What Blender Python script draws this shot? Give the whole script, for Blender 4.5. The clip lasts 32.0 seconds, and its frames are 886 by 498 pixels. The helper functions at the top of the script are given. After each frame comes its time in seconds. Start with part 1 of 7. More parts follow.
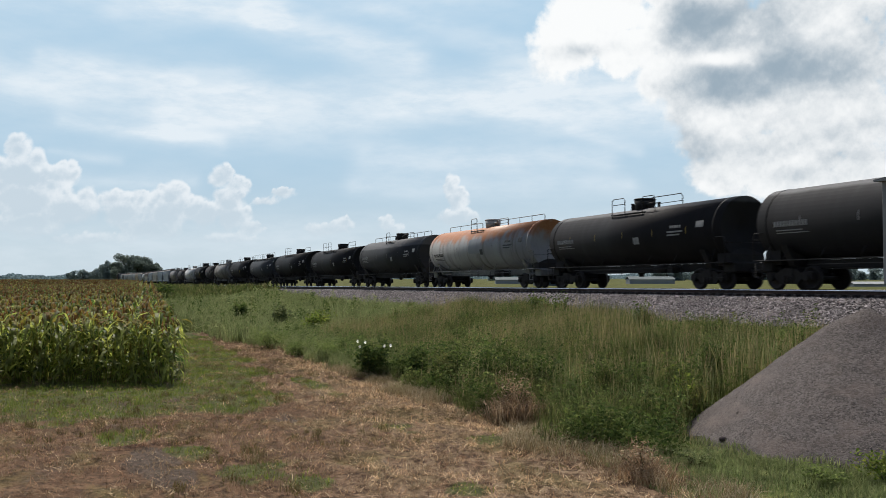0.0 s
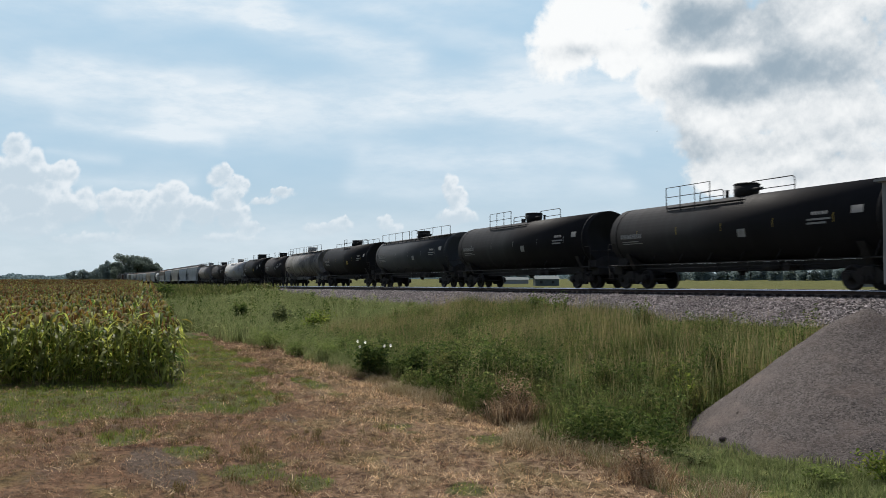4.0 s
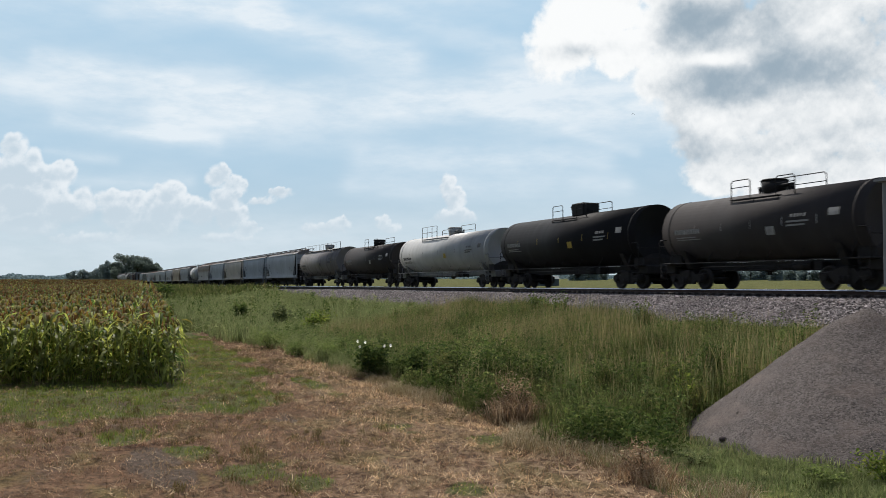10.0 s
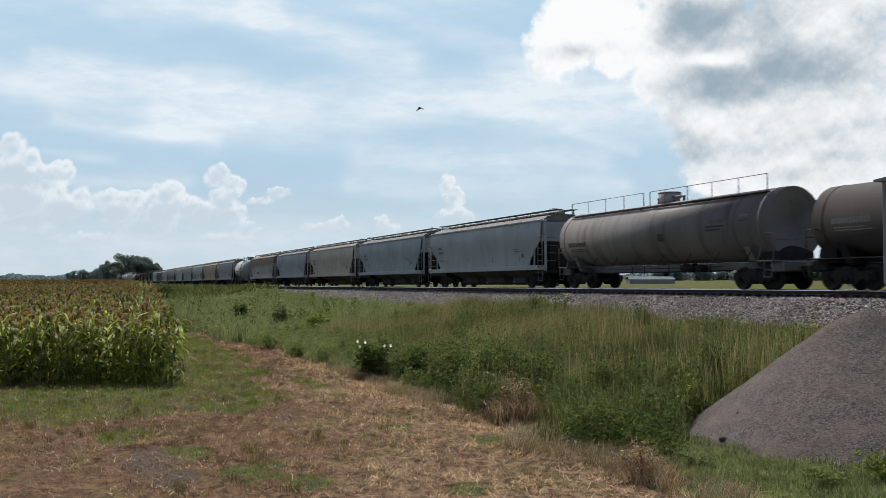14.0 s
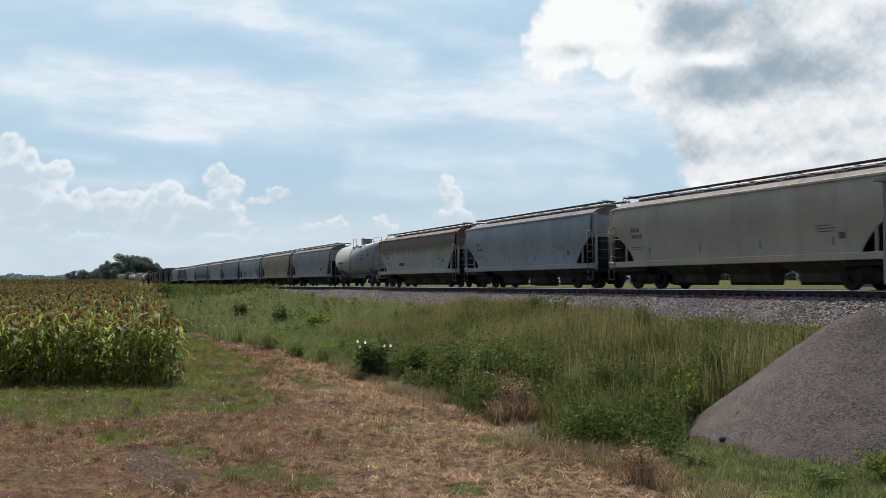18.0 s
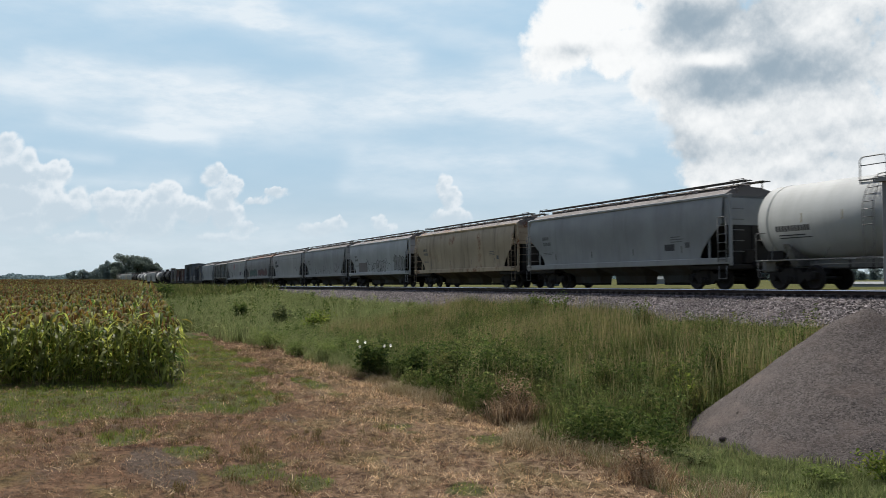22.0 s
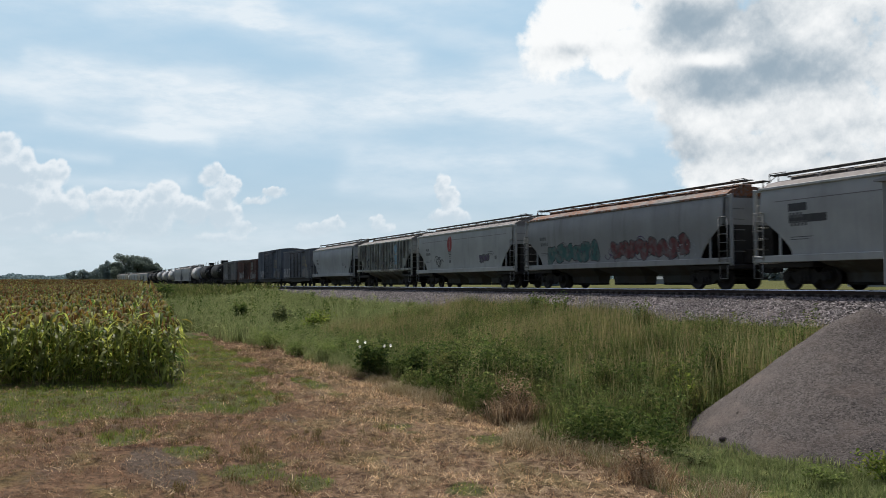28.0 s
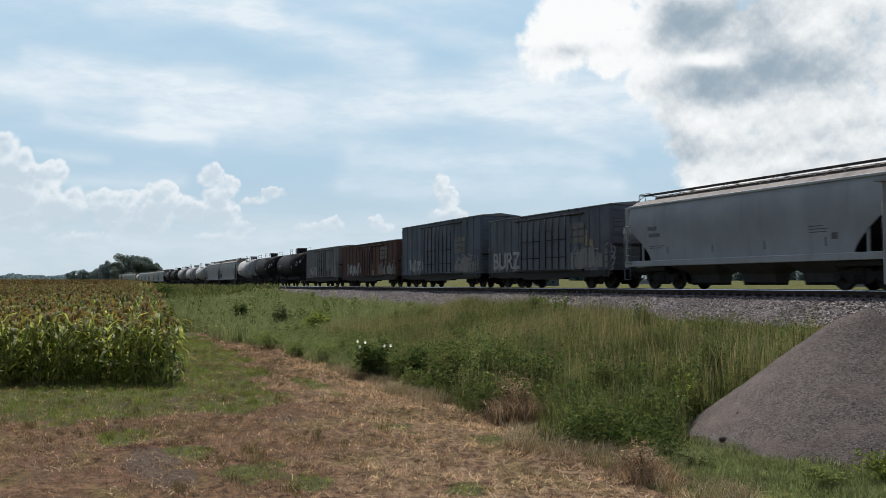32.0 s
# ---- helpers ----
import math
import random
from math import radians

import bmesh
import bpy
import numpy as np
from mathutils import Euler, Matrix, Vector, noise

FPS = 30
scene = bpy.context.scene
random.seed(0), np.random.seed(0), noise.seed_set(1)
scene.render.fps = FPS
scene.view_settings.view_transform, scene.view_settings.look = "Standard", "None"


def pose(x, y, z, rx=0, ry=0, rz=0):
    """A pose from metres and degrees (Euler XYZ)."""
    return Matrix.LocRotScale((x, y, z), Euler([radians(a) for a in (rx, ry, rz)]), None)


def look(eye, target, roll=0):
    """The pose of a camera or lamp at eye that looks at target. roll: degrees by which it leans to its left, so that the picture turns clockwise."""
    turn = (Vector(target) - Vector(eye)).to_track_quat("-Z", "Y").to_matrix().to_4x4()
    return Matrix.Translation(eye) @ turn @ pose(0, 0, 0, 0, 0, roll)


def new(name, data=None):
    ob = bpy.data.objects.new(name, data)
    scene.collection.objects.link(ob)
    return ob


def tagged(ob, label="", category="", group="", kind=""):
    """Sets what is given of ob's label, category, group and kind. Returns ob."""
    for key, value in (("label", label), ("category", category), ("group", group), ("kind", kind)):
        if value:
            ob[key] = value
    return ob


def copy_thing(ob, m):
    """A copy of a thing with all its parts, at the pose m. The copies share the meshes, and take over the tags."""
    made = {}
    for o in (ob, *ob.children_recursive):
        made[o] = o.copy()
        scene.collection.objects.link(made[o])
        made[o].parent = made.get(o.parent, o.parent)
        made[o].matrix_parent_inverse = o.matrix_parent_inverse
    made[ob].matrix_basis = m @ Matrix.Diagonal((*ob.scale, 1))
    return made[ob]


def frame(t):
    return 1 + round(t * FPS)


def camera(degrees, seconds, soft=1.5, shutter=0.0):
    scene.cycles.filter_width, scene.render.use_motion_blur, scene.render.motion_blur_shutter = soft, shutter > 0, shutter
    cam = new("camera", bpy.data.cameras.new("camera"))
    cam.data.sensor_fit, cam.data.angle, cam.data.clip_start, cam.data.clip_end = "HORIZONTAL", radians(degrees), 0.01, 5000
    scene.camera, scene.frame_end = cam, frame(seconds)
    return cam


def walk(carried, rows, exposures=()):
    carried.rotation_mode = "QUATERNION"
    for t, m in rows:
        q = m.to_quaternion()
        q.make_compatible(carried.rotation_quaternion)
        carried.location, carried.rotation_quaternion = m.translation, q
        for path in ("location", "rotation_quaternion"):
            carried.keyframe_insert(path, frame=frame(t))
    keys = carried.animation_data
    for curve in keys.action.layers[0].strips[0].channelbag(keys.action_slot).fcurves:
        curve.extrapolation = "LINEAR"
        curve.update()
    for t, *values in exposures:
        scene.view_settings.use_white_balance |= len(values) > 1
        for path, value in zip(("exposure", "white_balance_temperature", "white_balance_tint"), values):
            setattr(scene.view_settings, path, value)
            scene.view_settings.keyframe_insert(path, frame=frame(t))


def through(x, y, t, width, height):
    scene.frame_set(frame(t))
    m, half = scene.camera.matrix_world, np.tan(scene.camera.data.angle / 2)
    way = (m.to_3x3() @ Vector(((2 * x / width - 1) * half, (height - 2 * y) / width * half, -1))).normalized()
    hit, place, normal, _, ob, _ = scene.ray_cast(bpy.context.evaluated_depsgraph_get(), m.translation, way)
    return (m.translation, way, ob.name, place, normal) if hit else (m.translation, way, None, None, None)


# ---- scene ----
from functools import lru_cache

# Plan: the track runs along x at y = 26.8 and falls gently towards -x; the train rolls to +x.
# The camera stands still on the road bank at the origin, looking along -x and a little to +y.
EYE = Vector((0.0, 0.0, 3.5))
TURN = radians(23.54)
FWD = Vector((-math.cos(TURN), math.sin(TURN), 0.0))
RIGHT = Vector((FWD.y, -FWD.x, 0.0))
PITCH = radians(1.864)
TRACK_Y = 26.8
SPEED = 15.0

cam = camera(55.0, 32.0, soft=0.8, shutter=0.25)
AIM = EYE + FWD * math.cos(PITCH) + Vector((0, 0, math.sin(PITCH)))
walk(cam, [(0.0, look(EYE, AIM)), (32.0, look(EYE, AIM))], exposures=[(0.0, 0.0), (32.0, 0.0)])

# ---- light: hazy sun ahead and high, pale summer sky ----
SUN_EL, SUN_AZ = radians(60), radians(9)
to_sun = Vector((-math.cos(SUN_AZ) * math.cos(SUN_EL), math.sin(SUN_AZ) * math.cos(SUN_EL), math.sin(SUN_EL)))
world = bpy.data.worlds.new("sky")
scene.world = world
world.use_nodes = True
wn = world.node_tree
sky_tex = wn.nodes.new("ShaderNodeTexSky")
sky_tex.sky_type = "NISHITA"
sky_tex.sun_disc = False
sky_tex.sun_elevation = SUN_EL
sky_tex.sun_rotation = math.atan2(to_sun.x, to_sun.y)
sky_tex.dust_density = 3.0
wn.links.new(sky_tex.outputs[0], wn.nodes["Background"].inputs[0])
wn.nodes["Background"].inputs[1].default_value = 0.1
sun = new("sun", bpy.data.lights.new("sun", "SUN"))
sun.data.energy, sun.data.angle, sun.data.color = 4.3, radians(0.7), (1.0, 0.955, 0.88)
sun.matrix_world = look(to_sun * 200, (0, 0, 0))


# ---- numbers: smooth random fields ----
def lattice(ix, iy, seed):
    h = (ix.astype(np.int64) * 374761393 + iy.astype(np.int64) * 668265263 + seed * 974634777) & 0x7FFFFFFF
    h = ((h ^ (h >> 13)) * 1274126177) & 0x7FFFFFFF
    return ((h ^ (h >> 16)) & 0xFFFF) / 65535.0


def vnoise(x, y, seed=0):
    x, y = np.asarray(x, float), np.asarray(y, float)
    ix, iy = np.floor(x), np.floor(y)
    fx, fy = x - ix, y - iy
    fx, fy = fx * fx * (3 - 2 * fx), fy * fy * (3 - 2 * fy)
    a = lattice(ix, iy, seed) * (1 - fx) + lattice(ix + 1, iy, seed) * fx
    b = lattice(ix, iy + 1, seed) * (1 - fx) + lattice(ix + 1, iy + 1, seed) * fx
    return a * (1 - fy) + b * fy


def fbm(x, y, octaves=5, seed=0):
    total, amp, norm = 0.0, 1.0, 0.0
    for k in range(octaves):
        total = total + amp * vnoise(x * 2 ** k, y * 2 ** k, seed + 17 * k)
        norm += amp
        amp *= 0.5
    return total / norm


def smooth(v, lo, hi):
    q = np.clip((np.asarray(v, float) - lo) / (hi - lo), 0, 1)
    return q * q * (3 - 2 * q)


# ---- the lie of the land ----
def rail_z(x):
    line = 3.02 + 0.0084 * (np.minimum(x, 10) + 21.7)
    return np.log(np.exp(3 * line) + np.exp(3 * 0.5)) / 3


def ground_z(x, y):
    x, y = np.asarray(x, float), np.asarray(y, float)
    toe = np.maximum(0, rail_z(x) - 1.22)
    z = toe * smooth(y, 11.5, 24.5) * (1 - smooth(y, 30, 40))
    z = z + 1.8 * smooth(x, -8.6, -2.0) * (1 - smooth(y, 14, 22))
    near = 1 - smooth(np.hypot(x, y), 60, 200)
    z = z + near * (0.16 * (fbm(x / 3.0, y / 3.0, 3, 5) - 0.5) + 0.07 * (vnoise(x / 0.5, y / 0.5, 8) - 0.5))
    z = z + near * 0.16 * (fbm(x / 0.55 + 0.5 * y, y / 0.43, 4, 9) - 0.5) * smooth(vnoise(x / 1.6, y / 1.6, 10), 0.25, 0.6)
    return z


# what grows or lies on the mown strip: green turf, bare earth, pale straw (0 to 1 each)
TURF_AT = [(-24.5, 4.6, 1.6, 1.5), (-12.9, 6.1, 0.5, 0.4), (-16.4, 8.2, 0.6, 0.5), (-15.3, 2.8, 0.9, 0.8), (-14.1, 3.8, 0.7, 0.5), (-19.8, 1.0, 1.1, 0.8), (-17.6, 2.2, 0.9, 0.5), (-27, 7.2, 3.0, 0.5), (-18.5, 7.0, 1.2, 0.6)]
EARTH_AT = [(-25.3, 1.2, 2.0, 1.6), (-17.3, 1.4, 1.2, 0.5), (-15.5, 1.6, 0.9, 0.5), (-25.5, 6.6, 1.6, 0.4), (-21.0, 4.9, 1.0, 0.35)]


def patches(x, y, places, seed, ragged):
    best = np.full(np.shape(x), -3.0)
    for px, py, rx, ry in places:
        best = np.maximum(best, 1 - np.hypot((x - px) / rx, (y - py) / ry))
    return best + ragged * (fbm(x / 0.9, y / 0.9, 4, seed) - 0.5)


def zones(x, y):
    wave = fbm(x / 1.3, y / 1.3, 5, 341) - 0.5
    edge = np.minimum(-22.0 - x + 3.4 * wave, 4.9 + 0.2 * np.clip(-22.9 - x, 0, 8) + 0.03 * np.clip(-31 - x, 0, 20) - y + 2.6 * wave)
    green = np.maximum(smooth(patches(x, y, TURF_AT, 301, 1.6), -0.15, 0.6), smooth(edge, -0.6, 0.8))
    green = green * (0.55 + 0.45 * smooth(fbm(x / 0.7, y / 0.7, 3, 351), 0.3, 0.55))
    earth = 0.8 * smooth(patches(x, y, EARTH_AT, 311, 1.8), -0.1, 0.6) + smooth(fbm(x / 1.4, y / 1.4, 4, 321), 0.6, 0.75) * 0.5
    pale = smooth(y + 0.18 * x + 3.0 * (fbm(x / 1.5, y / 1.5, 4, 331) - 0.5), 0.2, 4.2)
    return green, np.clip(earth, 0, 1) * (1 - 0.6 * green), pale


# ---- meshes ----
class Geo:
    def __init__(self):
        self.v, self.f, self.s = [], [], []

    def add(self, verts, faces, flat=True):
        k = len(self.v)
        self.v += [tuple(p) for p in verts]
        self.f += [tuple(i + k for i in face) for face in faces]
        self.s += [not flat] * len(faces)
        return self

    def box(self, x0, x1, y0, y1, z0, z1):
        return self.add([(x, y, z) for x in (x0, x1) for y in (y0, y1) for z in (z0, z1)],
                        [(0, 1, 3, 2), (4, 6, 7, 5), (0, 4, 5, 1), (2, 3, 7, 6), (0, 2, 6, 4), (1, 5, 7, 3)])

    def block(self, x0, x1, y0, y1, z0, z1, b=0.02):
        # a box with chamfered edges
        b = min(b, (x1 - x0) / 3, (y1 - y0) / 3, (z1 - z0) / 3)
        lo, hi = (x0, y0, z0), (x1, y1, z1)
        vs, at = [], {}
        for sx in (0, 1):
            for sy in (0, 1):
                for sz in (0, 1):
                    c = [(hi if q else lo)[i] for i, q in enumerate((sx, sy, sz))]
                    for axis in range(3):
                        p = list(c)
                        for i, q in enumerate((sx, sy, sz)):
                            if i != axis:
                                p[i] += -b if q else b
                        at[(sx, sy, sz, axis)] = len(vs)
                        vs.append(p)
        fs = []
        for axis in range(3):
            o = [i for i in range(3) if i != axis]
            for q in (0, 1):
                ring = []
                for a, c in ((0, 0), (1, 0), (1, 1), (0, 1)):
                    k = [0, 0, 0]
                    k[axis], k[o[0]], k[o[1]] = q, a, c
                    ring.append(at[(*k, axis)])
                fs.append(tuple(ring))
            for a in (0, 1):
                for c in (0, 1):
                    k0, k1 = [0, 0, 0], [0, 0, 0]
                    k0[o[0]] = k1[o[0]] = a
                    k0[o[1]] = k1[o[1]] = c
                    k1[axis] = 1
                    fs.append((at[(*k0, o[0])], at[(*k1, o[0])], at[(*k1, o[1])], at[(*k0, o[1])]))
        for sx in (0, 1):
            for sy in (0, 1):
                for sz in (0, 1):
                    fs.append(tuple(at[(sx, sy, sz, i)] for i in range(3)))
        return self.add(vs, fs)

    def cyl(self, p, q, r, n=8, r2=None, flat=False):
        p, q = Vector(p), Vector(q)
        w = (q - p).normalized()
        u = w.orthogonal().normalized()
        t = w.cross(u)
        r2 = r if r2 is None else r2
        vs = []
        for c, k in ((p, r), (q, r2)):
            vs += [c + (u * math.cos(2 * math.pi * i / n) + t * math.sin(2 * math.pi * i / n)) * k for i in range(n)]
        self.add(vs, [(i, (i + 1) % n, n + (i + 1) % n, n + i) for i in range(n)], flat)
        k = len(self.v) - 2 * n
        self.f += [tuple(range(k + n - 1, k - 1, -1)), tuple(range(k + n, k + 2 * n))]
        self.s += [False, False]
        return self

    def tube(self, pts, r=0.022, n=6):
        # one bent bar through all the points
        pts = [Vector(p) for p in pts]
        runs = [(q - p).normalized() for p, q in zip(pts, pts[1:])]
        side, vs = runs[0].orthogonal().normalized(), []
        for i, p in enumerate(pts):
            a, b = runs[max(i - 1, 0)], runs[min(i, len(runs) - 1)]
            w = (a + b).normalized() if (a + b).length > 0.1 else b
            side = (side - w * side.dot(w)).normalized()
            other = w.cross(side)
            vs += [p + (side * math.cos(2 * math.pi * k / n) + other * math.sin(2 * math.pi * k / n)) * r for k in range(n)]
        m = len(pts)
        fs = [(j * n + i, j * n + (i + 1) % n, (j + 1) * n + (i + 1) % n, (j + 1) * n + i) for j in range(m - 1) for i in range(n)]
        return self.add(vs, fs + [tuple(range(n)), tuple(range((m - 1) * n, m * n))], False)

    def lathe(self, prof, centre=(0, 0, 0), axis="x", n=32):
        vs = []
        for a, r in prof:
            for i in range(n):
                g = 2 * math.pi * i / n
                b, c = r * math.cos(g), r * math.sin(g)
                p = {"x": (a, b, c), "y": (b, a, c), "z": (b, c, a)}[axis]
                vs.append((p[0] + centre[0], p[1] + centre[1], p[2] + centre[2]))
        m = len(prof)
        fs = [(j * n + i, j * n + (i + 1) % n, (j + 1) * n + (i + 1) % n, (j + 1) * n + i) for j in range(m - 1) for i in range(n)]
        self.add(vs, fs, False)
        k = len(self.v) - m * n
        self.f += [tuple(range(k, k + n)), tuple(range(k + (m - 1) * n, k + m * n))]
        self.s += [False, False]
        return self

    def prism(self, poly, y0, y1, axis="y"):
        n = len(poly)
        put = {"y": lambda a, b, c: (a, c, b), "x": lambda a, b, c: (c, a, b), "z": lambda a, b, c: (a, b, c)}[axis]
        vs = [put(a, b, y0) for a, b in poly] + [put(a, b, y1) for a, b in poly]
        return self.add(vs, [tuple(range(n)), tuple(range(n, 2 * n))] + [(i, (i + 1) % n, n + (i + 1) % n, n + i) for i in range(n)])

    def patch(self, fn, u0, u1, v0, v1, nu=6, nv=6, flat=False):
        vs = [fn(u0 + (u1 - u0) * i / nu, v0 + (v1 - v0) * j / nv) for i in range(nu + 1) for j in range(nv + 1)]
        w = nv + 1
        return self.add(vs, [(i * w + j, (i + 1) * w + j, (i + 1) * w + j + 1, i * w + j + 1) for i in range(nu) for j in range(nv)], flat)

    def mesh(self, name):
        me = bpy.data.meshes.new(name)
        me.from_pydata(self.v, [], self.f)
        me.polygons.foreach_set("use_smooth", self.s)
        bm = bmesh.new()
        bm.from_mesh(me)
        bmesh.ops.recalc_face_normals(bm, faces=bm.faces)
        bm.to_mesh(me)
        bm.free()
        return me


def part(name, geo, material, parent=None, label="", at=None):
    me = geo.mesh(name) if isinstance(geo, Geo) else geo
    if material is not None and not me.materials:
        me.materials.append(material)
    ob = new(name, me)
    if parent is not None:
        ob.parent = parent
    if at is not None:
        ob.matrix_basis = at
    if label:
        tagged(ob, label)
    return ob


def soup(name, verts, faces, material):
    # a large mesh straight from number arrays (all faces of one size)
    me = bpy.data.meshes.new(name)
    verts, faces = np.asarray(verts, np.float32).reshape(-1, 3), np.asarray(faces, np.int32)
    k = faces.shape[1]
    me.vertices.add(len(verts))
    me.vertices.foreach_set("co", verts.ravel())
    me.loops.add(faces.size)
    me.loops.foreach_set("vertex_index", faces.ravel())
    me.polygons.add(len(faces))
    me.polygons.foreach_set("loop_start", np.arange(0, faces.size, k, dtype=np.int32))
    me.update(calc_edges=True)
    me.materials.append(material)
    return me


# ---- materials ----
class Nodes:
    def __init__(self, name):
        self.mat = bpy.data.materials.new(name)
        self.mat.use_nodes = True
        self.t = self.mat.node_tree
        self.bsdf = self.t.nodes["Principled BSDF"]

    def put(self, kind, sets=None, **ins):
        n = self.t.nodes.new("ShaderNode" + kind)
        for k, v in (sets or {}).items():
            setattr(n, k, v)
        for k, v in ins.items():
            self.to(n.inputs[int(k[1:]) if k[0] == "i" and k[1:].isdigit() else k.replace("_", " ")], v)
        return n

    def to(self, socket, v):
        if isinstance(v, bpy.types.NodeSocket):
            self.t.links.new(v, socket)
        elif isinstance(v, (tuple, list)) and len(v) == 3 and socket.type == "RGBA":
            socket.default_value = (*v, 1)
        else:
            socket.default_value = v

    def coord(self, scale=(1, 1, 1), world=False):
        src = self.put("NewGeometry").outputs["Position"] if world else self.put("TexCoord").outputs["Object"]
        return self.put("Mapping", Vector=src, Scale=scale).outputs[0]

    def noise(self, scale, detail=4.0, vec=None, rough=0.55, stretch=(1, 1, 1), world=False):
        vec = vec if vec is not None else self.coord(stretch, world)
        return self.put("TexNoise", Vector=vec, Scale=scale, Detail=detail, Roughness=rough).outputs[0]

    def step(self, v, lo, hi, a=0.0, b=1.0):
        return self.put("MapRange", {"interpolation_type": "SMOOTHSTEP"}, i0=v, i1=lo, i2=hi, i3=a, i4=b).outputs[0]

    def op(self, how, a, b=0.0):
        return self.put("Math", {"operation": how, "use_clamp": False}, i0=a, i1=b).outputs[0]

    def mix(self, f, a, b):
        n = self.put("Mix", {"data_type": "RGBA"})
        self.to(n.inputs[0], f), self.to(n.inputs[6], a), self.to(n.inputs[7], b)
        return n.outputs[2]

    def bump(self, height, strength=0.3, dist=0.02):
        self.to(self.bsdf.inputs["Normal"], self.put("Bump", Strength=strength, Distance=dist, Height=height).outputs[0])

    def done(self, colour, rough=0.7, metal=0.0, spec=0.5):
        self.to(self.bsdf.inputs["Base Color"], colour)
        self.to(self.bsdf.inputs["Roughness"], rough)
        self.to(self.bsdf.inputs["Metallic"], metal)
        self.to(self.bsdf.inputs["Specular IOR Level"], spec)
        return self.mat


def tone(c, k):
    return tuple(min(1.0, v * k) for v in c)


@lru_cache(None)
def paint(name, col, dirt=None, amount=0.5, rust=0.0, rough=0.5, rusty_top=0.0, stain="orange", pale_top=0.0):
    dirt = dirt or ((0.06, 0.05, 0.042) if col[0] > 0.12 else tone(col, 1.35))
    light = col[0] > 0.2
    col = tone(col, 0.78) if light else col
    n = Nodes(name)
    big = n.noise(0.55, 4)
    streak = n.noise(1.0, 5, stretch=(2.2, 0.3, 0.2))
    fine = n.noise(9.0, 5)
    base = n.mix(n.step(big, 0.3, 0.7), tone(col, 0.88), tone(col, 1.1))
    base = n.mix(n.op("MULTIPLY", n.step(streak, 0.48, 0.75), amount), base, dirt)
    base = n.mix(n.op("MULTIPLY", n.step(fine, 0.55, 0.8), amount * 0.5), base, tone(dirt, 1.3))
    if amount > 0.8:
        # heavy run-down grime in broad mottles
        mottle = n.op("MULTIPLY", n.step(n.noise(1.4, 5, stretch=(1, 1, 0.4)), 0.42, 0.6), 0.65)
        base = n.mix(mottle, base, (0.085, 0.07, 0.058))
    if pale_top > 0:
        # paler grey on the upper curve, with a ragged lower edge
        zz = n.op("ADD", n.put("SeparateXYZ", Vector=n.coord()).outputs[2], n.op("MULTIPLY", n.op("SUBTRACT", n.noise(0.8, 5), 0.5), 0.18))
        base = n.mix(n.step(zz, pale_top - 0.06, pale_top + 0.1, 0.0, 0.65), base, n.mix(fine, (0.11, 0.11, 0.112), (0.19, 0.19, 0.192)))
    if rust > 0:
        patch = n.op("MULTIPLY", n.step(big, 0.62 - 0.25 * rust, 0.72 - 0.2 * rust), n.step(fine, 0.35, 0.55))
        base = n.mix(patch, base, n.mix(fine, (0.10, 0.035, 0.015), (0.26, 0.10, 0.04)))
    if rusty_top > 0:
        z = n.put("SeparateXYZ", Vector=n.coord()).outputs[2]
        ragged, hide, pair = (2.2, 0.12, ((0.30, 0.10, 0.035), (0.46, 0.22, 0.10))) if stain == "orange" else (0.7, 0.02, ((0.12, 0.085, 0.06), (0.19, 0.135, 0.09)))
        up = n.op("ADD", z, n.op("MULTIPLY", n.op("SUBTRACT", n.noise(1.3, 6, stretch=(1, 1, 0.5)), 0.5), ragged))
        base = n.mix(n.op("MULTIPLY", n.step(up, rusty_top - 0.25, rusty_top + 0.45), n.step(n.noise(2.2, 5), hide, hide + 0.3)), base, n.mix(fine, *pair))
    n.bump(n.op("ADD", n.op("MULTIPLY", big, 2.0), fine), 0.12, 0.012)
    return n.done(base, n.op("ADD", n.op("MULTIPLY", streak, 0.3), rough - (0.12 if light else 0.0)), 0.0, 0.36 if light else 0.1)


def plain(name, col, rough=0.7, metal=0.0, scale=6.0, var=0.25, bump=0.2, spec=0.4):
    n = Nodes(name)
    a = n.noise(scale, 6)
    b = n.noise(scale * 0.13, 3)
    c = n.mix(n.step(a, 0.3, 0.7), tone(col, 1 - var), tone(col, 1 + var))
    c = n.mix(n.step(b, 0.35, 0.65), c, tone(col, 1 - var * 0.7))
    n.bump(a, bump, 0.01)
    return n.done(c, rough, metal, spec)


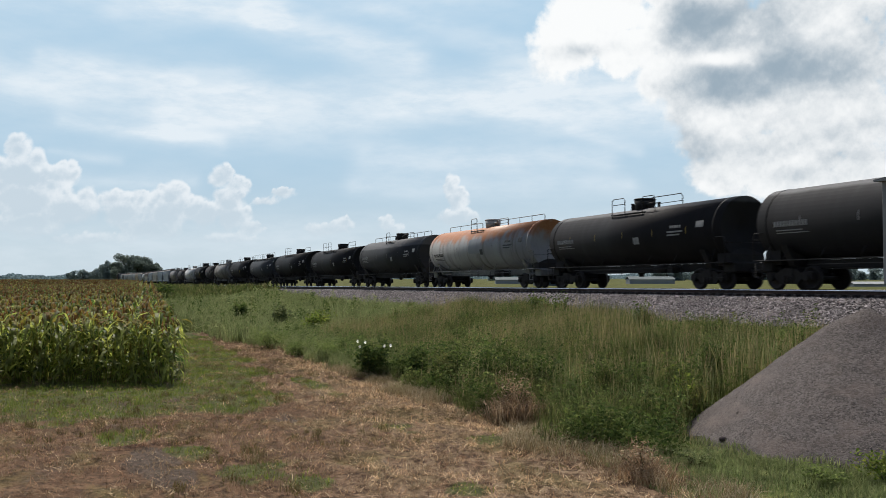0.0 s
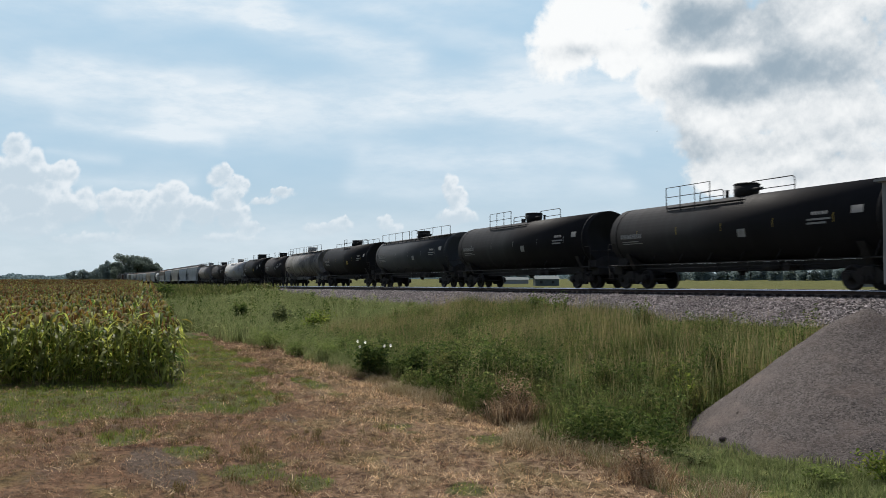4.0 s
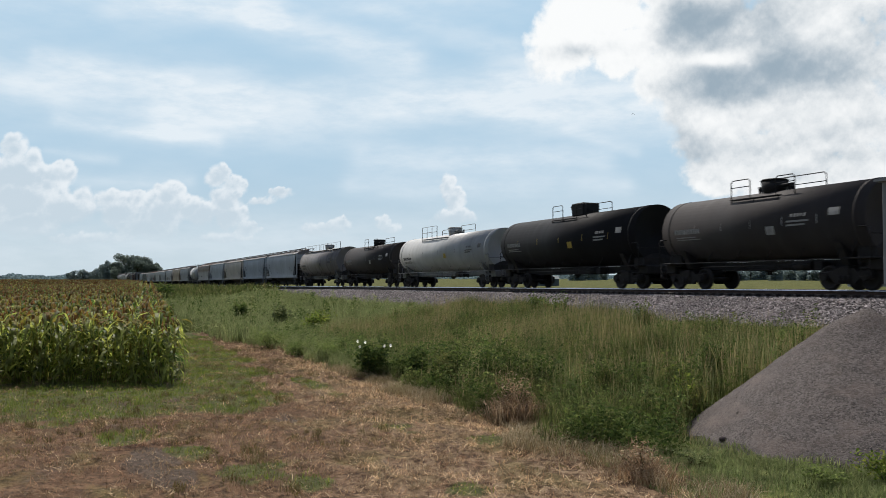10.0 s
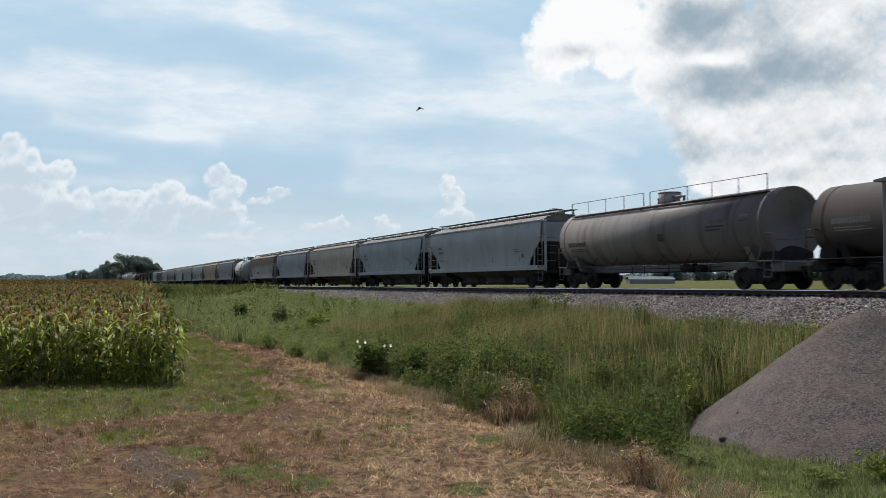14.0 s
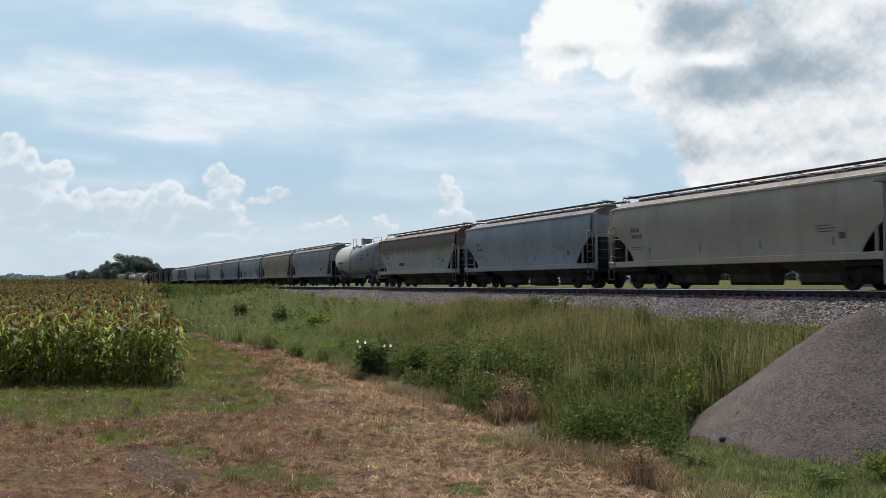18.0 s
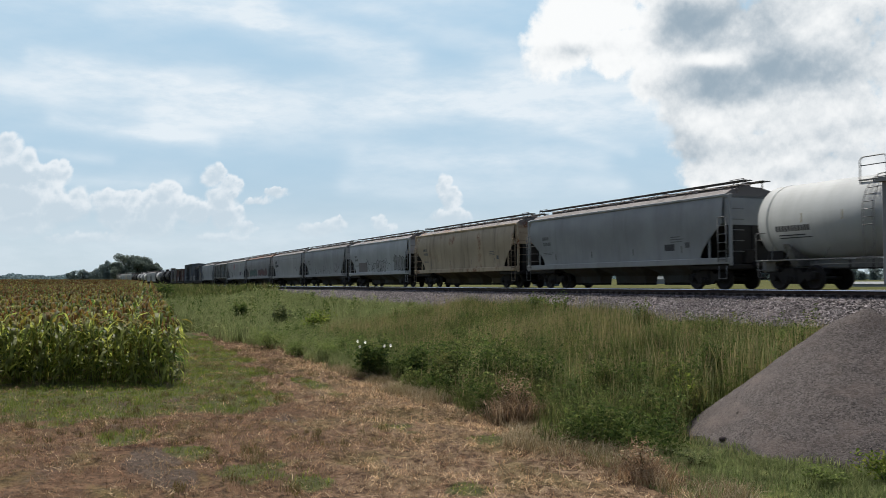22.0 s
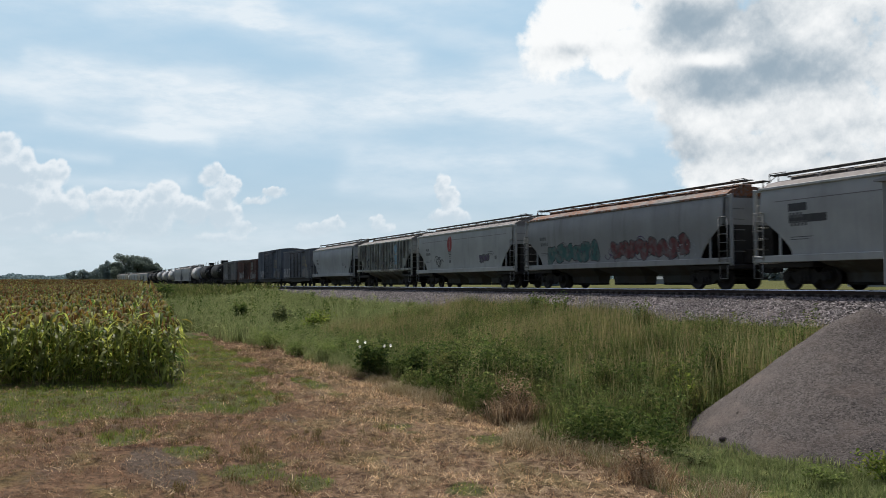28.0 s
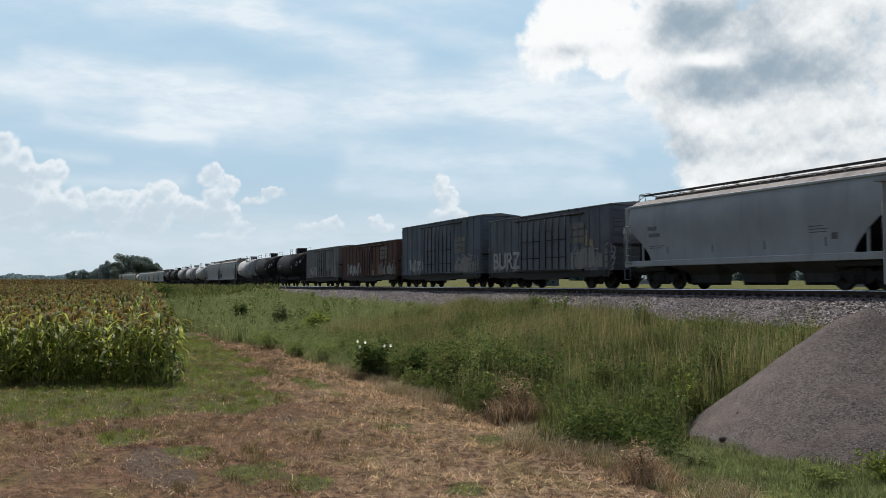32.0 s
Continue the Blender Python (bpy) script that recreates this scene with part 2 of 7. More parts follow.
def islands(name, colours, rough=0.8, through=0.0, spec=0.2, var=0.25, clump=0.0):
    # many small pieces in one mesh, each with a colour of its own
    n = Nodes(name)
    rnd = n.put("NewGeometry").outputs["Random Per Island"]
    ramp = n.put("ValToRGB", Fac=rnd)
    els = ramp.color_ramp.elements
    while len(els) < len(colours):
        els.new(0.5)
    for i, c in enumerate(colours):
        els[i].position = i / max(1, len(colours) - 1)
        els[i].color = (*c, 1)
    patch = n.noise(0.45, 3, world=True)
    dry = n.noise(0.8, 3, stretch=(1, 1.3, 1), world=True)
    col = n.mix(n.step(patch, 0.3, 0.7, 0.0, var), ramp.outputs[0], (0.025, 0.04, 0.012))
    col = n.mix(n.step(dry, 0.5, 0.75, 0.0, var * 1.4), col, (0.24, 0.2, 0.085)) if var > 0 else col
    if clump > 0:
        tuft = n.noise(4.5, 4, world=True)
        wide = n.noise(1.1, 3, world=True)
        f = n.op("MULTIPLY", n.step(tuft, 0.32, 0.68, 1 - clump, 1 + clump), n.step(wide, 0.3, 0.7, 1 - clump * 0.5, 1 + clump * 0.5))
        col = n.put("HueSaturation", Value=f, Color=col).outputs[0]
    n.done(col, rough, 0.0, spec)
    if through:
        glow = n.put("HueSaturation", Saturation=1.1, Value=1.7, Color=col)
        tr = n.put("BsdfTranslucent", Color=glow.outputs[0])
        mixer = n.put("MixShader", Fac=through, i1=n.bsdf.outputs[0], i2=tr.outputs[0])
        n.t.links.new(mixer.outputs[0], n.t.nodes["Material Output"].inputs[0])
    return n.mat


GRIME = plain("grimy black steel", (0.018, 0.016, 0.015), 0.75, 0.0, 5)
FRAME = plain("dusty dark running gear", (0.022, 0.019, 0.017), 0.85, 0.0, 4, 0.35)
WHEEL = plain("worn wheel steel", (0.03, 0.026, 0.024), 0.65, 0.2, 5)
RAILSIDE = plain("rusty rail steel", (0.075, 0.045, 0.032), 0.8, 0.2, 8, 0.3)
RAILTOP = plain("polished rail head", (0.92, 0.91, 0.9), 0.22, 1.0, 20, 0.1, 0.05)
TIE = plain("weathered tie wood", (0.085, 0.07, 0.06), 0.9, 0.0, 12, 0.35, 0.5)
WHITEMARK = plain("faded white lettering paint", (0.3, 0.295, 0.28), 0.7, 0.0, 5, 0.2)
DARKMARK = plain("faded black lettering paint", (0.06, 0.06, 0.062), 0.7, 0.0, 5, 0.2)
STENCIL = plain("worn grey stencil paint", (0.12, 0.12, 0.122), 0.7, 0.0, 5, 0.3)
YELLOWMARK = plain("yellow placard", (0.42, 0.30, 0.05), 0.6, 0.0, 5, 0.2)
# near-black that stands for the shade inside openings
SHADEDARK = plain("shade-dark sheet", (0.028, 0.027, 0.026), 0.85, 0.0, 3, 0.3)

# ---- ground ----
def spread(a0, a1, step, far, grow=1.13):
    c = list(np.arange(a0, a1 + step / 2, step))
    lo, hi, s = a0, a1, step
    while lo > -far or hi < far:
        s *= grow
        lo, hi = lo - s, hi + s
        c = [max(lo, -far)] * int(c[0] > -far) + c + [min(hi, far)] * int(c[-1] < far)
    return np.array(c)


def ground_material():
    n = Nodes("field earth and grass")
    pos = n.put("SeparateXYZ", Vector=n.put("NewGeometry").outputs["Position"])
    x, y = pos.outputs[0], pos.outputs[1]
    big = n.noise(0.22, 4, world=True)
    mid = n.noise(1.3, 6, world=True)
    fine = n.noise(11, 6, world=True)
    get = lambda a: n.put("Attribute", {"attribute_name": a}).outputs["Fac"]
    wob = n.op("ADD", y, n.op("MULTIPLY", n.op("SUBTRACT", n.noise(0.45, 4, world=True), 0.5), 3.0))
    rough = n.noise(5.0, 6, world=True)
    ragged = n.op("MULTIPLY", n.op("SUBTRACT", rough, 0.5), 0.9)
    earth = n.mix(n.step(fine, 0.3, 0.7), (0.05, 0.037, 0.028), (0.12, 0.09, 0.07))
    straw = n.mix(n.step(mid, 0.35, 0.7), (0.115, 0.066, 0.04), (0.185, 0.115, 0.07))
    straw = n.mix(n.op("MULTIPLY", get("pale"), n.step(rough, 0.35, 0.65)), straw, (0.24, 0.172, 0.112))
    straw = n.mix(n.step(fine, 0.42, 0.7), n.mix(n.step(rough, 0.38, 0.6), (0.06, 0.038, 0.025), straw), straw)
    straw = n.mix(n.step(n.noise(0.7, 5, stretch=(0.6, 1.2, 1), world=True), 0.48, 0.66, 0.0, 0.6), straw, n.mix(n.step(rough, 0.35, 0.65), (0.06, 0.052, 0.02), (0.15, 0.125, 0.048)))
    green = n.mix(n.step(rough, 0.3, 0.7), (0.05, 0.056, 0.022), (0.1, 0.1, 0.04))
    col = n.mix(n.step(n.op("ADD", get("green"), ragged), 0.3, 0.65), straw, green)
    col = n.mix(n.step(n.op("ADD", get("earth"), ragged), 0.35, 0.7), col, earth)
    bank = n.mix(n.step(mid, 0.3, 0.7), (0.055, 0.07, 0.02), (0.10, 0.12, 0.035))
    col = n.mix(n.step(wob, 9.2, 10.6), col, bank)
    away = n.mix(n.step(big, 0.35, 0.65), (0.06, 0.068, 0.018), (0.1, 0.098, 0.028))
    col = n.mix(n.step(y, 29.5, 31.0), col, away)
    # shade of the row gaps painted as near-black ground; beyond, the corn's tone
    crop = n.mix(n.step(x, -380.0, -430.0), (0.03, 0.028, 0.012), (0.13, 0.11, 0.035))
    col = n.mix(n.step(x, -55.0, -90.0), col, n.mix(n.step(y, 4.0, 12.0), crop, away))
    n.bump(n.op("ADD", n.op("MULTIPLY", rough, 1.2), fine), 1.0, 0.07)
    return n.done(col, 0.95, 0.0, 0.1)


gx, gy = spread(-40, -9, 0.16, 4200, 1.1), spread(-6, 11, 0.16, 4200, 1.1)
GX, GY = np.meshgrid(gx, gy, indexing="ij")
gv = np.stack([GX, GY, ground_z(GX, GY)], -1).reshape(-1, 3)
w = len(gy)
gi, gj = np.meshgrid(np.arange(len(gx) - 1), np.arange(w - 1), indexing="ij")
gk = (gi * w + gj).ravel()
ground = new("ground", soup("ground", gv, np.stack([gk, gk + w, gk + w + 1, gk + 1], -1), ground_material()))
for nm, field in zip(("green", "earth", "pale"), zones(GX, GY)):
    ground.data.attributes.new(nm, "FLOAT", "POINT").data.foreach_set("value", field.reshape(-1).astype(np.float32))
ground.data.polygons.foreach_set("use_smooth", [True] * len(ground.data.polygons))
tagged(ground, "flat farmland with mown brown straw and a weedy railway bank", "ground", kind="structure")


# ---- track: ballast bed, ties, two rails ----
def stone_material(name, lo, hi, tint):
    n = Nodes(name)
    rnd = n.put("NewGeometry").outputs["Random Per Island"]
    fine = n.noise(30, 3, world=True)
    col = n.mix(rnd, lo, hi)
    col = n.mix(n.op("MULTIPLY", n.step(n.noise(0.5, 3, world=True), 0.45, 0.7), 0.5), col, tint)
    n.bump(fine, 0.3, 0.01)
    return n.done(col, 0.9, 0.0, 0.2)


def bed_material(name, lo, hi, size, relief=1.0):
    n = Nodes(name)
    v = n.put("TexVoronoi", Vector=n.coord(world=True), Scale=1 / size)
    sep = n.put("SeparateColor", Color=v.outputs[1])
    big = n.noise(0.6, 4, world=True)
    col = n.mix(sep.outputs[0], lo, hi)
    col = n.mix(n.op("MULTIPLY", n.step(big, 0.45, 0.68), 0.45), col, tone(lo, 1.2))
    col = n.mix(n.op("MULTIPLY", n.step(n.noise(1.7, 5, world=True), 0.5, 0.7), 0.4), col, (hi[0] * 0.55, hi[1] * 0.5, hi[2] * 0.46))
    col = n.mix(n.step(n.noise(0.8, 6, stretch=(1, 1, 2.5), world=True), 0.5, 0.68, 0.0, 0.5), col, (hi[0] * 1.15, hi[1] * 1.05, hi[2] * 0.98))
    n.bump(n.op("SUBTRACT", 1.0, v.outputs[0]), relief, size * 0.8)
    return n.done(col, 0.92, 0.0, 0.2)


BED = bed_material("crushed grey ballast", (0.02, 0.018, 0.019), (0.17, 0.153, 0.156), 0.085)
xs = np.concatenate([np.arange(-1400, -120, 20.0), np.arange(-120, 60.1, 1.0)])
section = [(-3.9, -1.35), (-1.95, -0.38), (-1.7, -0.31), (1.7, -0.31), (1.95, -0.38), (3.9, -1.35)]
bv, bf = [], []
for i, x in enumerate(xs):
    for a, b in section:
        bv.append((x, TRACK_Y + a, float(rail_z(x)) + b))
    if i:
        for j in range(5):
            k = (i - 1) * 6 + j
            bf.append((k, k + 6, k + 7, k + 1))
ballast = tagged(new("ballast_bed", soup("ballast_bed", bv, bf, BED)), "grey crushed stone ballast under the railway track", "ballast", kind="structure")


def sweep(name, poly, y, material, parent, x0=-1400.0, x1=60.0):
    vs, fs, m = [], [], len(poly)
    cuts = [x for x in np.concatenate([np.arange(-1400, -120, 20.0), np.arange(-120, 61, 6.0)]) if x0 <= x <= x1]
    for i, x in enumerate(cuts):
        vs += [(x, y + a, float(rail_z(x)) + b) for a, b in poly]
        if i:
            fs += [((i - 1) * m + j, (i - 1) * m + (j + 1) % m, i * m + (j + 1) % m, i * m + j) for j in range(m)]
    return part(name, soup(name, vs, fs, material), None, parent)


RAIL = [(-0.07, -0.17), (0.07, -0.17), (0.07, -0.155), (0.012, -0.13), (0.012, -0.045), (0.036, -0.04), (0.026, -0.006), (-0.026, -0.006), (-0.036, -0.04), (-0.012, -0.047), (-0.012, -0.13), (-0.07, -0.155)]
for side in (-1, 1):
    y = TRACK_Y + side * 0.755
    rail = tagged(new("rail", None), "worn steel rail with a polished head on ties", "rail", "rails of the track", "structure")
    sweep("rail_web", RAIL, y, RAILSIDE, rail)
    sweep("rail_head", [(-0.0395, -0.042), (-0.0385, -0.036), (-0.03, -0.008), (-0.022, 0.001), (0.022, 0.001), (0.032, -0.002), (0.0385, -0.014), (0.0375, -0.03)], y, RAILTOP, rail)
tie_me = Geo().block(-0.11, 0.11, -1.3, 1.3, -0.36, -0.165, 0.015).mesh("tie")
tie_me.materials.append(TIE)
ties = tagged(new("ties"), "weathered wooden ties half buried in ballast", "railway ties", kind="structure")
for i in range(200):
    x = -118 + i * 0.53 + random.uniform(-0.02, 0.02)
    part("tie", tie_me, None, ties, at=pose(x, TRACK_Y + random.uniform(-0.03, 0.03), float(rail_z(x)), 0, 0, random.uniform(-0.6, 0.6)))

# loose stones: rough eight-sided lumps
def stones(name, pts, sizes, material, seed):
    rng = np.random.default_rng(seed)
    base = np.array([(1, 0, 0), (-1, 0, 0), (0, 1, 0), (0, -1, 0), (0, 0, 1), (0, 0, -1)], float)
    tri = np.array([(0, 2, 4), (2, 1, 4), (1, 3, 4), (3, 0, 4), (0, 3, 5)])
    k = len(pts)
    v = base[None] * rng.uniform(0.55, 1.25, (k, 6, 1)) + rng.normal(0, 0.18, (k, 6, 3))
    g = rng.uniform(0, 6.28, k)
    c, s = np.cos(g)[:, None], np.sin(g)[:, None]
    v = np.stack([v[:, :, 0] * c - v[:, :, 1] * s, v[:, :, 0] * s + v[:, :, 1] * c, v[:, :, 2] * 0.75], -1)
    v = v * np.asarray(sizes)[:, None, None] + np.asarray(pts)[:, None, :]
    f = tri[None] + 6 * np.arange(k)[:, None, None]
    return soup(name, v.reshape(-1, 3), f.reshape(-1, 3), material)


rng = np.random.default_rng(3)
STONE = stone_material("broken ballast stones", (0.02, 0.018, 0.02), (0.33, 0.298, 0.305), (0.075, 0.066, 0.068))
k = 34000
sx = -14 - 75 * rng.random(k) ** 1.6
sy = -3.85 + 2.9 * rng.random(k)
sz = np.interp(sy, [-3.9, -1.95, -1.7, 1.7], [-1.35, -0.38, -0.31, -0.31])
tagged(new("ballast_stones", stones("ballast_stones", np.stack([sx, TRACK_Y + sy, rail_z(sx) + sz + 0.01], -1), 0.024 + 0.05 * rng.random(k) ** 1.5, STONE, 4)), "loose broken grey and mauve ballast stones", "stones", kind="stuff")

# ---- heap of road gravel ----
HX, HY, HR = -11.69, 22.2, 9.48
def heap_z(x, y):
    d = np.hypot(np.where(x < HX, 1.3, 1.0) * (x - HX), y - HY)
    d = d + 1.1 * (fbm(x / 4, y / 4, 3, 21) - 0.5)
    z = 0.5 * (HR - d)
    z = np.where(z > 2.7, 2.7 + 0.35 * np.tanh((z - 2.7) / 0.8), z)
    # a second, steeper load tipped on the near side
    q = 0.76 * (3.94 - np.hypot(x + 13.16, y - 15.73) - 0.5 * (fbm(x / 2.5, y / 2.5, 3, 23) - 0.5))
    z = np.maximum(z, np.where(q > 2.54, 2.54 + 0.7 * np.tanh((q - 2.54) / 0.9), q))
    return z + 0.12 * (fbm(x / 0.9, y / 0.9, 3, 31) - 0.5) + 0.015 * (vnoise(x / 0.16, y / 0.16, 33) - 0.5)


hv, hf = [], []
nr, na = 110, 260
for i in range(nr + 1):
    for j in range(na):
        r, g = (HR + 1.9) * i / nr, 2 * math.pi * j / na
        x, y = HX + r * math.cos(g), HY + min(r * math.sin(g), 2.2)
        hv.append((x, y))
hv = np.array(hv)
hz = np.maximum(heap_z(hv[:, 0], hv[:, 1]) + 0.0, ground_z(hv[:, 0], hv[:, 1]) - 0.12)
for i in range(nr):
    for j in range(na):
        hf.append((i * na + j, (i + 1) * na + j, (i + 1) * na + (j + 1) % na, i * na + (j + 1) % na))
GRAVEL = bed_material("grey road gravel", (0.058, 0.05, 0.047), (0.14, 0.122, 0.114), 0.035, 0.4)
heap = tagged(new("gravel_mound", soup("gravel_mound", np.column_stack([hv, hz]), hf, GRAVEL)), "large sloping heap of fine grey road gravel", "gravel heap")
heap.data.polygons.foreach_set("use_smooth", [True] * len(heap.data.polygons))
k = 84000
a, r = rng.uniform(2.9, 5.05, k), (HR + 1.6) * np.sqrt(rng.uniform(0.1, 1.0, k))
px, py = HX + r * np.cos(a), HY + np.minimum(r * np.sin(a), 2.1)
pz = heap_z(px, py)
keep = pz > ground_z(px, py)
GSTONE = stone_material("loose gravel stones", (0.05, 0.043, 0.04), (0.17, 0.146, 0.136), (0.115, 0.09, 0.08))
tagged(new("heap_stones", stones("heap_stones", np.column_stack([px, py, pz - 0.004])[keep], (0.009 + 0.014 * rng.random(k) ** 2)[keep], GSTONE, 6)), "loose grey stones lying on the gravel heap", "stones", kind="stuff")

# ---- the train: running gear shared by all cars ----
def wheelset_mesh():
    g = Geo()
    for s in (-1, 1):
        prof = [(-0.07, 0.42), (-0.065, 0.485), (-0.03, 0.485), (-0.02, 0.46), (0.07, 0.452), (0.072, 0.38), (0.03, 0.36), (0.02, 0.16), (0.075, 0.14), (0.08, 0.02)]
        prof = [(s * a + s * 0.755, r) for a, r in prof]
        g.lathe([(prof[0][0], 0.1)] + prof, (0, 0, 0), "y", 28)
    g.cyl((0, -1.0, 0), (0, 1.0, 0), 0.08, 12)
    return g.mesh("wheelset")


def side_frame_mesh(y):
    top = [(-1.16, 0.42), (-1.16, 0.66), (-0.95, 0.72), (-0.55, 0.66), (-0.4, 0.80), (0.4, 0.80), (0.55, 0.66), (0.95, 0.72), (1.16, 0.66), (1.16, 0.42), (0.98, 0.36), (0.74, 0.5), (0.42, 0.22), (-0.42, 0.22), (-0.74, 0.5), (-0.98, 0.36)]
    g = Geo().prism(top, y - 0.07, y + 0.07)
    o = -1 if y < 0 else 1
    for x in (-0.2, 0.0, 0.2):
        g.cyl((x, y + o * 0.07, 0.27), (x, y + o * 0.07, 0.55), 0.07, 10)
    for x in (-0.89, 0.89):
        g.cyl((x, y, 0.46), (x, y + o * 0.16, 0.46), 0.13, 14)
        g.block(x - 0.16, x + 0.16, y - 0.09, y + 0.11, 0.52, 0.66, 0.02)
    g.prism([(-0.3, 0.62), (0.3, 0.62), (0.22, 0.78), (-0.22, 0.78)], y - 0.1 * 1, y + 0.1)
    return g.mesh("side_frame")


WHEELSET = wheelset_mesh()
SIDE_NEAR, SIDE_FAR = side_frame_mesh(-0.98), side_frame_mesh(0.98)
BOLSTER = Geo().block(-0.22, 0.22, -1.1, 1.1, 0.5, 0.86, 0.03).block(-0.9, 0.9, -0.35, -0.25, 0.55, 0.65).block(-0.9, 0.9, 0.25, 0.35, 0.55, 0.65).cyl((0, 0, 0.8), (0, 0, 1.0), 0.25, 14).mesh("truck")
for me, m in ((WHEELSET, WHEEL), (SIDE_NEAR, FRAME), (SIDE_FAR, FRAME), (BOLSTER, FRAME)):
    me.materials.append(m)


def truck(car, x):
    t = part("truck", BOLSTER, None, car, at=pose(x, 0, 0))
    part("side_frame", SIDE_NEAR, None, t)
    part("side_frame", SIDE_FAR, None, t)
    part("wheelset", WHEELSET, None, t, at=pose(0.89, 0, 0.455))
    part("wheelset", WHEELSET, None, t, at=pose(-0.89, 0, 0.455))


@lru_cache(None)
def coupler_mesh(s):
    g = Geo().block(min(0, s * 0.75), max(0, s * 0.75), -0.09, 0.09, 0.72, 0.94, 0.02)
    g.prism([(s * 0.55, -0.16), (s * 0.85, -0.18), (s * 0.9, 0.02), (s * 0.78, 0.16), (s * 0.55, 0.16)], 0.68, 0.98, "z")
    g.tube([(s * 0.2, -0.3, 0.85), (s * 0.45, -0.38, 0.5), (s * 0.7, -0.3, 0.42), (s * 0.95, -0.2, 0.55)], 0.03)
    me = g.mesh("coupler")
    me.materials.append(FRAME)
    return me


def running_gear(car, half, inset):
    truck(car, half - inset)
    truck(car, -half + inset)
    for s in (-1, 1):
        part("coupler", coupler_mesh(s), None, car, at=pose(s * (half + 0.05), 0, 0))


def marks(surf, car, rows, material, name="lettering"):
    # bars that follow the car's side: (x, v, width, height, count)
    for x, v, wd, ht, cnt in rows:
        g, step = Geo(), wd / cnt
        for i in range(cnt):
            g.patch(surf, x + i * step, x + i * step + step * (0.72 if cnt > 1 else 1.0), v, v + ht, 2 if cnt > 1 else 6, 3)
        part(name, g, material, car)


# ---- tank cars ----
def tank_car(half, col, style, label, radius=1.5, marking=WHITEMARK, rust=0.0, rusty_top=0.0, amount=0.45, rails=None, placards=1, dome_at=0.0, end_rail=None, seed=0, pale_top=0.0):
    car = tagged(new("tank_car"), label, "tank car", "cars of the freight train")
    rnd = random.Random(seed)
    cz = 1.2 + radius
    skin = paint(f"tank paint {seed}", col, amount=amount, rust=rust, rusty_top=rusty_top, rough=0.48, pale_top=pale_top)
    trim = rails or GRIME
    prof, hd = [], 0.46
    for i in range(10):
        g = math.pi / 2 * i / 9
        prof.append((-half + hd * (1 - math.sin(g)), radius * math.cos(math.pi / 2 - g) ** 0.9 if i else 0.02))
    full = prof + [(-a, r) for a, r in reversed(prof)]
    tank = part("tank", Geo().lathe(full, (0, 0, cz), "x", 48), skin, car)

    def surf(x, g, lift=0.006):
        return (x, -(radius + lift) * math.cos(g), cz + (radius + lift) * math.sin(g))

    for x in (-half + hd + 0.02, half - hd - 0.02):
        part("jacket_band", Geo().lathe([(x - 0.04, radius - 0.01), (x - 0.04, radius + 0.012), (x + 0.04, radius + 0.012), (x + 0.04, radius - 0.01)], (0, 0, cz), "x", 48), skin, car)
    sill = Geo().block(-half - 0.3, half + 0.3, -0.3, 0.3, 0.82, 1.16, 0.03)
    for s in (-1, 1):
        sill.block(s * half - 0.35, s * half + 0.35, -1.0, 1.0, 0.72, 1.14, 0.04)
    part("centre_sill", sill, trim, car)
    for s in (-1, 1):
        x = s * (half - 1.3)
        part("saddle", Geo().prism([(-1.35, cz - radius * 0.62), (-0.9, 0.92), (0.9, 0.92), (1.35, cz - radius * 0.62), (0.8, cz - radius * 0.86), (0, cz - radius * 1.0), (-0.8, cz - radius * 0.86)], x - 0.16, x + 0.16, "x"), trim, car)
        e = s * (half + 0.22)
        part("end_platform", Geo().block(min(e, e - s * 0.9), max(e, e - s * 0.9), -1.45, 1.45, 1.12, 1.18, 0.015), end_rail or trim, car)
        part("stub_sill_box", Geo().prism([(s * (half - 0.75), 1.0), (s * (half + 0.1), 1.0), (s * (half + 0.02), 1.5), (s * (half - 0.25), 1.85), (s * (half - 0.75), 1.85)], -0.95, 0.95), FRAME, car)
        rail = Geo()
        for y in (-1.42, 1.42):
            rail.tube([(e, y, 1.16), (e, y, 2.18), (e - s * 0.1, y, 2.26), (e - s * 0.55, y, 2.26)])
            rail.tube([(e - s * 0.1, y, 1.15), (e - s * 0.1, y, 0.5), (e - s * 0.5, y, 0.5), (e - s * 0.5, y, 1.15)])
            rail.tube([(e - s * 0.1, y, 0.78), (e - s * 0.5, y, 0.78)])
            rail.tube([(e - s * 0.85, y, 1.16), (e - s * 0.75, y * 0.9, 1.75)])
        rail.tube([(e, -1.42, 2.0), (e, 1.42, 2.0)])
        part("end_handrail", rail, end_rail or trim, car)
    side = Geo()
    for y in (-1.42, 1.42):
        side.tube([(-half, y, 1.15), (half, y, 1.15)], 0.026)
        side.tube([(-half + 2.6, y, 0.96), (half - 2.6, y, 0.96)], 0.018)
        n = int(half * 1.1)
        for i in range(n):
            x = -half + 1.3 + (2 * half - 2.6) * i / (n - 1)
            side.tube([(x, y, 1.15), (x + 0.12, y * 0.86, 1.6)], 0.016)
    part("side_walk", side, end_rail if end_rail and seed in (2, 11, 19) else GRIME, car)
    under = Geo().cyl((-0.35, 0, 1.25), (-0.35, 0, 0.72), 0.2, 14).cyl((-0.35, 0, 0.75), (-0.35, 0, 0.6), 0.12, 12)
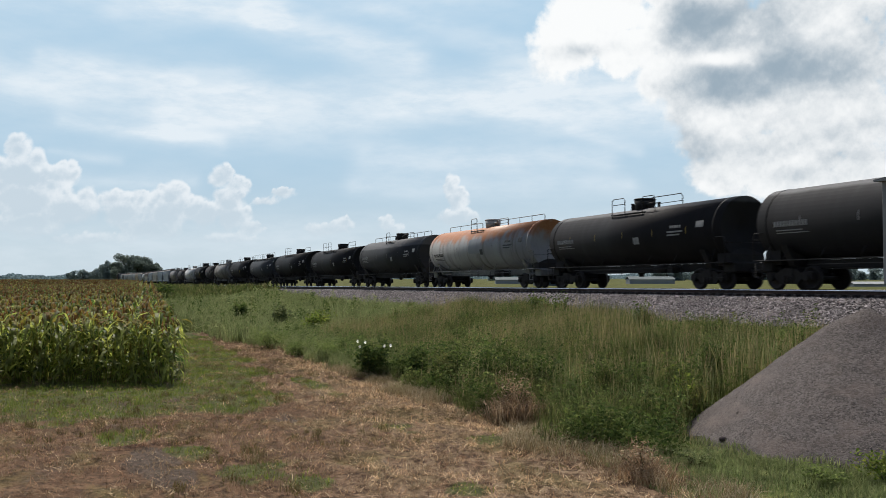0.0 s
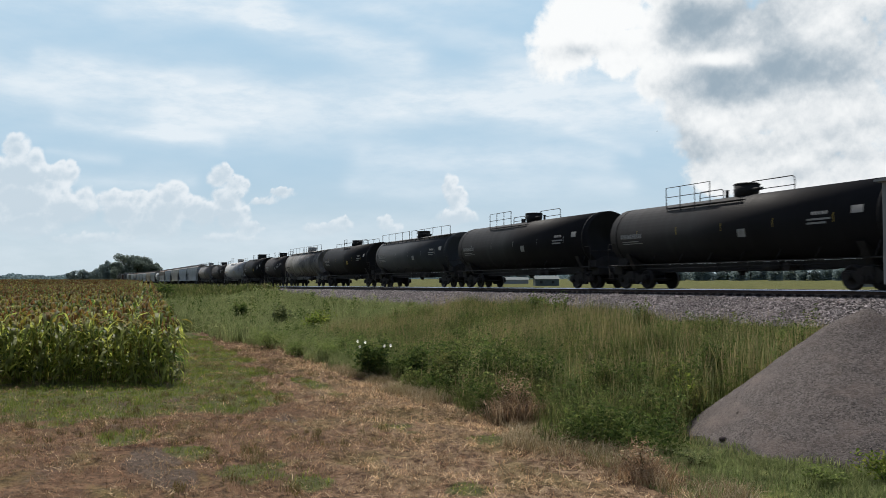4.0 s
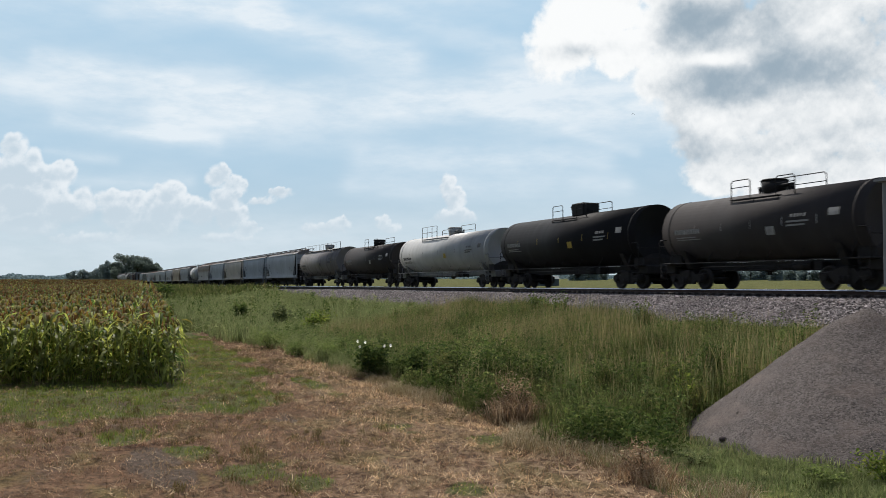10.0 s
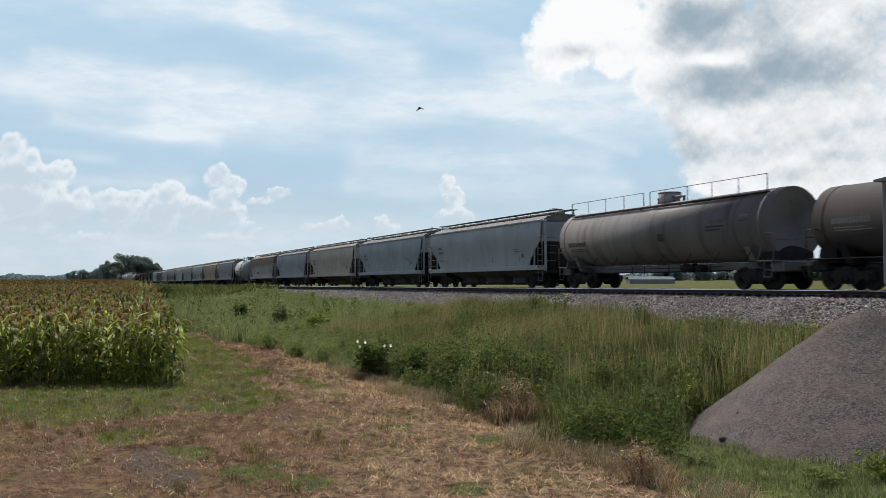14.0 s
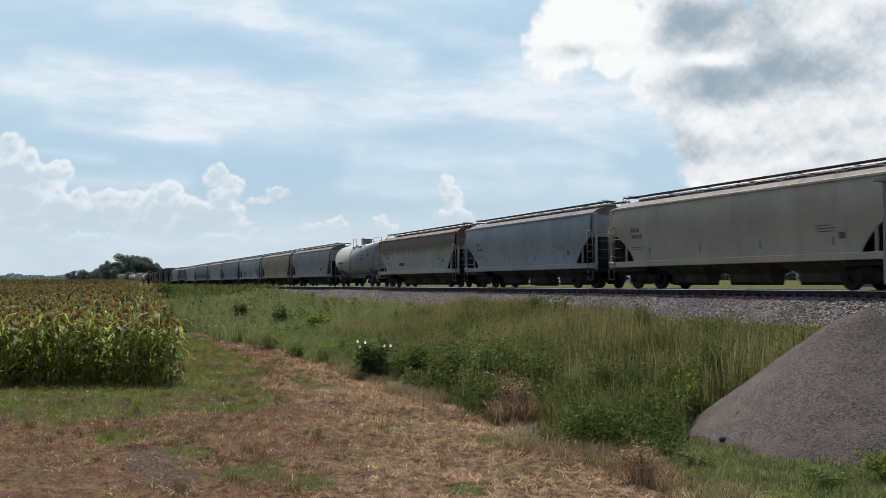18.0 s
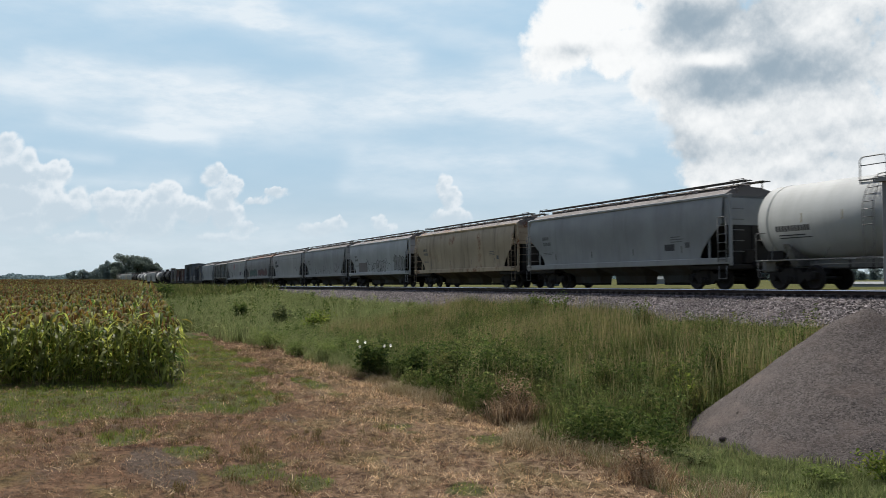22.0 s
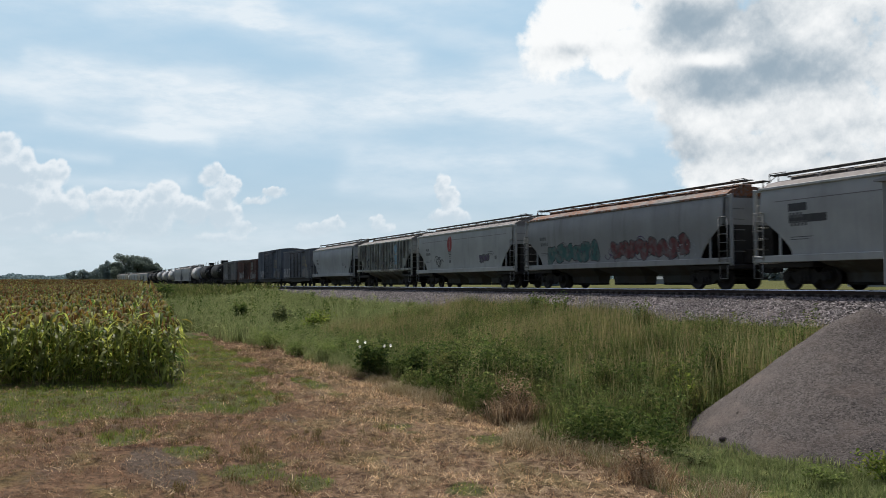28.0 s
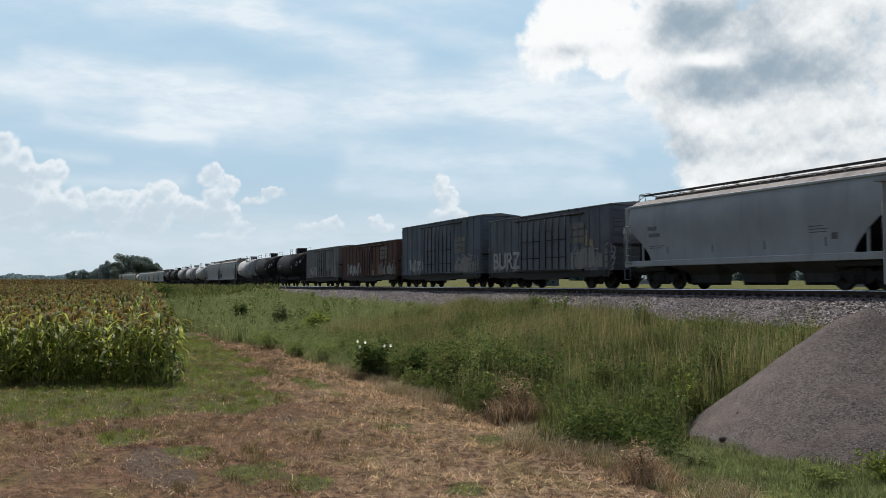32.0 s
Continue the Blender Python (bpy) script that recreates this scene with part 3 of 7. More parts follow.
    under.cyl((1.6, -0.55, 0.95), (2.5, -0.55, 0.95), 0.2, 14).block(2.7, 3.1, -0.8, -0.4, 0.75, 1.08).tube([(-half + 3, -0.5, 0.8), (half - 3, -0.5, 0.8)], 0.03)
    for x in (-2.4, -1.4, 0.5, 3.4):
        under.cyl((x, -0.5, 1.12), (x, -0.5, 0.7), 0.025, 6)
    part("underframe_gear", under, FRAME, car)
    # top fittings
    top = cz + radius
    dx = dome_at
    part("manway_housing", Geo().cyl((dx, 0, top - 0.12), (dx, 0, top + 0.46), 0.47, 20, 0.55).cyl((dx, 0, top + 0.46), (dx, 0, top + 0.52), 0.58, 20, 0.5), (paint("pale dome paint", (0.5, 0.49, 0.47), amount=0.35, rough=0.6) if col[0] > 0.15 else trim), car)
    for k in range(4):
        x, y = dx + rnd.choice((-1, 1)) * rnd.uniform(0.6, 1.15), rnd.uniform(-0.3, 0.3)
        h = rnd.uniform(0.12, 0.3)
        part("valve", Geo().cyl((x, y, top - 0.1), (x, y, top + h), 0.07, 10).cyl((x, y, top + h), (x, y, top + h + 0.03), 0.1, 10), trim, car)
    part("relief_pipe", Geo().cyl((dx + 0.5, -0.2, top + 0.2), (dx + 1.1, -0.2, top + 0.2), 0.07, 10), trim, car)

    def loop(x0, x1, y, h=0.6):
        r = Geo()
        r.tube([(x0, y, top - 0.35), (x0, y, top + h - 0.1), (x0 + 0.1, y, top + h), (x1 - 0.1, y, top + h), (x1, y, top + h - 0.1), (x1, y, top - 0.35)], 0.024)
        r.tube([(x0, y, top + h * 0.45), (x1, y, top + h * 0.45)], 0.018)
        return r

    def deck(x0, x1, y0=-1.0, y1=-0.35, z=None):
        z = top - 0.3 if z is None else z
        g = Geo()
        for i in range(5):
            y = y0 + (y1 - y0) * i / 4
            g.block(x0, x1, y - 0.05, y + 0.05, z, z + 0.05, 0.01)
        n = max(2, int((x1 - x0) / 1.0))
        for i in range(n + 1):
            x = x0 + 0.05 + (x1 - x0 - 0.1) * i / n
            g.tube([(x, y0, z), (x, y0 - 0.02, z - 0.25), (x, y0 - 0.12, z - 0.42)], 0.022)
            g.tube([(x, y0 - 0.02, z - 0.25), (x, y1, z)], 0.02)
        return g

    if style == "full":
        part("walkway", deck(-half + 0.5, half - 0.5, -0.95, -0.45, top - 0.22), trim, car)
        r = Geo()
        for y in (-0.95,):
            r.tube([(-half + 0.5, y, top - 0.2), (-half + 0.5, y, top + 0.52), (dx - 0.8, y, top + 0.52), (dx - 0.8, y, top - 0.2)], 0.024)
            r.tube([(dx - 0.3, y, top - 0.2), (dx - 0.3, y, top + 0.52), (half - 0.5, y, top + 0.52), (half - 0.5, y, top - 0.2)], 0.024)
            n = int(half * 1.2)
            for i in range(1, n):
                x = -half + 0.5 + (2 * half - 1) * i / n
                r.tube([(x, y, top - 0.2), (x, y, top + 0.52)], 0.018)
        part("top_handrail", r, trim, car)
    elif style == "long":
        r = Geo()
        for x0, x1 in ((-half + 1.2, dx - 1.1), (dx + 1.1, half - 0.4)):
            r.tube([(x0, -0.25, top - 0.04), (x0, -0.25, top + 0.27), (x0 + 0.08, -0.25, top + 0.33), (x1 - 0.08, -0.25, top + 0.33), (x1, -0.25, top + 0.27), (x1, -0.25, top - 0.04)], 0.024)
            n = max(2, int((x1 - x0) / 1.5))
            for i in range(1, n):
                x = x0 + (x1 - x0) * i / n
                r.tube([(x, -0.25, top - 0.04), (x, -0.25, top + 0.33)], 0.018)
        part("top_handrail", r, trim, car)
        part("dome_platform", deck(dx - 1.5, dx + 0.6), trim, car)
        part("dome_handrail", loop(dx - 1.5, dx - 0.6, -0.95), trim, car)
        part("dome_handrail", loop(dx - 0.9, dx + 0.9, 0.75), trim, car)
    elif style == "side":
        part("dome_platform", deck(dx - 4.2, dx + 0.8), trim, car)
        r = Geo()
        for y in (-1.0,):
            for x0, x1 in ((dx - 4.2, dx - 1.2),):
                r.tube([(x0, y, top - 0.3), (x0, y, top + 0.7), (x1, y, top + 0.7), (x1, y, top - 0.3)], 0.024)
                r.tube([(x0, y, top + 0.25), (x1, y, top + 0.25)], 0.018)
                for i in range(1, 3):
                    x = x0 + (x1 - x0) * i / 3
                    r.tube([(x, y, top - 0.3), (x, y, top + 0.7)], 0.018)
        part("top_handrail", r, trim, car)
        part("dome_handrail", loop(dx - 0.6, dx + 1.9, 0.8, 0.7), trim, car)
        part("dome_handrail", loop(dx - 3.6, dx - 2.0, 0.5, 0.5), trim, car)
    else:
        part("dome_platform", deck(dx - 1.5, dx + 1.2), trim, car)
        part("dome_handrail", loop(dx - 1.5, dx - 0.4, -0.95, 0.55), trim, car)
        part("dome_handrail", loop(dx - 0.6, dx + 1.9, 0.85, 0.66), trim, car)
        part("dome_handrail", loop(dx + 0.9, dx + 1.9, -0.85, 0.5), trim, car)
    if style == "hood":
        part("valve_hood", Geo().block(dx - 0.1, dx + 1.1, -0.55, 0.55, top - 0.1, top + 0.62, 0.04), trim, car)
    if seed == 19:
        lx = dx - (0.9 if style != "side" else 3.9)
        stile = lambda o: [surf(lx + o, g, 0.1) for g in (1.1, 0.8, 0.5, 0.2, -0.1)] + [(lx + o, -radius - 0.02, 1.15), (lx + o, -1.45, 0.45)]
        ladder = part("ladder", Geo().tube(stile(0.0)[::-1] + stile(0.42), 0.02), trim, car)
        rung = Geo().cyl((0, 0, 0), (0.42, 0, 0), 0.016, 6).mesh("rung")
        rung.materials.append(trim)
        for i in range(1, 9):
            part("rung", rung, None, ladder, at=pose(*surf(lx, 1.1 - i * 0.17, 0.1)))
    # lettering bars, placards, weld tabs
    low = -0.3 if marking is DARKMARK else -0.12
    marks(surf, car, [(-half + 0.9, low, 1.7, 0.15, 11), (-half + 1.0, low - 0.12, 1.3, 0.03, 1), (-half + 1.0, low - 0.19, 1.6, 0.025, 1)], marking)
    marks(surf, car, [(half - 3.4, 0.12, 0.8, 0.09, 5), (half - 3.6, -0.02, 1.1, 0.05, 1), (half - 3.6, -0.12, 0.9, 0.05, 1), (half - 1.6, 0.08, 0.5, 0.2, 1)], marking)
    for i in range(5):
        x = -half + 2.2 + i * (2 * half - 4) / 4.2
        part("weld_tab", Geo().patch(surf, x, x + 0.035, -0.1, 0.14, 1, 3), YELLOWMARK if seed % 3 == 1 else marking, car)
    if placards:
        part("placard", Geo().patch(lambda x, g: surf(x, g, 0.02), 0.9, 1.35, -0.32, -0.08, 2, 3), YELLOWMARK if placards > 1 else marking, car)
    running_gear(car, half + 0.3, 1.55)
    return car


# ---- covered hoppers ----
def hopper_car(half, col, label, ribs=0, roof_rust=0.0, amount=0.16, rust=0.0, rusty_top=0.0, bays=3, seed=0, high=4.0, bulge=0.13, marking=STENCIL, stain="orange"):
    car = tagged(new("hopper_car"), label, "hopper car", "cars of the freight train")
    col = tone(col, 1.28)
    skin = paint(f"hopper paint {seed}", col, amount=amount, rust=rust, rusty_top=rusty_top, rough=0.55, stain=stain)
    eave = paint(f"hopper eave {seed}", tone(col, 1.3), amount=0.3, rust=roof_rust, rough=0.7)
    roofm = paint(f"hopper roof {seed}", tone((0.33, 0.3, 0.29), 0.4 + 0.8 * col[0]), amount=0.5, rust=max(rust, roof_rust), rough=0.75)
    # ladders and grab irons: shade put in by darkening the car colour, plus dirt
    grab = paint(f"shaded grab iron {seed}", tone(col, 0.6), amount=0.7, rough=0.8)
    z0, hw = 1.0, 1.52

    def side_y(z):
        return hw + bulge * math.sin(math.pi * min(1, max(0, (z - 1.4) / (high - 1.4))) ** 1.8)

    def surf(x, z, lift=0.006):
        return (x, -(side_y(z) + lift), z)

    # side sheets with the cut-away lower corners
    cut = 1.55
    for s in (-1, 1):
        g = Geo()
        nz = 16
        rows = []
        for j in range(nz + 1):
            z = 1.32 + (high - 1.32) * j / nz
            up = min(1.0, max(0.0, (z - 1.32) / (0.56 * (high - 1.32))))
            inset = cut * (1 - up ** 1.5) if up < 1 else 0.0
            rows.append((z, half - 0.42 - inset))
        vs, fs, nx = [], [], 10
        for z, h in rows:
            for i in range(nx + 1):
                x = -h + 2 * h * i / nx
                vs.append((x, s * side_y(z), z))
        for j in range(nz):
            for i in range(nx):
                k = j * (nx + 1) + i
                fs.append((k, k + 1, k + nx + 2, k + nx + 1))
        g.add(vs, fs, False)
        g.add([(x, y - s * 0.05, z) for x, y, z in vs], fs, False)
        part("side_sheet", g, skin, car)
        part("side_sill", Geo().block(-half, half, s * hw - 0.09 + 0.03 * s, s * hw + 0.05 + 0.03 * s, 1.07 if not ribs else 1.4, 1.34 if not ribs else 1.55, 0.02), skin, car)
        part("eave_rail", Geo().block(-half + 0.3, half - 0.3, s * (side_y(high) + 0.02) - 0.06, s * (side_y(high) + 0.02) + 0.06, high - 0.06, high + 0.05, 0.02), eave, car)
        if ribs:
            for i in range(ribs):
                x = -half + 0.9 + (2 * half - 1.8) * i / (ribs - 1)
                lo = 1.5 if abs(x) < half - 2.0 else 2.4
                part("side_rib", Geo().block(x - 0.06, x + 0.06, min(s * (hw + 0.02), s * (hw + 0.15)), max(s * (hw + 0.02), s * (hw + 0.15)), lo, high - 0.05, 0.015), skin, car)
    # roof in a low curve, and the load inside
    g = Geo()
    arc = [(-side_y(high), high), (-1.15, high + 0.24), (-0.55, high + 0.38), (0, high + 0.41), (0.55, high + 0.38), (1.15, high + 0.24), (side_y(high), high)]
    g.prism(arc + [(hw - 0.3, high - 0.1), (-hw + 0.3, high - 0.1)], -half + 0.4, half - 0.4, "x")
    part("roof", g, roofm, car)
    for s in (-1, 1):
        e = s * (half - 0.42)
        up = [(e, high), (e, 3.0), (e - s * 2.2, 1.4), (e - s * 2.6, 1.4), (e - s * 1.0, high)]
        # the end recess gets its shade from this near-black colour
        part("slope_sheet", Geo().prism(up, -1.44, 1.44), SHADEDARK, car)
        part("end_sheet", Geo().prism([(e + s * 0.02, high), (e + s * 0.02, 2.75), (e - s * 0.12, 2.75), (e - s * 0.12, high)], -1.5, 1.5), skin, car)
        ex = s * (half - 0.06)
        for y in (-1.5, 1.5):
            posts = Geo()
            posts.block(ex - 0.07, ex + 0.07, y - 0.06, y + 0.06, 1.0, high + 0.02, 0.015)
            posts.block(min(ex, e), max(ex, e), y - 0.05, y + 0.05, high - 0.12, high, 0.012)
            part("end_post", posts, skin, car)
            part("corner_post", Geo().block(ex - s * 1.3 - 0.05, ex - s * 1.3 + 0.05, y - 0.04, y + 0.04, 1.3, 2.3, 0.012), skin, car)
        for y in (-hw - bulge - 0.05, hw + bulge + 0.05):
            lad = Geo()
            for o in (0.05, 0.55):
                lad.tube([(ex - s * o, y, 1.15), (ex - s * o, y, 3.0 if o else high)], 0.024)
            for i in range(6):
                lad.tube([(ex - s * 0.05, y, 1.25 + i * 0.36), (ex - s * 0.55, y, 1.25 + i * 0.36)], 0.02)
            lad.tube([(ex - s * 0.05, y, 1.0), (ex - s * 0.05, y, 0.45), (ex - s * 0.5, y, 0.45), (ex - s * 0.5, y, 1.0)], 0.022)
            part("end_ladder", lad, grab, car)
        for i in range(5):
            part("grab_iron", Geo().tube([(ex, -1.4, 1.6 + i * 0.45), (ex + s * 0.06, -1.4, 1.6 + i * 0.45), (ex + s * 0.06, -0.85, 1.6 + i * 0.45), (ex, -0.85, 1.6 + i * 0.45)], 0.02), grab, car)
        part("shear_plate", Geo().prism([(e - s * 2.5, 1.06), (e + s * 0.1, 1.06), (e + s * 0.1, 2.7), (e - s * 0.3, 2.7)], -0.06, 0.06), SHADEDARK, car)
        # shade-dark sheet added only to stop sky showing through the car end
        part("end_gap_sheet", Geo().block(e - 0.03, e + 0.03, -1.0, 1.42, 1.06, 2.75, 0.01), SHADEDARK, car)
        part("end_deck", Geo().block(min(ex, e - s * 2.4), max(ex, e - s * 2.4), -1.4, 1.4, 0.86, 1.06, 0.02), GRIME, car)
        part("brake_gear", Geo().cyl((e - s * 0.1, 0.6, 2.1), (e + s * 0.2, 0.6, 2.1), 0.24, 16).block(min(e, e + s * 0.3), max(e, e + s * 0.3), -0.6, 0.1, 1.1, 1.7, 0.03), FRAME, car)
    # discharge bays
    wide = (2 * half - 5.4) / bays
    for b in range(bays):
        c = -half + 2.7 + wide * (b + 0.5)
        o = wide * 0.5
        g = Geo()
        for y0, y1 in ((-1.42, 1.42),):
            rows = [(o, 1.0, 1.36), (o - 0.1, 0.88, 1.12), (o - 0.5, 0.5, 0.84), (o - 0.72, 0.28, 0.64), (o - 0.74, 0.24, 0.27)]
            for w, k, z in rows:
                g.v += [(c - w, y0 * k, z), (c + w, y0 * k, z), (c + w, y1 * k, z), (c - w, y1 * k, z)]
            for q in range(4):
                g.f += [(q * 4 + i, q * 4 + (i + 1) % 4, q * 4 + 4 + (i + 1) % 4, q * 4 + 4 + i) for i in range(4)]
            g.f.append((16, 17, 18, 19))
            g.s += [False] * 17
        # car paint darkened to hold the underside's shade, with dirt on top
        part("discharge_bay", g, paint(f"shaded bay paint {seed}", tone(col, 0.24), amount=0.9, rough=0.85), car)
        part("outlet_gate", Geo().block(c - o + 0.8, c + o - 0.8, -0.4, 0.4, 0.18, 0.3, 0.02).cyl((c, -1.1, 0.26), (c, 1.1, 0.26), 0.04, 8), FRAME, car)
    part("centre_sill", Geo().block(-half - 0.1, half + 0.1, -0.28, 0.28, 0.95, 1.2, 0.02), GRIME, car)
    # running board on brackets, hatch covers
    grating = plain(f"galvanised grating {seed}", (0.10, 0.10, 0.10), 0.6, 0.4) if seed == 14 else bpy.data.materials["galvanised grating 14"]
    for y in (-0.5, 0.5):
        g = Geo()
        for q in (-0.14, 0.14):
            g.block(-half + 0.05, half - 0.05, y + q - 0.1, y + q + 0.1, high + 0.62, high + 0.66, 0.01)
        g.block(-half + 0.05, half - 0.05, y - 0.02, y + 0.02, high + 0.6, high + 0.63, 0.005)
        part("running_board", g, grating, car)
    n = int(half * 0.9)
    bracket = Geo().tube([(-0.3, -1.0, high + 0.28), (0, -0.7, high + 0.62), (0, -0.68, high + 0.33)], 0.024)
    bracket.tube([(0, -0.7, high + 0.61), (0, 0.7, high + 0.61)], 0.02).tube([(-0.3, 1.0, high + 0.28), (0, 0.7, high + 0.62), (0, 0.68, high + 0.33)], 0.024)
    bracket = bracket.mesh("board_bracket")
    bracket.materials.append(roofm)
    for i in range(n):
        part("board_bracket", bracket, None, car, at=pose(-half + 0.5 + (2 * half - 1) * i / (n - 1), 0, 0))
    for s in (-1, 1):
        g = Geo().tube([(s * (half - 0.3), -0.9, high + 0.1), (s * (half - 0.05), -0.72, high + 0.64), (s * (half - 0.08), -0.72, high + 0.7), (s * (half - 0.9), -0.72, high + 0.7), (s * (half - 0.9), -0.72, high + 0.62)], 0.022)
        part("roof_grab_rail", g, roofm, car)
    hatch = Geo().block(-0.62, 0.62, -0.26, 0.26, high + 0.36, high + 0.56, 0.04).mesh("hatch_cover")
    hatch.materials.append(roofm)
    for i in range(10):
        part("hatch_cover", hatch, None, car, at=pose(-half + 1.3 + (2 * half - 2.6) * i / 9.0, 0, 0))
    lo = 2.05 if not ribs else 2.4
    face = (lambda x, z, lift=0.006: surf(x, z, lift + 0.15)) if ribs else surf
    marks(face, car, [(-half + 1.9, lo + 0.7, 0.7, 0.19, 4), (-half + 1.95, lo + 0.38, 0.85, 0.19, 5), (-half + 1.9, lo - 0.05, 1.1, 0.03, 1), (-half + 1.9, lo - 0.14, 0.9, 0.03, 1)], marking)
    marks(face, car, [(half - 3.9, 2.35, 0.7, 0.035, 1), (half - 3.9, 2.24, 0.9, 0.035, 1), (half - 3.9, 2.13, 0.8, 0.035, 1), (half - 2.9, 1.85, 0.3, 0.24, 1)], marking)
    if not ribs and bulge > 0.12:
        for b in range(4):
            x = -half + 3.2 + (2 * half - 6.4) * b / 3
            part("jacking_mark", Geo().patch(face, x, x + 0.07, 1.62, 1.95, 1, 3), marking, car)
    running_gear(car, half, 2.15)
    return car, face


# ---- box cars ----
def box_car(half, col, label, high=4.3, doors=1, seed=0, amount=0.6, rust=0.0):
    car = tagged(new("box_car"), label, "box car", "cars of the freight train")
    skin = paint(f"box car paint {seed}", col, amount=amount, rust=rust, rough=0.6, dirt=(0.09, 0.085, 0.08))
    pale = paint(f"box car patch {seed}", (0.30, 0.29, 0.27), amount=0.6, rough=0.7, dirt=tone(col, 1.0))
    hw = 1.5
    part("body", Geo().block(-half, half, -hw, hw, 0.95, high, 0.03), skin, car)
    part("roof", Geo().prism([(-hw - 0.05, high), (-hw - 0.05, high + 0.05), (0, high + 0.2), (hw + 0.05, high + 0.05), (hw + 0.05, high)], -half - 0.05, half + 0.05, "x"), paint(f"box car roof {seed}", (0.3, 0.3, 0.29), amount=0.5), car)
    part("side_sill", Geo().prism([(-half, 0.95), (-half, 0.75), (-half + 1.5, 0.6), (-2.5, 0.6), (-2.2, 0.5), (2.2, 0.5), (2.5, 0.6), (half - 1.5, 0.6), (half, 0.75), (half, 0.95)], -hw - 0.02, -hw + 0.1), GRIME, car)
    n = 14
    for i in range(n + 1):
        x = -half + 0.1 + (2 * half - 0.2) * i / n
        if abs(x - 0.2) > 1.75:
            part("side_post", Geo().block(x - 0.05, x + 0.05, -hw - 0.045, -hw + 0.02, 1.0, high - 0.08, 0.012), skin, car)
    dz0, dz1 = 1.05, high - 0.3
    for d in range(doors):
        x0 = -1.45 + (0 if doors == 1 else (d - 0.5) * 2.9 + 0.2)
        door = part("sliding_door", Geo().block(x0, x0 + 2.9, -hw - 0.1, -hw - 0.005, dz0, dz1, 0.02), skin, car)
        g = Geo()
        for i in range(4):
            x = x0 + 0.35 + i * 0.73
            g.cyl((x, -hw - 0.15, dz0 + 0.05), (x, -hw - 0.15, dz1 - 0.05), 0.03, 8)
        for z in (dz0 + 0.7, dz0 + 1.7):
            g.tube([(x0 + 0.3, -hw - 0.14, z), (x0 + 2.6, -hw - 0.14, z)], 0.022)
        part("lock_rod", g, GRIME, door)
        for j in range(4):
            z = dz0 + 0.15 + j * (dz1 - dz0 - 0.2) / 4
            part("door_panel", Geo().block(x0 + 0.12, x0 + 2.78, -hw - 0.118, -hw - 0.09, z, z + (dz1 - dz0 - 0.2) / 4 - 0.08, 0.012), skin, door)
    part("door_track", Geo().block(-3.2, 4.4, -hw - 0.14, -hw, dz1, dz1 + 0.08, 0.01).block(-3.2, 4.4, -hw - 0.14, -hw, dz0 - 0.1, dz0 - 0.02, 0.01), GRIME, car)

    def surf(x, z, lift=0.056):
        return (x, -(hw + lift), z)

    for s in (-1, 1):
        lad = Geo()
        ex = s * (half - 0.1)
        for o in (0.0, 0.45):
            lad.tube([(ex - s * o, -hw - 0.1, 0.6), (ex - s * o, -hw - 0.1, 2.6)], 0.02)
        for i in range(6):
            lad.tube([(ex, -hw - 0.1, 0.65 + i * 0.37), (ex - s * 0.45, -hw - 0.1, 0.65 + i * 0.37)], 0.018)
        part("end_ladder", lad, skin, car)
        for i in range(7):
            z = 1.1 + i * 0.42
            part("grab_iron", Geo().tube([(s * half, -1.35, z), (s * (half + 0.08), -1.35, z), (s * (half + 0.08), -0.85, z), (s * half, -0.85, z)], 0.018), skin, car)
        part("brake_step", Geo().block(s * half - 0.06 + s * 0.06, s * half + 0.06 + s * 0.06, -1.45, 1.45, 2.2, 2.3, 0.01), GRIME, car)
    for i in range(6):
        z = 1.2 + i * (high - 1.5) / 5
        part("end_rib", Geo().block(half - 0.005, half + 0.05, -1.4, 1.4, z, z + 0.22, 0.02), skin, car)
    part("centre_sill", Geo().block(-half - 0.1, half + 0.1, -0.3, 0.3, 0.6, 0.96, 0.02), GRIME, car)
    part("air_reservoir", Geo().cyl((0.5, -0.7, 0.7), (1.4, -0.7, 0.7), 0.2, 12), FRAME, car)
    part("valve_box", Geo().block(-2.0, -1.2, -1.0, -0.6, 0.5, 0.9, 0.03), FRAME, car)
    dice = random.Random(seed)
    x = half - 4.6
    while x < half - 0.3:
        wd = dice.uniform(0.12, 0.34)
        part("faded_panel", Geo().patch(surf, x, min(x + wd, half - 0.25), 1.02 + dice.uniform(0, 0.15), 1.6 + dice.uniform(0, 0.75), 1, 3, True), pale, car)
        x += wd + dice.choice((0.015, 0.03, 0.12))
    g = Geo()
    for i in range(3):
        for j in range(3):
            x, z = half - 4.2 + i * 0.62, 2.45 + j * 0.4
            g.patch(surf, x, x + 0.52, z, z + 0.32, 1, 1, True)
    part("lettering", g, plain(f"old stencil paint {seed}", (0.20, 0.19, 0.16), 0.8) if seed == 29 else bpy.data.materials["old stencil paint 29"], car)
    running_gear(car, half, 2.1)
    return car, surf


# ---- spray paint on the cars ----
@lru_cache(None)
def spray(name, col):
    # thin sprayed paint, worn through to the grey beneath
    n = Nodes(name)
    worn = n.step(n.noise(2.6, 6), 0.4, 0.66, 0.05, 0.6)
    return n.done(n.mix(worn, tone(col, 0.85), (0.17, 0.175, 0.175)), 0.6, 0.0, 0.4)


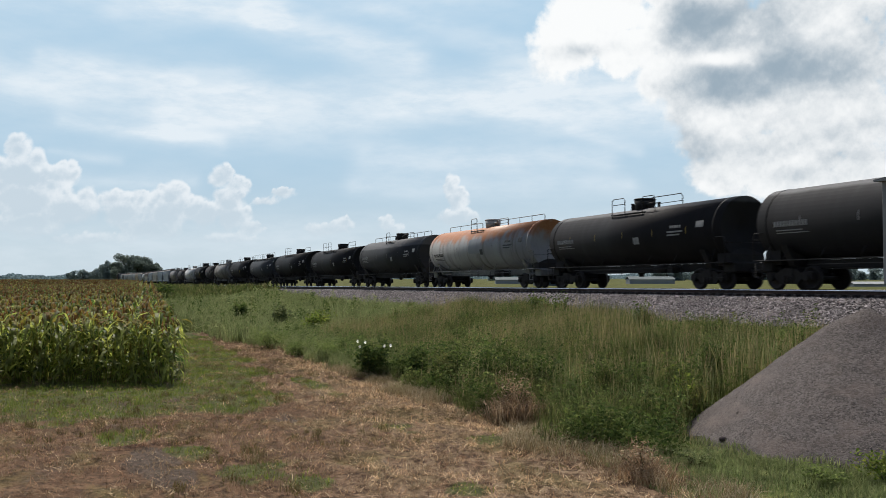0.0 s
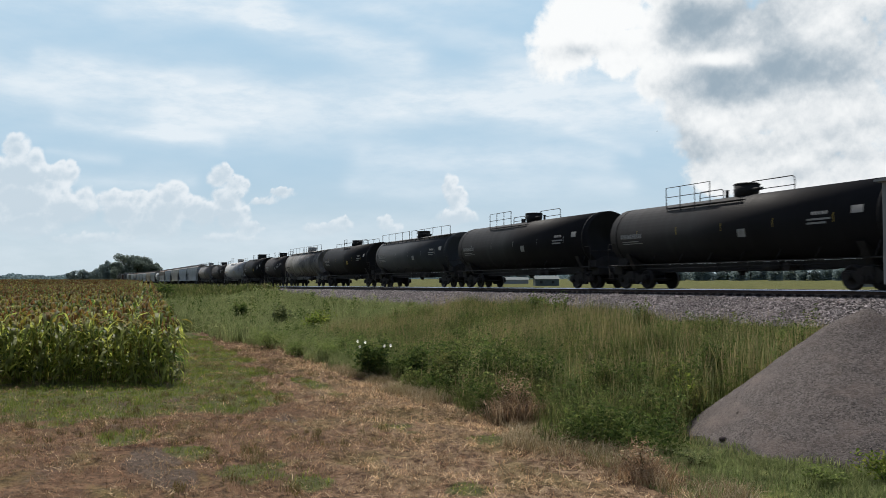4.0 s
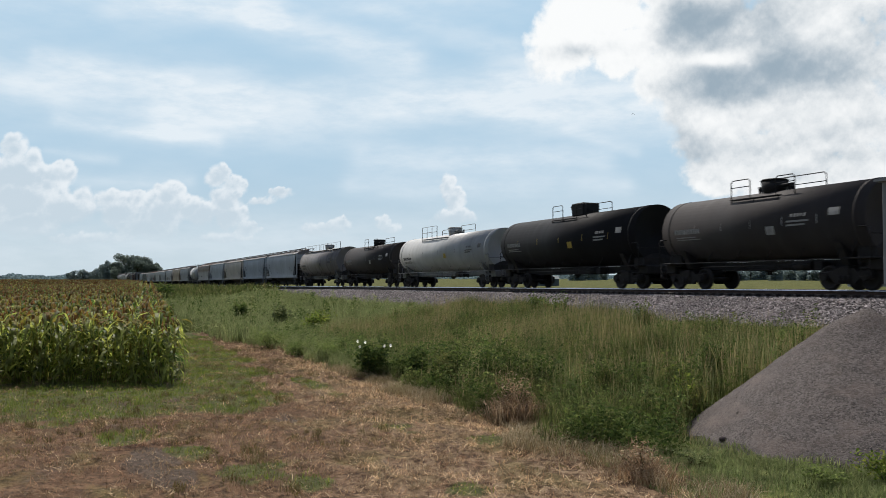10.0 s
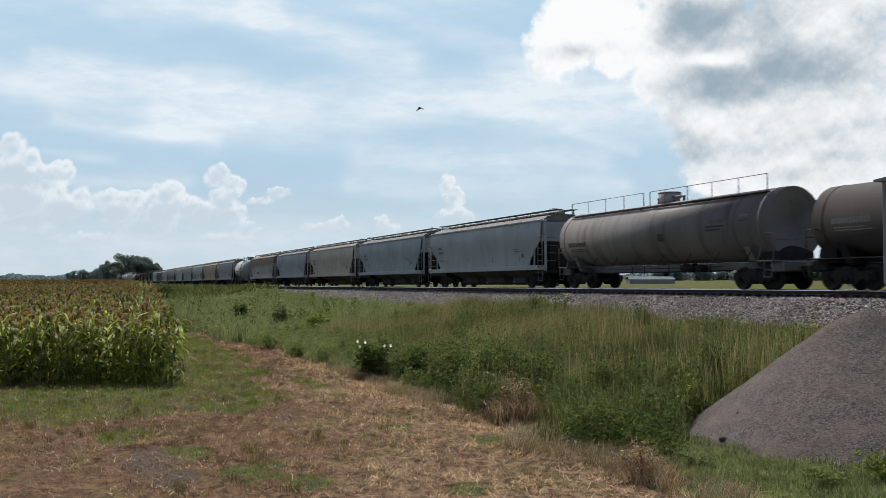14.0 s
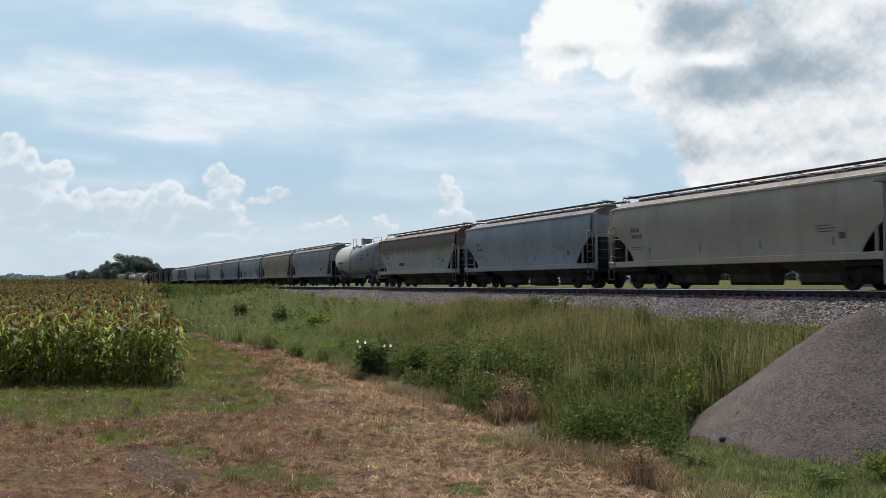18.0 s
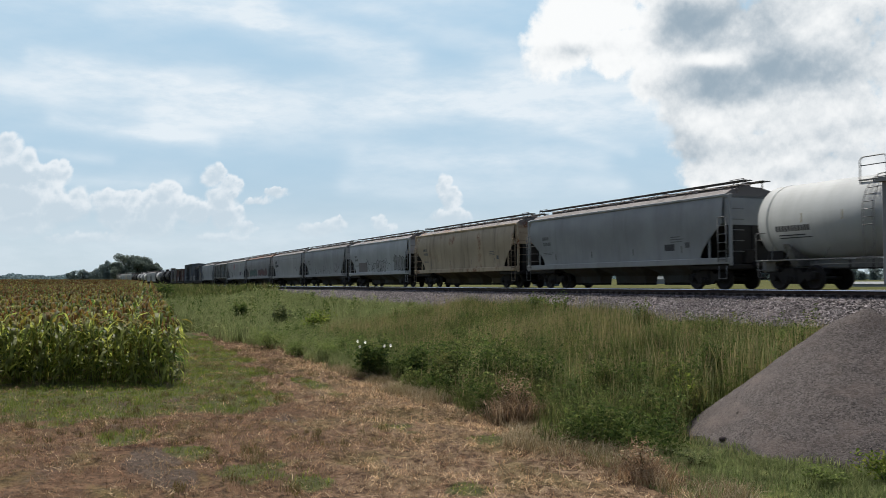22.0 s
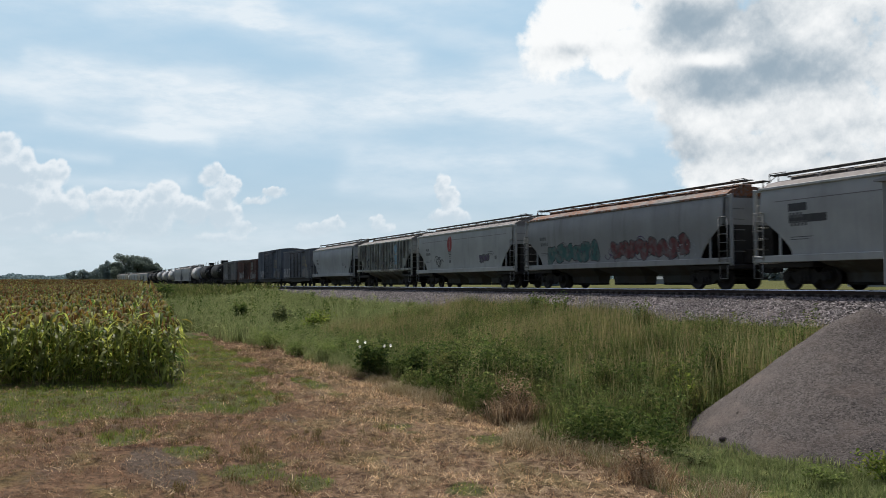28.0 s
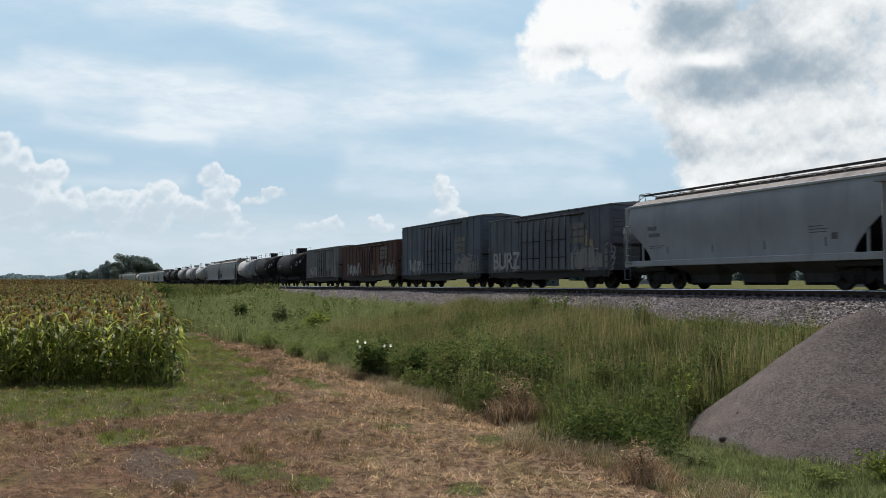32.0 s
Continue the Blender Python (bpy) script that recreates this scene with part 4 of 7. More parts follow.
def scrawl(face, car, x0, x1, z0, z1, letters, fill, edge, seed):
    rnd = random.Random(seed)
    step = (x1 - x0) / letters
    back, front, lines = Geo(), Geo(), Geo()
    for i in range(letters):
        cx, cz = x0 + step * (i + 0.5), (z0 + z1) / 2 + rnd.uniform(-0.08, 0.08)
        ph = [rnd.uniform(0, 6.28) for _ in range(3)]
        def rim(k, grow):
            g = 2 * math.pi * k / 22
            r = 1 + 0.16 * math.sin(2 * g + ph[0]) + 0.13 * math.sin(3 * g + ph[1]) + 0.07 * math.sin(5 * g + ph[2])
            c, s = math.cos(g), math.sin(g)
            q = max(abs(c), abs(s)) ** -0.6
            return cx + (step * 0.52 * r * q + grow) * c, cz + ((z1 - z0) * 0.45 * r * q + grow) * s
        for geo, grow, lift in ((back, 0.035, 0.008), (front, -0.02, 0.012)):
            pts = [rim(k, grow) for k in range(22)]
            vs = [face(cx, cz, lift)] + [face(a, b, lift) for a, b in pts]
            geo.add(vs, [(0, k + 1, (k + 1) % 22 + 1) for k in range(22)])
        for k in range(3):
            a, b = cx + rnd.uniform(-0.25, 0.25) * step, cz + rnd.uniform(-0.3, 0.3) * (z1 - z0)
            dx, dz = rnd.uniform(-0.25, 0.25) * step, rnd.uniform(0.15, 0.4) * (z1 - z0) * rnd.choice((-1, 1))
            lines.patch(lambda u, v: face(a + dx * v + u, b + dz * v, 0.016), -0.035, 0.035, 0, 1, 1, 4, True)
    part("graffiti_edge", back, spray("sprayed outline " + edge, {"black": (0.02, 0.02, 0.025), "white": (0.45, 0.45, 0.45), "red": (0.2, 0.03, 0.03)}[edge]), car)
    if fill:
        part("graffiti_fill", front, spray("sprayed fill " + fill, {"grey": (0.2, 0.2, 0.22), "pale": (0.42, 0.43, 0.44), "smoke": (0.3, 0.31, 0.32), "red": (0.15, 0.025, 0.03), "teal": (0.025, 0.12, 0.115), "blue": (0.05, 0.1, 0.25), "violet": (0.09, 0.05, 0.12), "white": (0.42, 0.43, 0.44), "green": (0.12, 0.2, 0.05)}[fill]), car)
    part("graffiti_line", lines, spray("sprayed outline black", (0.02, 0.02, 0.025)), car)


def tag_lines(face, car, x0, x1, z0, z1, count, col, seed):
    # loose sprayed strokes
    rnd = random.Random(seed)
    g = Geo()
    for i in range(count):
        a, b = rnd.uniform(x0, x1), rnd.uniform(z0, z1)
        r, g0, sweep_by = rnd.uniform(0.15, 0.4), rnd.uniform(0, 6.28), rnd.uniform(1.5, 4.5)
        g.patch(lambda u, v: face(a + (r + u) * math.cos(g0 + sweep_by * v), b + (r + u) * 0.9 * math.sin(g0 + sweep_by * v), 0.012), -0.03, 0.03, 0, 1, 1, 8, True)
    part("graffiti_line", g, col, car)


# ---- the order of the cars: place of each car's trailing end, then kind ----
ENDS = {-1: 0.8285 - 0.38, 0: 0.8285, 1: 1.19, 2: 1.5868, 3: 1.9748, 4: 2.3835, 5: 2.7977, 6: 3.2, 7: 3.592, 8: 3.9906, 9: 4.284, 10: 4.6446, 11: 5.0593, 12: 5.4193, 13: 5.8138, 14: 6.234, 15: 6.6257, 16: 7.0321, 17: 7.4191, 18: 7.8255,
        19: 8.1344, 20: 8.5507, 21: 8.9582, 22: 9.3486, 23: 9.7422, 24: 10.1319, 25: 10.5505, 26: 10.9433, 27: 11.2841, 28: 11.6533, 29: 11.9893, 30: 12.3478, 31: 12.7289, 32: 13.0479, 33: 13.40, 34: 13.74, 35: 14.06, 36: 14.45}
for c in range(37, 58):
    ENDS[c] = ENDS[c - 1] + 0.39
CARS = []


def placed(c, gap, make):
    left, right = 10.98 - 45.15 * ENDS[c], 10.98 - 45.15 * ENDS[c - 1] - gap
    made = make((right - left) / 2)
    CARS.append((made[0] if isinstance(made, tuple) else made, (left + right) / 2))
    return made


BLACK, SOOT, SLATE = (0.019, 0.018, 0.0185), (0.025, 0.023, 0.023), (0.06, 0.063, 0.067)
WHITE = (0.55, 0.545, 0.53)
STEEL = plain("galvanised handrail", (0.22, 0.22, 0.21), 0.6, 0.3)
TG = 2.1
tank_list = [
    (0, BLACK, "dome", "black tank car with a bare dome platform, paler on top", {"radius": 1.43, "pale_top": 3.8}),
    (1, SOOT, "dome", "sooty black tank car with a railed dome platform", {"radius": 1.43, "pale_top": 3.8}),
    (2, (0.42, 0.415, 0.405), "long", "white tank car streaked with orange rust on top", {"rusty_top": 3.25, "marking": DARKMARK, "amount": 0.7, "end_rail": STEEL, "rails": STEEL}),
    (3, (0.042, 0.042, 0.043), "long", "dark grey tank car with a long top handrail", {"pale_top": 3.4}),
    (4, BLACK, "side", "black tank car with white placards and a railed walkway", {"radius": 1.43}),
    (5, BLACK, "side", "black tank car with a railed walkway beside the dome", {}),
    (6, SLATE, "full", "dark slate tank car with a full-length railed walkway", {"radius": 1.46, "pale_top": 3.75}),
    (7, BLACK, "long", "black tank car with a yellow placard and top handrail", {"placards": 2}),
    (8, (0.33, 0.305, 0.275), "full", "dirty pale grey tank car with a railed walkway, scrawled", {"marking": DARKMARK, "amount": 1.0, "rails": STEEL, "end_rail": STEEL}),
    (9, (0.055, 0.049, 0.047), "dome", "short black tank car with a small dome platform", {"radius": 1.43}),
    (10, BLACK, "hood", "black tank car with a square valve hood", {"placards": 2}),
    (11, WHITE, "side", "off-white tank car with a railed walkway beside the dome", {"marking": DARKMARK, "placards": 2, "rails": STEEL, "end_rail": STEEL, "amount": 0.2, "radius": 1.42}),
    (12, (0.055, 0.049, 0.047), "dome", "sooty black tank car with a small railed dome", {"radius": 1.37}),
    (13, (0.27, 0.245, 0.23), "full", "brownish grey tank car with a full-length railed walkway", {"marking": DARKMARK, "amount": 0.75, "rails": STEEL, "end_rail": STEEL}),
    (19, (0.5, 0.52, 0.51), "dome", "clean white tank car with a ladder and dome platform", {"marking": DARKMARK, "placards": 2, "rails": STEEL, "end_rail": STEEL, "amount": 0.2}),
    (33, BLACK, "hood", "black tank car with a square valve hood, far down the train", {}),
    (34, BLACK, "dome", "black tank car, far down the train", {}),
    (35, WHITE, "dome", "white tank car, far down the train", {"marking": DARKMARK}),
    (38, WHITE, "side", "white tank car, far down the train", {"marking": DARKMARK}),
    (39, (0.5, 0.5, 0.5), "side", "pale tank car, far down the train", {"marking": DARKMARK}),
    (40, (0.35, 0.34, 0.34), "dome", "grey tank car, far down the train", {"marking": DARKMARK}),
    (41, BLACK, "dome", "black tank car, far down the train", {}),
]
TANKS = {}
for c, col, style, label, more in tank_list:
    TANKS[c] = placed(c, TG, lambda h: tank_car(h, col, style, label, seed=c, **more))

part("repainted_panel", Geo().patch(lambda x, g: (x, -1.507 * math.cos(g), 2.7 + 1.507 * math.sin(g)), -0.9, 0.9, -0.25, 0.42, 6, 8), paint("repainted panel", (0.36, 0.37, 0.38), amount=0.2, rough=0.55), TANKS[2], "blue-grey repainted panel")
GREY = (0.36, 0.365, 0.36)
hopper_list = [
    (14, (0.36, 0.39, 0.41), "blue-grey covered hopper car with a pale roof edge", {}),
    (15, (0.3, 0.345, 0.38), "slate-blue covered hopper car with black lettering", {}),
    (16, (0.44, 0.40, 0.33), "beige covered hopper car, faded and dusty", {}),
    (17, (0.31, 0.35, 0.375), "slate-blue covered hopper car with ladders at the ends", {}),
    (18, (0.40, 0.39, 0.37), "grey covered hopper car with rust-brown upper sides", {"rusty_top": 2.75, "roof_rust": 0.8, "stain": "brown"}),
    (20, (0.3, 0.312, 0.31), "plain grey covered hopper car", {}),
    (21, (0.42, 0.335, 0.23), "tan covered hopper car with rusty stains", {"rust": 0.25, "amount": 0.55}),
    (22, (0.40, 0.42, 0.43), "light grey covered hopper car with dark graffiti", {}),
    (23, (0.3, 0.315, 0.32), "dark grey covered hopper car with scuffed lower sides", {}),
    (24, (0.355, 0.36, 0.35), "light grey covered hopper car with black stencils", {"bulge": 0.08}),
    (25, (0.275, 0.28, 0.278), "grey covered hopper car with teal and red graffiti", {"roof_rust": 0.9, "amount": 0.3}),
    (26, (0.35, 0.36, 0.352), "pale grey covered hopper car with a red emblem", {"high": 3.95, "bulge": 0.06}),
    (27, (0.37, 0.38, 0.35), "ribbed grey-green covered hopper car, streaked", {"ribs": 18, "bays": 4, "amount": 0.85, "bulge": 0.0, "high": 3.9}),
    (28, (0.31, 0.33, 0.34), "blue-grey covered hopper car with a bright roof", {}),
    (36, GREY, "grey covered hopper car, far down the train", {}),
    (37, GREY, "grey covered hopper car, far down the train", {}),
]
HOPPERS = {}
for c, col, label, more in hopper_list:
    HOPPERS[c] = placed(c, 1.25 if c not in (14, 20) else 1.5, lambda h: hopper_car(h, col, label, seed=c, **more))
box_list = [
    (29, (0.145, 0.156, 0.176), "slate box car with a white graffiti tag and faded panels", {"doors": 2, "high": 4.33}),
    (30, (0.145, 0.163, 0.188), "tall slate box car with two sliding doors, faded", {"doors": 2, "high": 4.88}),
    (31, (0.12, 0.065, 0.055), "red-brown box car with scraped pale lower sides", {"high": 4.0, "rust": 0.3}),
    (32, (0.24, 0.235, 0.23), "grey box car with a black graffiti letter", {"high": 4.15}),
]
BOXES = {}
for c, col, label, more in box_list:
    BOXES[c] = placed(c, 1.3, lambda h: box_car(h, col, label, seed=c, **more))
for c in range(42, 58):
    src = HOPPERS[(16, 22, 14, 24, 20)[c % 5]][0] if c % 7 else TANKS[(9, 11, 3)[c % 3]]
    left, right = 10.98 - 45.15 * ENDS[c], 10.98 - 45.15 * ENDS[c - 1] - 1.3
    far = copy_thing(src, Matrix())
    far["label"] = "freight car, far down the train"
    CARS.append((far, (left + right) / 2))

# sprayed work and emblems, car by car
face = HOPPERS[22][1]
scrawl(face, HOPPERS[22][0], -0.1, 2.4, 1.38, 2.35, 4, "pale", "black", 5)
scrawl(face, HOPPERS[22][0], 4.5, 7.0, 1.38, 2.6, 4, "smoke", "black", 6)
tag_lines(face, HOPPERS[22][0], -3.2, 7.0, 1.5, 2.3, 26, spray("sprayed outline black", (0.02, 0.02, 0.025)), 7)
part("paint_patch", Geo().patch(face, -5.2, -2.7, 1.4, 2.25, 4, 4, True), spray("dull brown patch", (0.2, 0.17, 0.17)), HOPPERS[22][0])
face = HOPPERS[25][1]
scrawl(face, HOPPERS[25][0], -6.2, -0.9, 1.4, 2.45, 6, "teal", "black", 8)
scrawl(face, HOPPERS[25][0], 0.2, 6.2, 1.45, 2.4, 8, "red", "black", 9)
tag_lines(face, HOPPERS[25][0], 4.6, 6.4, 1.4, 2.2, 10, spray("sprayed fill white", (0.42, 0.43, 0.44)), 10)
tag_lines(face, HOPPERS[25][0], -5.6, 4.6, 1.5, 2.4, 22, spray("sprayed fill violet", (0.09, 0.05, 0.12)), 13)
face = HOPPERS[26][1]
red = plain("faded red emblem", (0.33, 0.05, 0.05), 0.6)
g = Geo()
for side in (-1, 1):
    g.patch(lambda u, v: face(-1.8 + side * (0.02 + 0.4 * u * math.sin(v)), 3.15 + 0.56 * u * math.cos(v), 0.016), 0.0, 1.0, 0.0, math.pi, 5, 12, True)
part("emblem", g, red, HOPPERS[26][0])
g = Geo()
for k in range(5):
    g.patch(face, -2.08 + 0.05 * k, -1.52 - 0.05 * k, 2.6 - 0.13 * k, 2.66 - 0.13 * k, 2, 1, True)
g.add([face(a, b, 0.01) for a, b in ((-1.87, 2.0), (-1.73, 2.0), (-1.65, 1.75), (-1.8, 1.82), (-1.95, 1.75))], [(0, 1, 2, 3, 4)])
part("emblem_bar", g, DARKMARK, HOPPERS[26][0])
for c in (24, 26):
    part("panel_seam", Geo().patch(HOPPERS[c][1], -7.0, 7.0, 3.42, 3.45, 8, 1, True), spray("dull brown patch", (0.2, 0.17, 0.17)), HOPPERS[c][0])
scrawl(face, HOPPERS[26][0], 3.1, 4.5, 1.7, 2.2, 4, "violet", "black", 11)
tag_lines(face, HOPPERS[26][0], -4.3, -3.2, 1.7, 2.1, 12, spray("sprayed outline black", (0.02, 0.02, 0.025)), 12)
face = HOPPERS[27][1]
for i, x in enumerate((-4.0, -1.6, 0.4, 2.3)):
    tag_lines(face, HOPPERS[27][0], x, x + 0.8, 1.85, 2.4, 7, spray("sprayed outline black", (0.02, 0.02, 0.025)), 30 + i)
g = Geo()
g.add([face(3.7 + 0.36 * math.cos(k * 0.524), 3.2 + 0.4 * math.sin(k * 0.524), 0.012) for k in range(12)], [tuple(range(12))])
g.patch(face, 3.45, 4.0, 1.9, 2.7, 1, 1, True)
part("emblem", g, plain("faded blue emblem", (0.18, 0.30, 0.38), 0.7), HOPPERS[27][0])
face = HOPPERS[24][1]
part("stencil_patch", Geo().patch(face, -6.3, -5.4, 3.0, 3.3, 2, 2, True).patch(face, -6.3, -4.5, 2.55, 2.85, 2, 2, True), DARKMARK, HOPPERS[24][0])
face = HOPPERS[23][1]
tag_lines(face, HOPPERS[23][0], -4, 5, 1.4, 1.9, 24, spray("dark scuffs", (0.09, 0.09, 0.095)), 40)
face = HOPPERS[20][1]
part("stencil_patch", Geo().patch(face, 4.3, 5.0, 1.75, 2.05, 2, 2, True), DARKMARK, HOPPERS[20][0])
face = HOPPERS[18][1]
part("stencil_patch", Geo().patch(face, -3.4, -2.2, 1.75, 2.0, 2, 2, True), DARKMARK, HOPPERS[18][0])
face = BOXES[29][1]
letters = bpy.data.curves.new("graffiti_word", "FONT")
letters.body, letters.size, letters.extrude, letters.offset = "BURZ", 1.45, 0.004, 0.03
letters.align_x = "LEFT"
tmp = new("tmp", letters)
bpy.context.view_layer.update()
word = bpy.data.meshes.new_from_object(tmp.evaluated_get(bpy.context.evaluated_depsgraph_get()))
bpy.data.objects.remove(tmp)
word.materials.clear()
part("graffiti_word", word, spray("sprayed fill white", (0.42, 0.43, 0.44)), BOXES[29][0], at=pose(-6.3, -1.57, 1.2, 90))
tag_lines(face, BOXES[29][0], 3.2, 7.0, 1.1, 2.1, 20, spray("sprayed fill white", (0.42, 0.43, 0.44)), 50)
tag_lines(BOXES[30][1], BOXES[30][0], 3.0, 7.0, 1.1, 2.0, 20, spray("sprayed fill white", (0.42, 0.43, 0.44)), 51)
for c, seed in ((29, 3), (30, 4), (31, 5), (32, 6)):
    scrawl(BOXES[c][1], BOXES[c][0], -5.8 if c != 29 else -2.2, -2.0 if c != 29 else 1.6, 1.15, 2.2, 5, "pale", "black", 70 + seed)
    g, dice = Geo(), random.Random(seed)
    for q in range(9):
        x = dice.uniform(-6.4, 5.8)
        g.patch(BOXES[c][1], x, x + dice.uniform(0.15, 0.5), 1.05, dice.uniform(1.4, 2.3), 1, 2, True)
    part("scraped_patch", g, spray("scraped pale paint", (0.27, 0.24, 0.23)), BOXES[c][0])
g = Geo()
g.patch(BOXES[29][1], 4.6, 4.8, 2.3, 3.1, 1, 2, True).patch(BOXES[29][1], 5.0, 5.35, 2.25, 2.6, 1, 2, True)
part("paint_patch", g, spray("faded yellow paint", (0.4, 0.3, 0.1)), BOXES[29][0])
tag_lines(lambda x, g, lift=0.006: (x, -(1.5 + lift) * math.cos(g / 1.5), 2.7 + (1.5 + lift) * math.sin(g / 1.5)), TANKS[8], -1.2, 1.0, -0.1, 0.45, 14, spray("sprayed outline black", (0.02, 0.02, 0.025)), 61)

MOVERS = []
rng = np.random.default_rng(11)


def blades(pts, h, wd, lean, facing=None, seed=0):
    # tapering grass blades of two bends, three triangles each
    g = np.random.default_rng(seed)
    k = len(pts)
    a = g.uniform(0, 2 * np.pi, k)
    b = g.uniform(0, 2 * np.pi, k) if facing is None else facing
    side = np.stack([np.cos(b), np.sin(b), np.zeros(k)], -1) * (np.asarray(wd) / 2)[:, None]
    out = np.stack([np.cos(a), np.sin(a), np.zeros(k)], -1) * (np.asarray(lean) * h)[:, None]
    up = np.stack([np.zeros(k), np.zeros(k), h], -1)
    p = np.asarray(pts, float)
    mid = p + 0.25 * out + 0.55 * up
    tip = p + out + up * (1 - 0.35 * np.minimum(1, np.asarray(lean)))[:, None]
    v = np.stack([p - side, p + side, mid - side * 0.75, mid + side * 0.75, tip], 1)
    f = np.array([(0, 1, 3), (0, 3, 2), (2, 3, 4)])[None] + 5 * np.arange(k)[:, None, None]
    return v.reshape(-1, 3), f.reshape(-1, 3)


def leaves(pts, size, seed=0, droop=0.5, long=1.8):
    # loose pointed leaves turned every way
    g = np.random.default_rng(seed)
    k = len(pts)
    a = g.uniform(0, 2 * np.pi, k)
    t = g.normal(0, droop, k)
    u = np.stack([np.cos(a) * np.cos(t), np.sin(a) * np.cos(t), np.sin(t)], -1)
    s = np.cross(u, g.normal(0, 1, (k, 3)) + np.array([0, 0, 1.2]))
    s /= np.linalg.norm(s, axis=1)[:, None] + 1e-6
    sz = np.asarray(size)[:, None]
    p = np.asarray(pts, float)
    v = np.stack([p - u * sz * long / 2, p + s * sz / 2, p + u * sz * long / 2, p - s * sz / 2], 1)
    f = np.array([(0, 1, 2, 3)])[None] + 4 * np.arange(k)[:, None, None]
    return v.reshape(-1, 3), f.reshape(-1, 4)


WEED = islands("tall weed grass", [(0.04, 0.058, 0.02), (0.078, 0.1, 0.035), (0.13, 0.142, 0.056), (0.055, 0.078, 0.026), (0.19, 0.172, 0.092)], 0.8, 0.45, spec=0.1, var=0.4, clump=0.4)
DRYGRASS = islands("dry seeding grass", [(0.22, 0.19, 0.10), (0.31, 0.26, 0.15), (0.17, 0.165, 0.07), (0.26, 0.19, 0.12)], 0.85, 0.45, var=0.1)
STRAW = islands("mown straw", [(0.3, 0.19, 0.1), (0.46, 0.33, 0.19), (0.28, 0.165, 0.09), (0.68, 0.55, 0.36), (0.09, 0.055, 0.03), (0.36, 0.24, 0.135)], 0.85, 0.2, var=0.0, clump=0.6)
REDSTRAW = islands("reddish rotting straw", [(0.16, 0.085, 0.046), (0.23, 0.13, 0.075), (0.085, 0.05, 0.03), (0.28, 0.18, 0.11)], 0.9, 0.15, var=0.0, clump=0.55)
TURF = islands("short green grass", [(0.075, 0.115, 0.025), (0.125, 0.17, 0.04), (0.2, 0.215, 0.06), (0.095, 0.145, 0.03)], 0.85, 0.45, spec=0.08, var=0.12, clump=0.3)
PALEWEED = islands("pale feathery weeds", [(0.15, 0.18, 0.08), (0.2, 0.225, 0.11), (0.11, 0.14, 0.055), (0.26, 0.26, 0.14)], 0.85, 0.45, spec=0.08, var=0.1, clump=0.25)
FRESH = islands("fresh pale weeds", [(0.10, 0.135, 0.045), (0.145, 0.185, 0.065), (0.19, 0.22, 0.09), (0.12, 0.16, 0.052)], 0.85, 0.45, spec=0.08, var=0.15)
FORB = islands("broad weed leaves", [(0.034, 0.056, 0.018), (0.06, 0.092, 0.028), (0.095, 0.13, 0.04), (0.14, 0.168, 0.056)], 0.85, 0.35, spec=0.08, var=0.25)
DEAD = islands("dead brown weeds", [(0.21, 0.135, 0.082), (0.32, 0.235, 0.15), (0.12, 0.076, 0.05), (0.45, 0.37, 0.26)], 0.9, 0.4, var=0.0, clump=0.35)
CORNGREEN = islands("green corn leaves", [(0.045, 0.078, 0.022), (0.085, 0.125, 0.034), (0.15, 0.185, 0.05), (0.3, 0.29, 0.095), (0.062, 0.1, 0.028)], 0.45, 0.6, spec=0.2, var=0.0, clump=0.5)
CORNGOLD = islands("yellowing corn leaves", [(0.06, 0.085, 0.022), (0.1, 0.11, 0.03), (0.19, 0.17, 0.046), (0.12, 0.088, 0.032), (0.16, 0.085, 0.034)], 0.7, 0.35, spec=0.1, var=0.0, clump=0.2)
TASSEL = islands("red-brown corn tassels", [(0.12, 0.05, 0.022), (0.15, 0.068, 0.028), (0.15, 0.095, 0.04), (0.07, 0.034, 0.018)], 0.9, 0.2, var=0.0)


def heap_clear(x, y):
    return heap_z(x, y) < ground_z(x, y) + 0.02


def strew(k, x0, x1, y0, y1, power=1.0, seed=0):
    g = np.random.default_rng(seed)
    x = x1 + (x0 - x1) * g.random(k) ** power
    y = g.uniform(y0, y1, k)
    return x, y, g


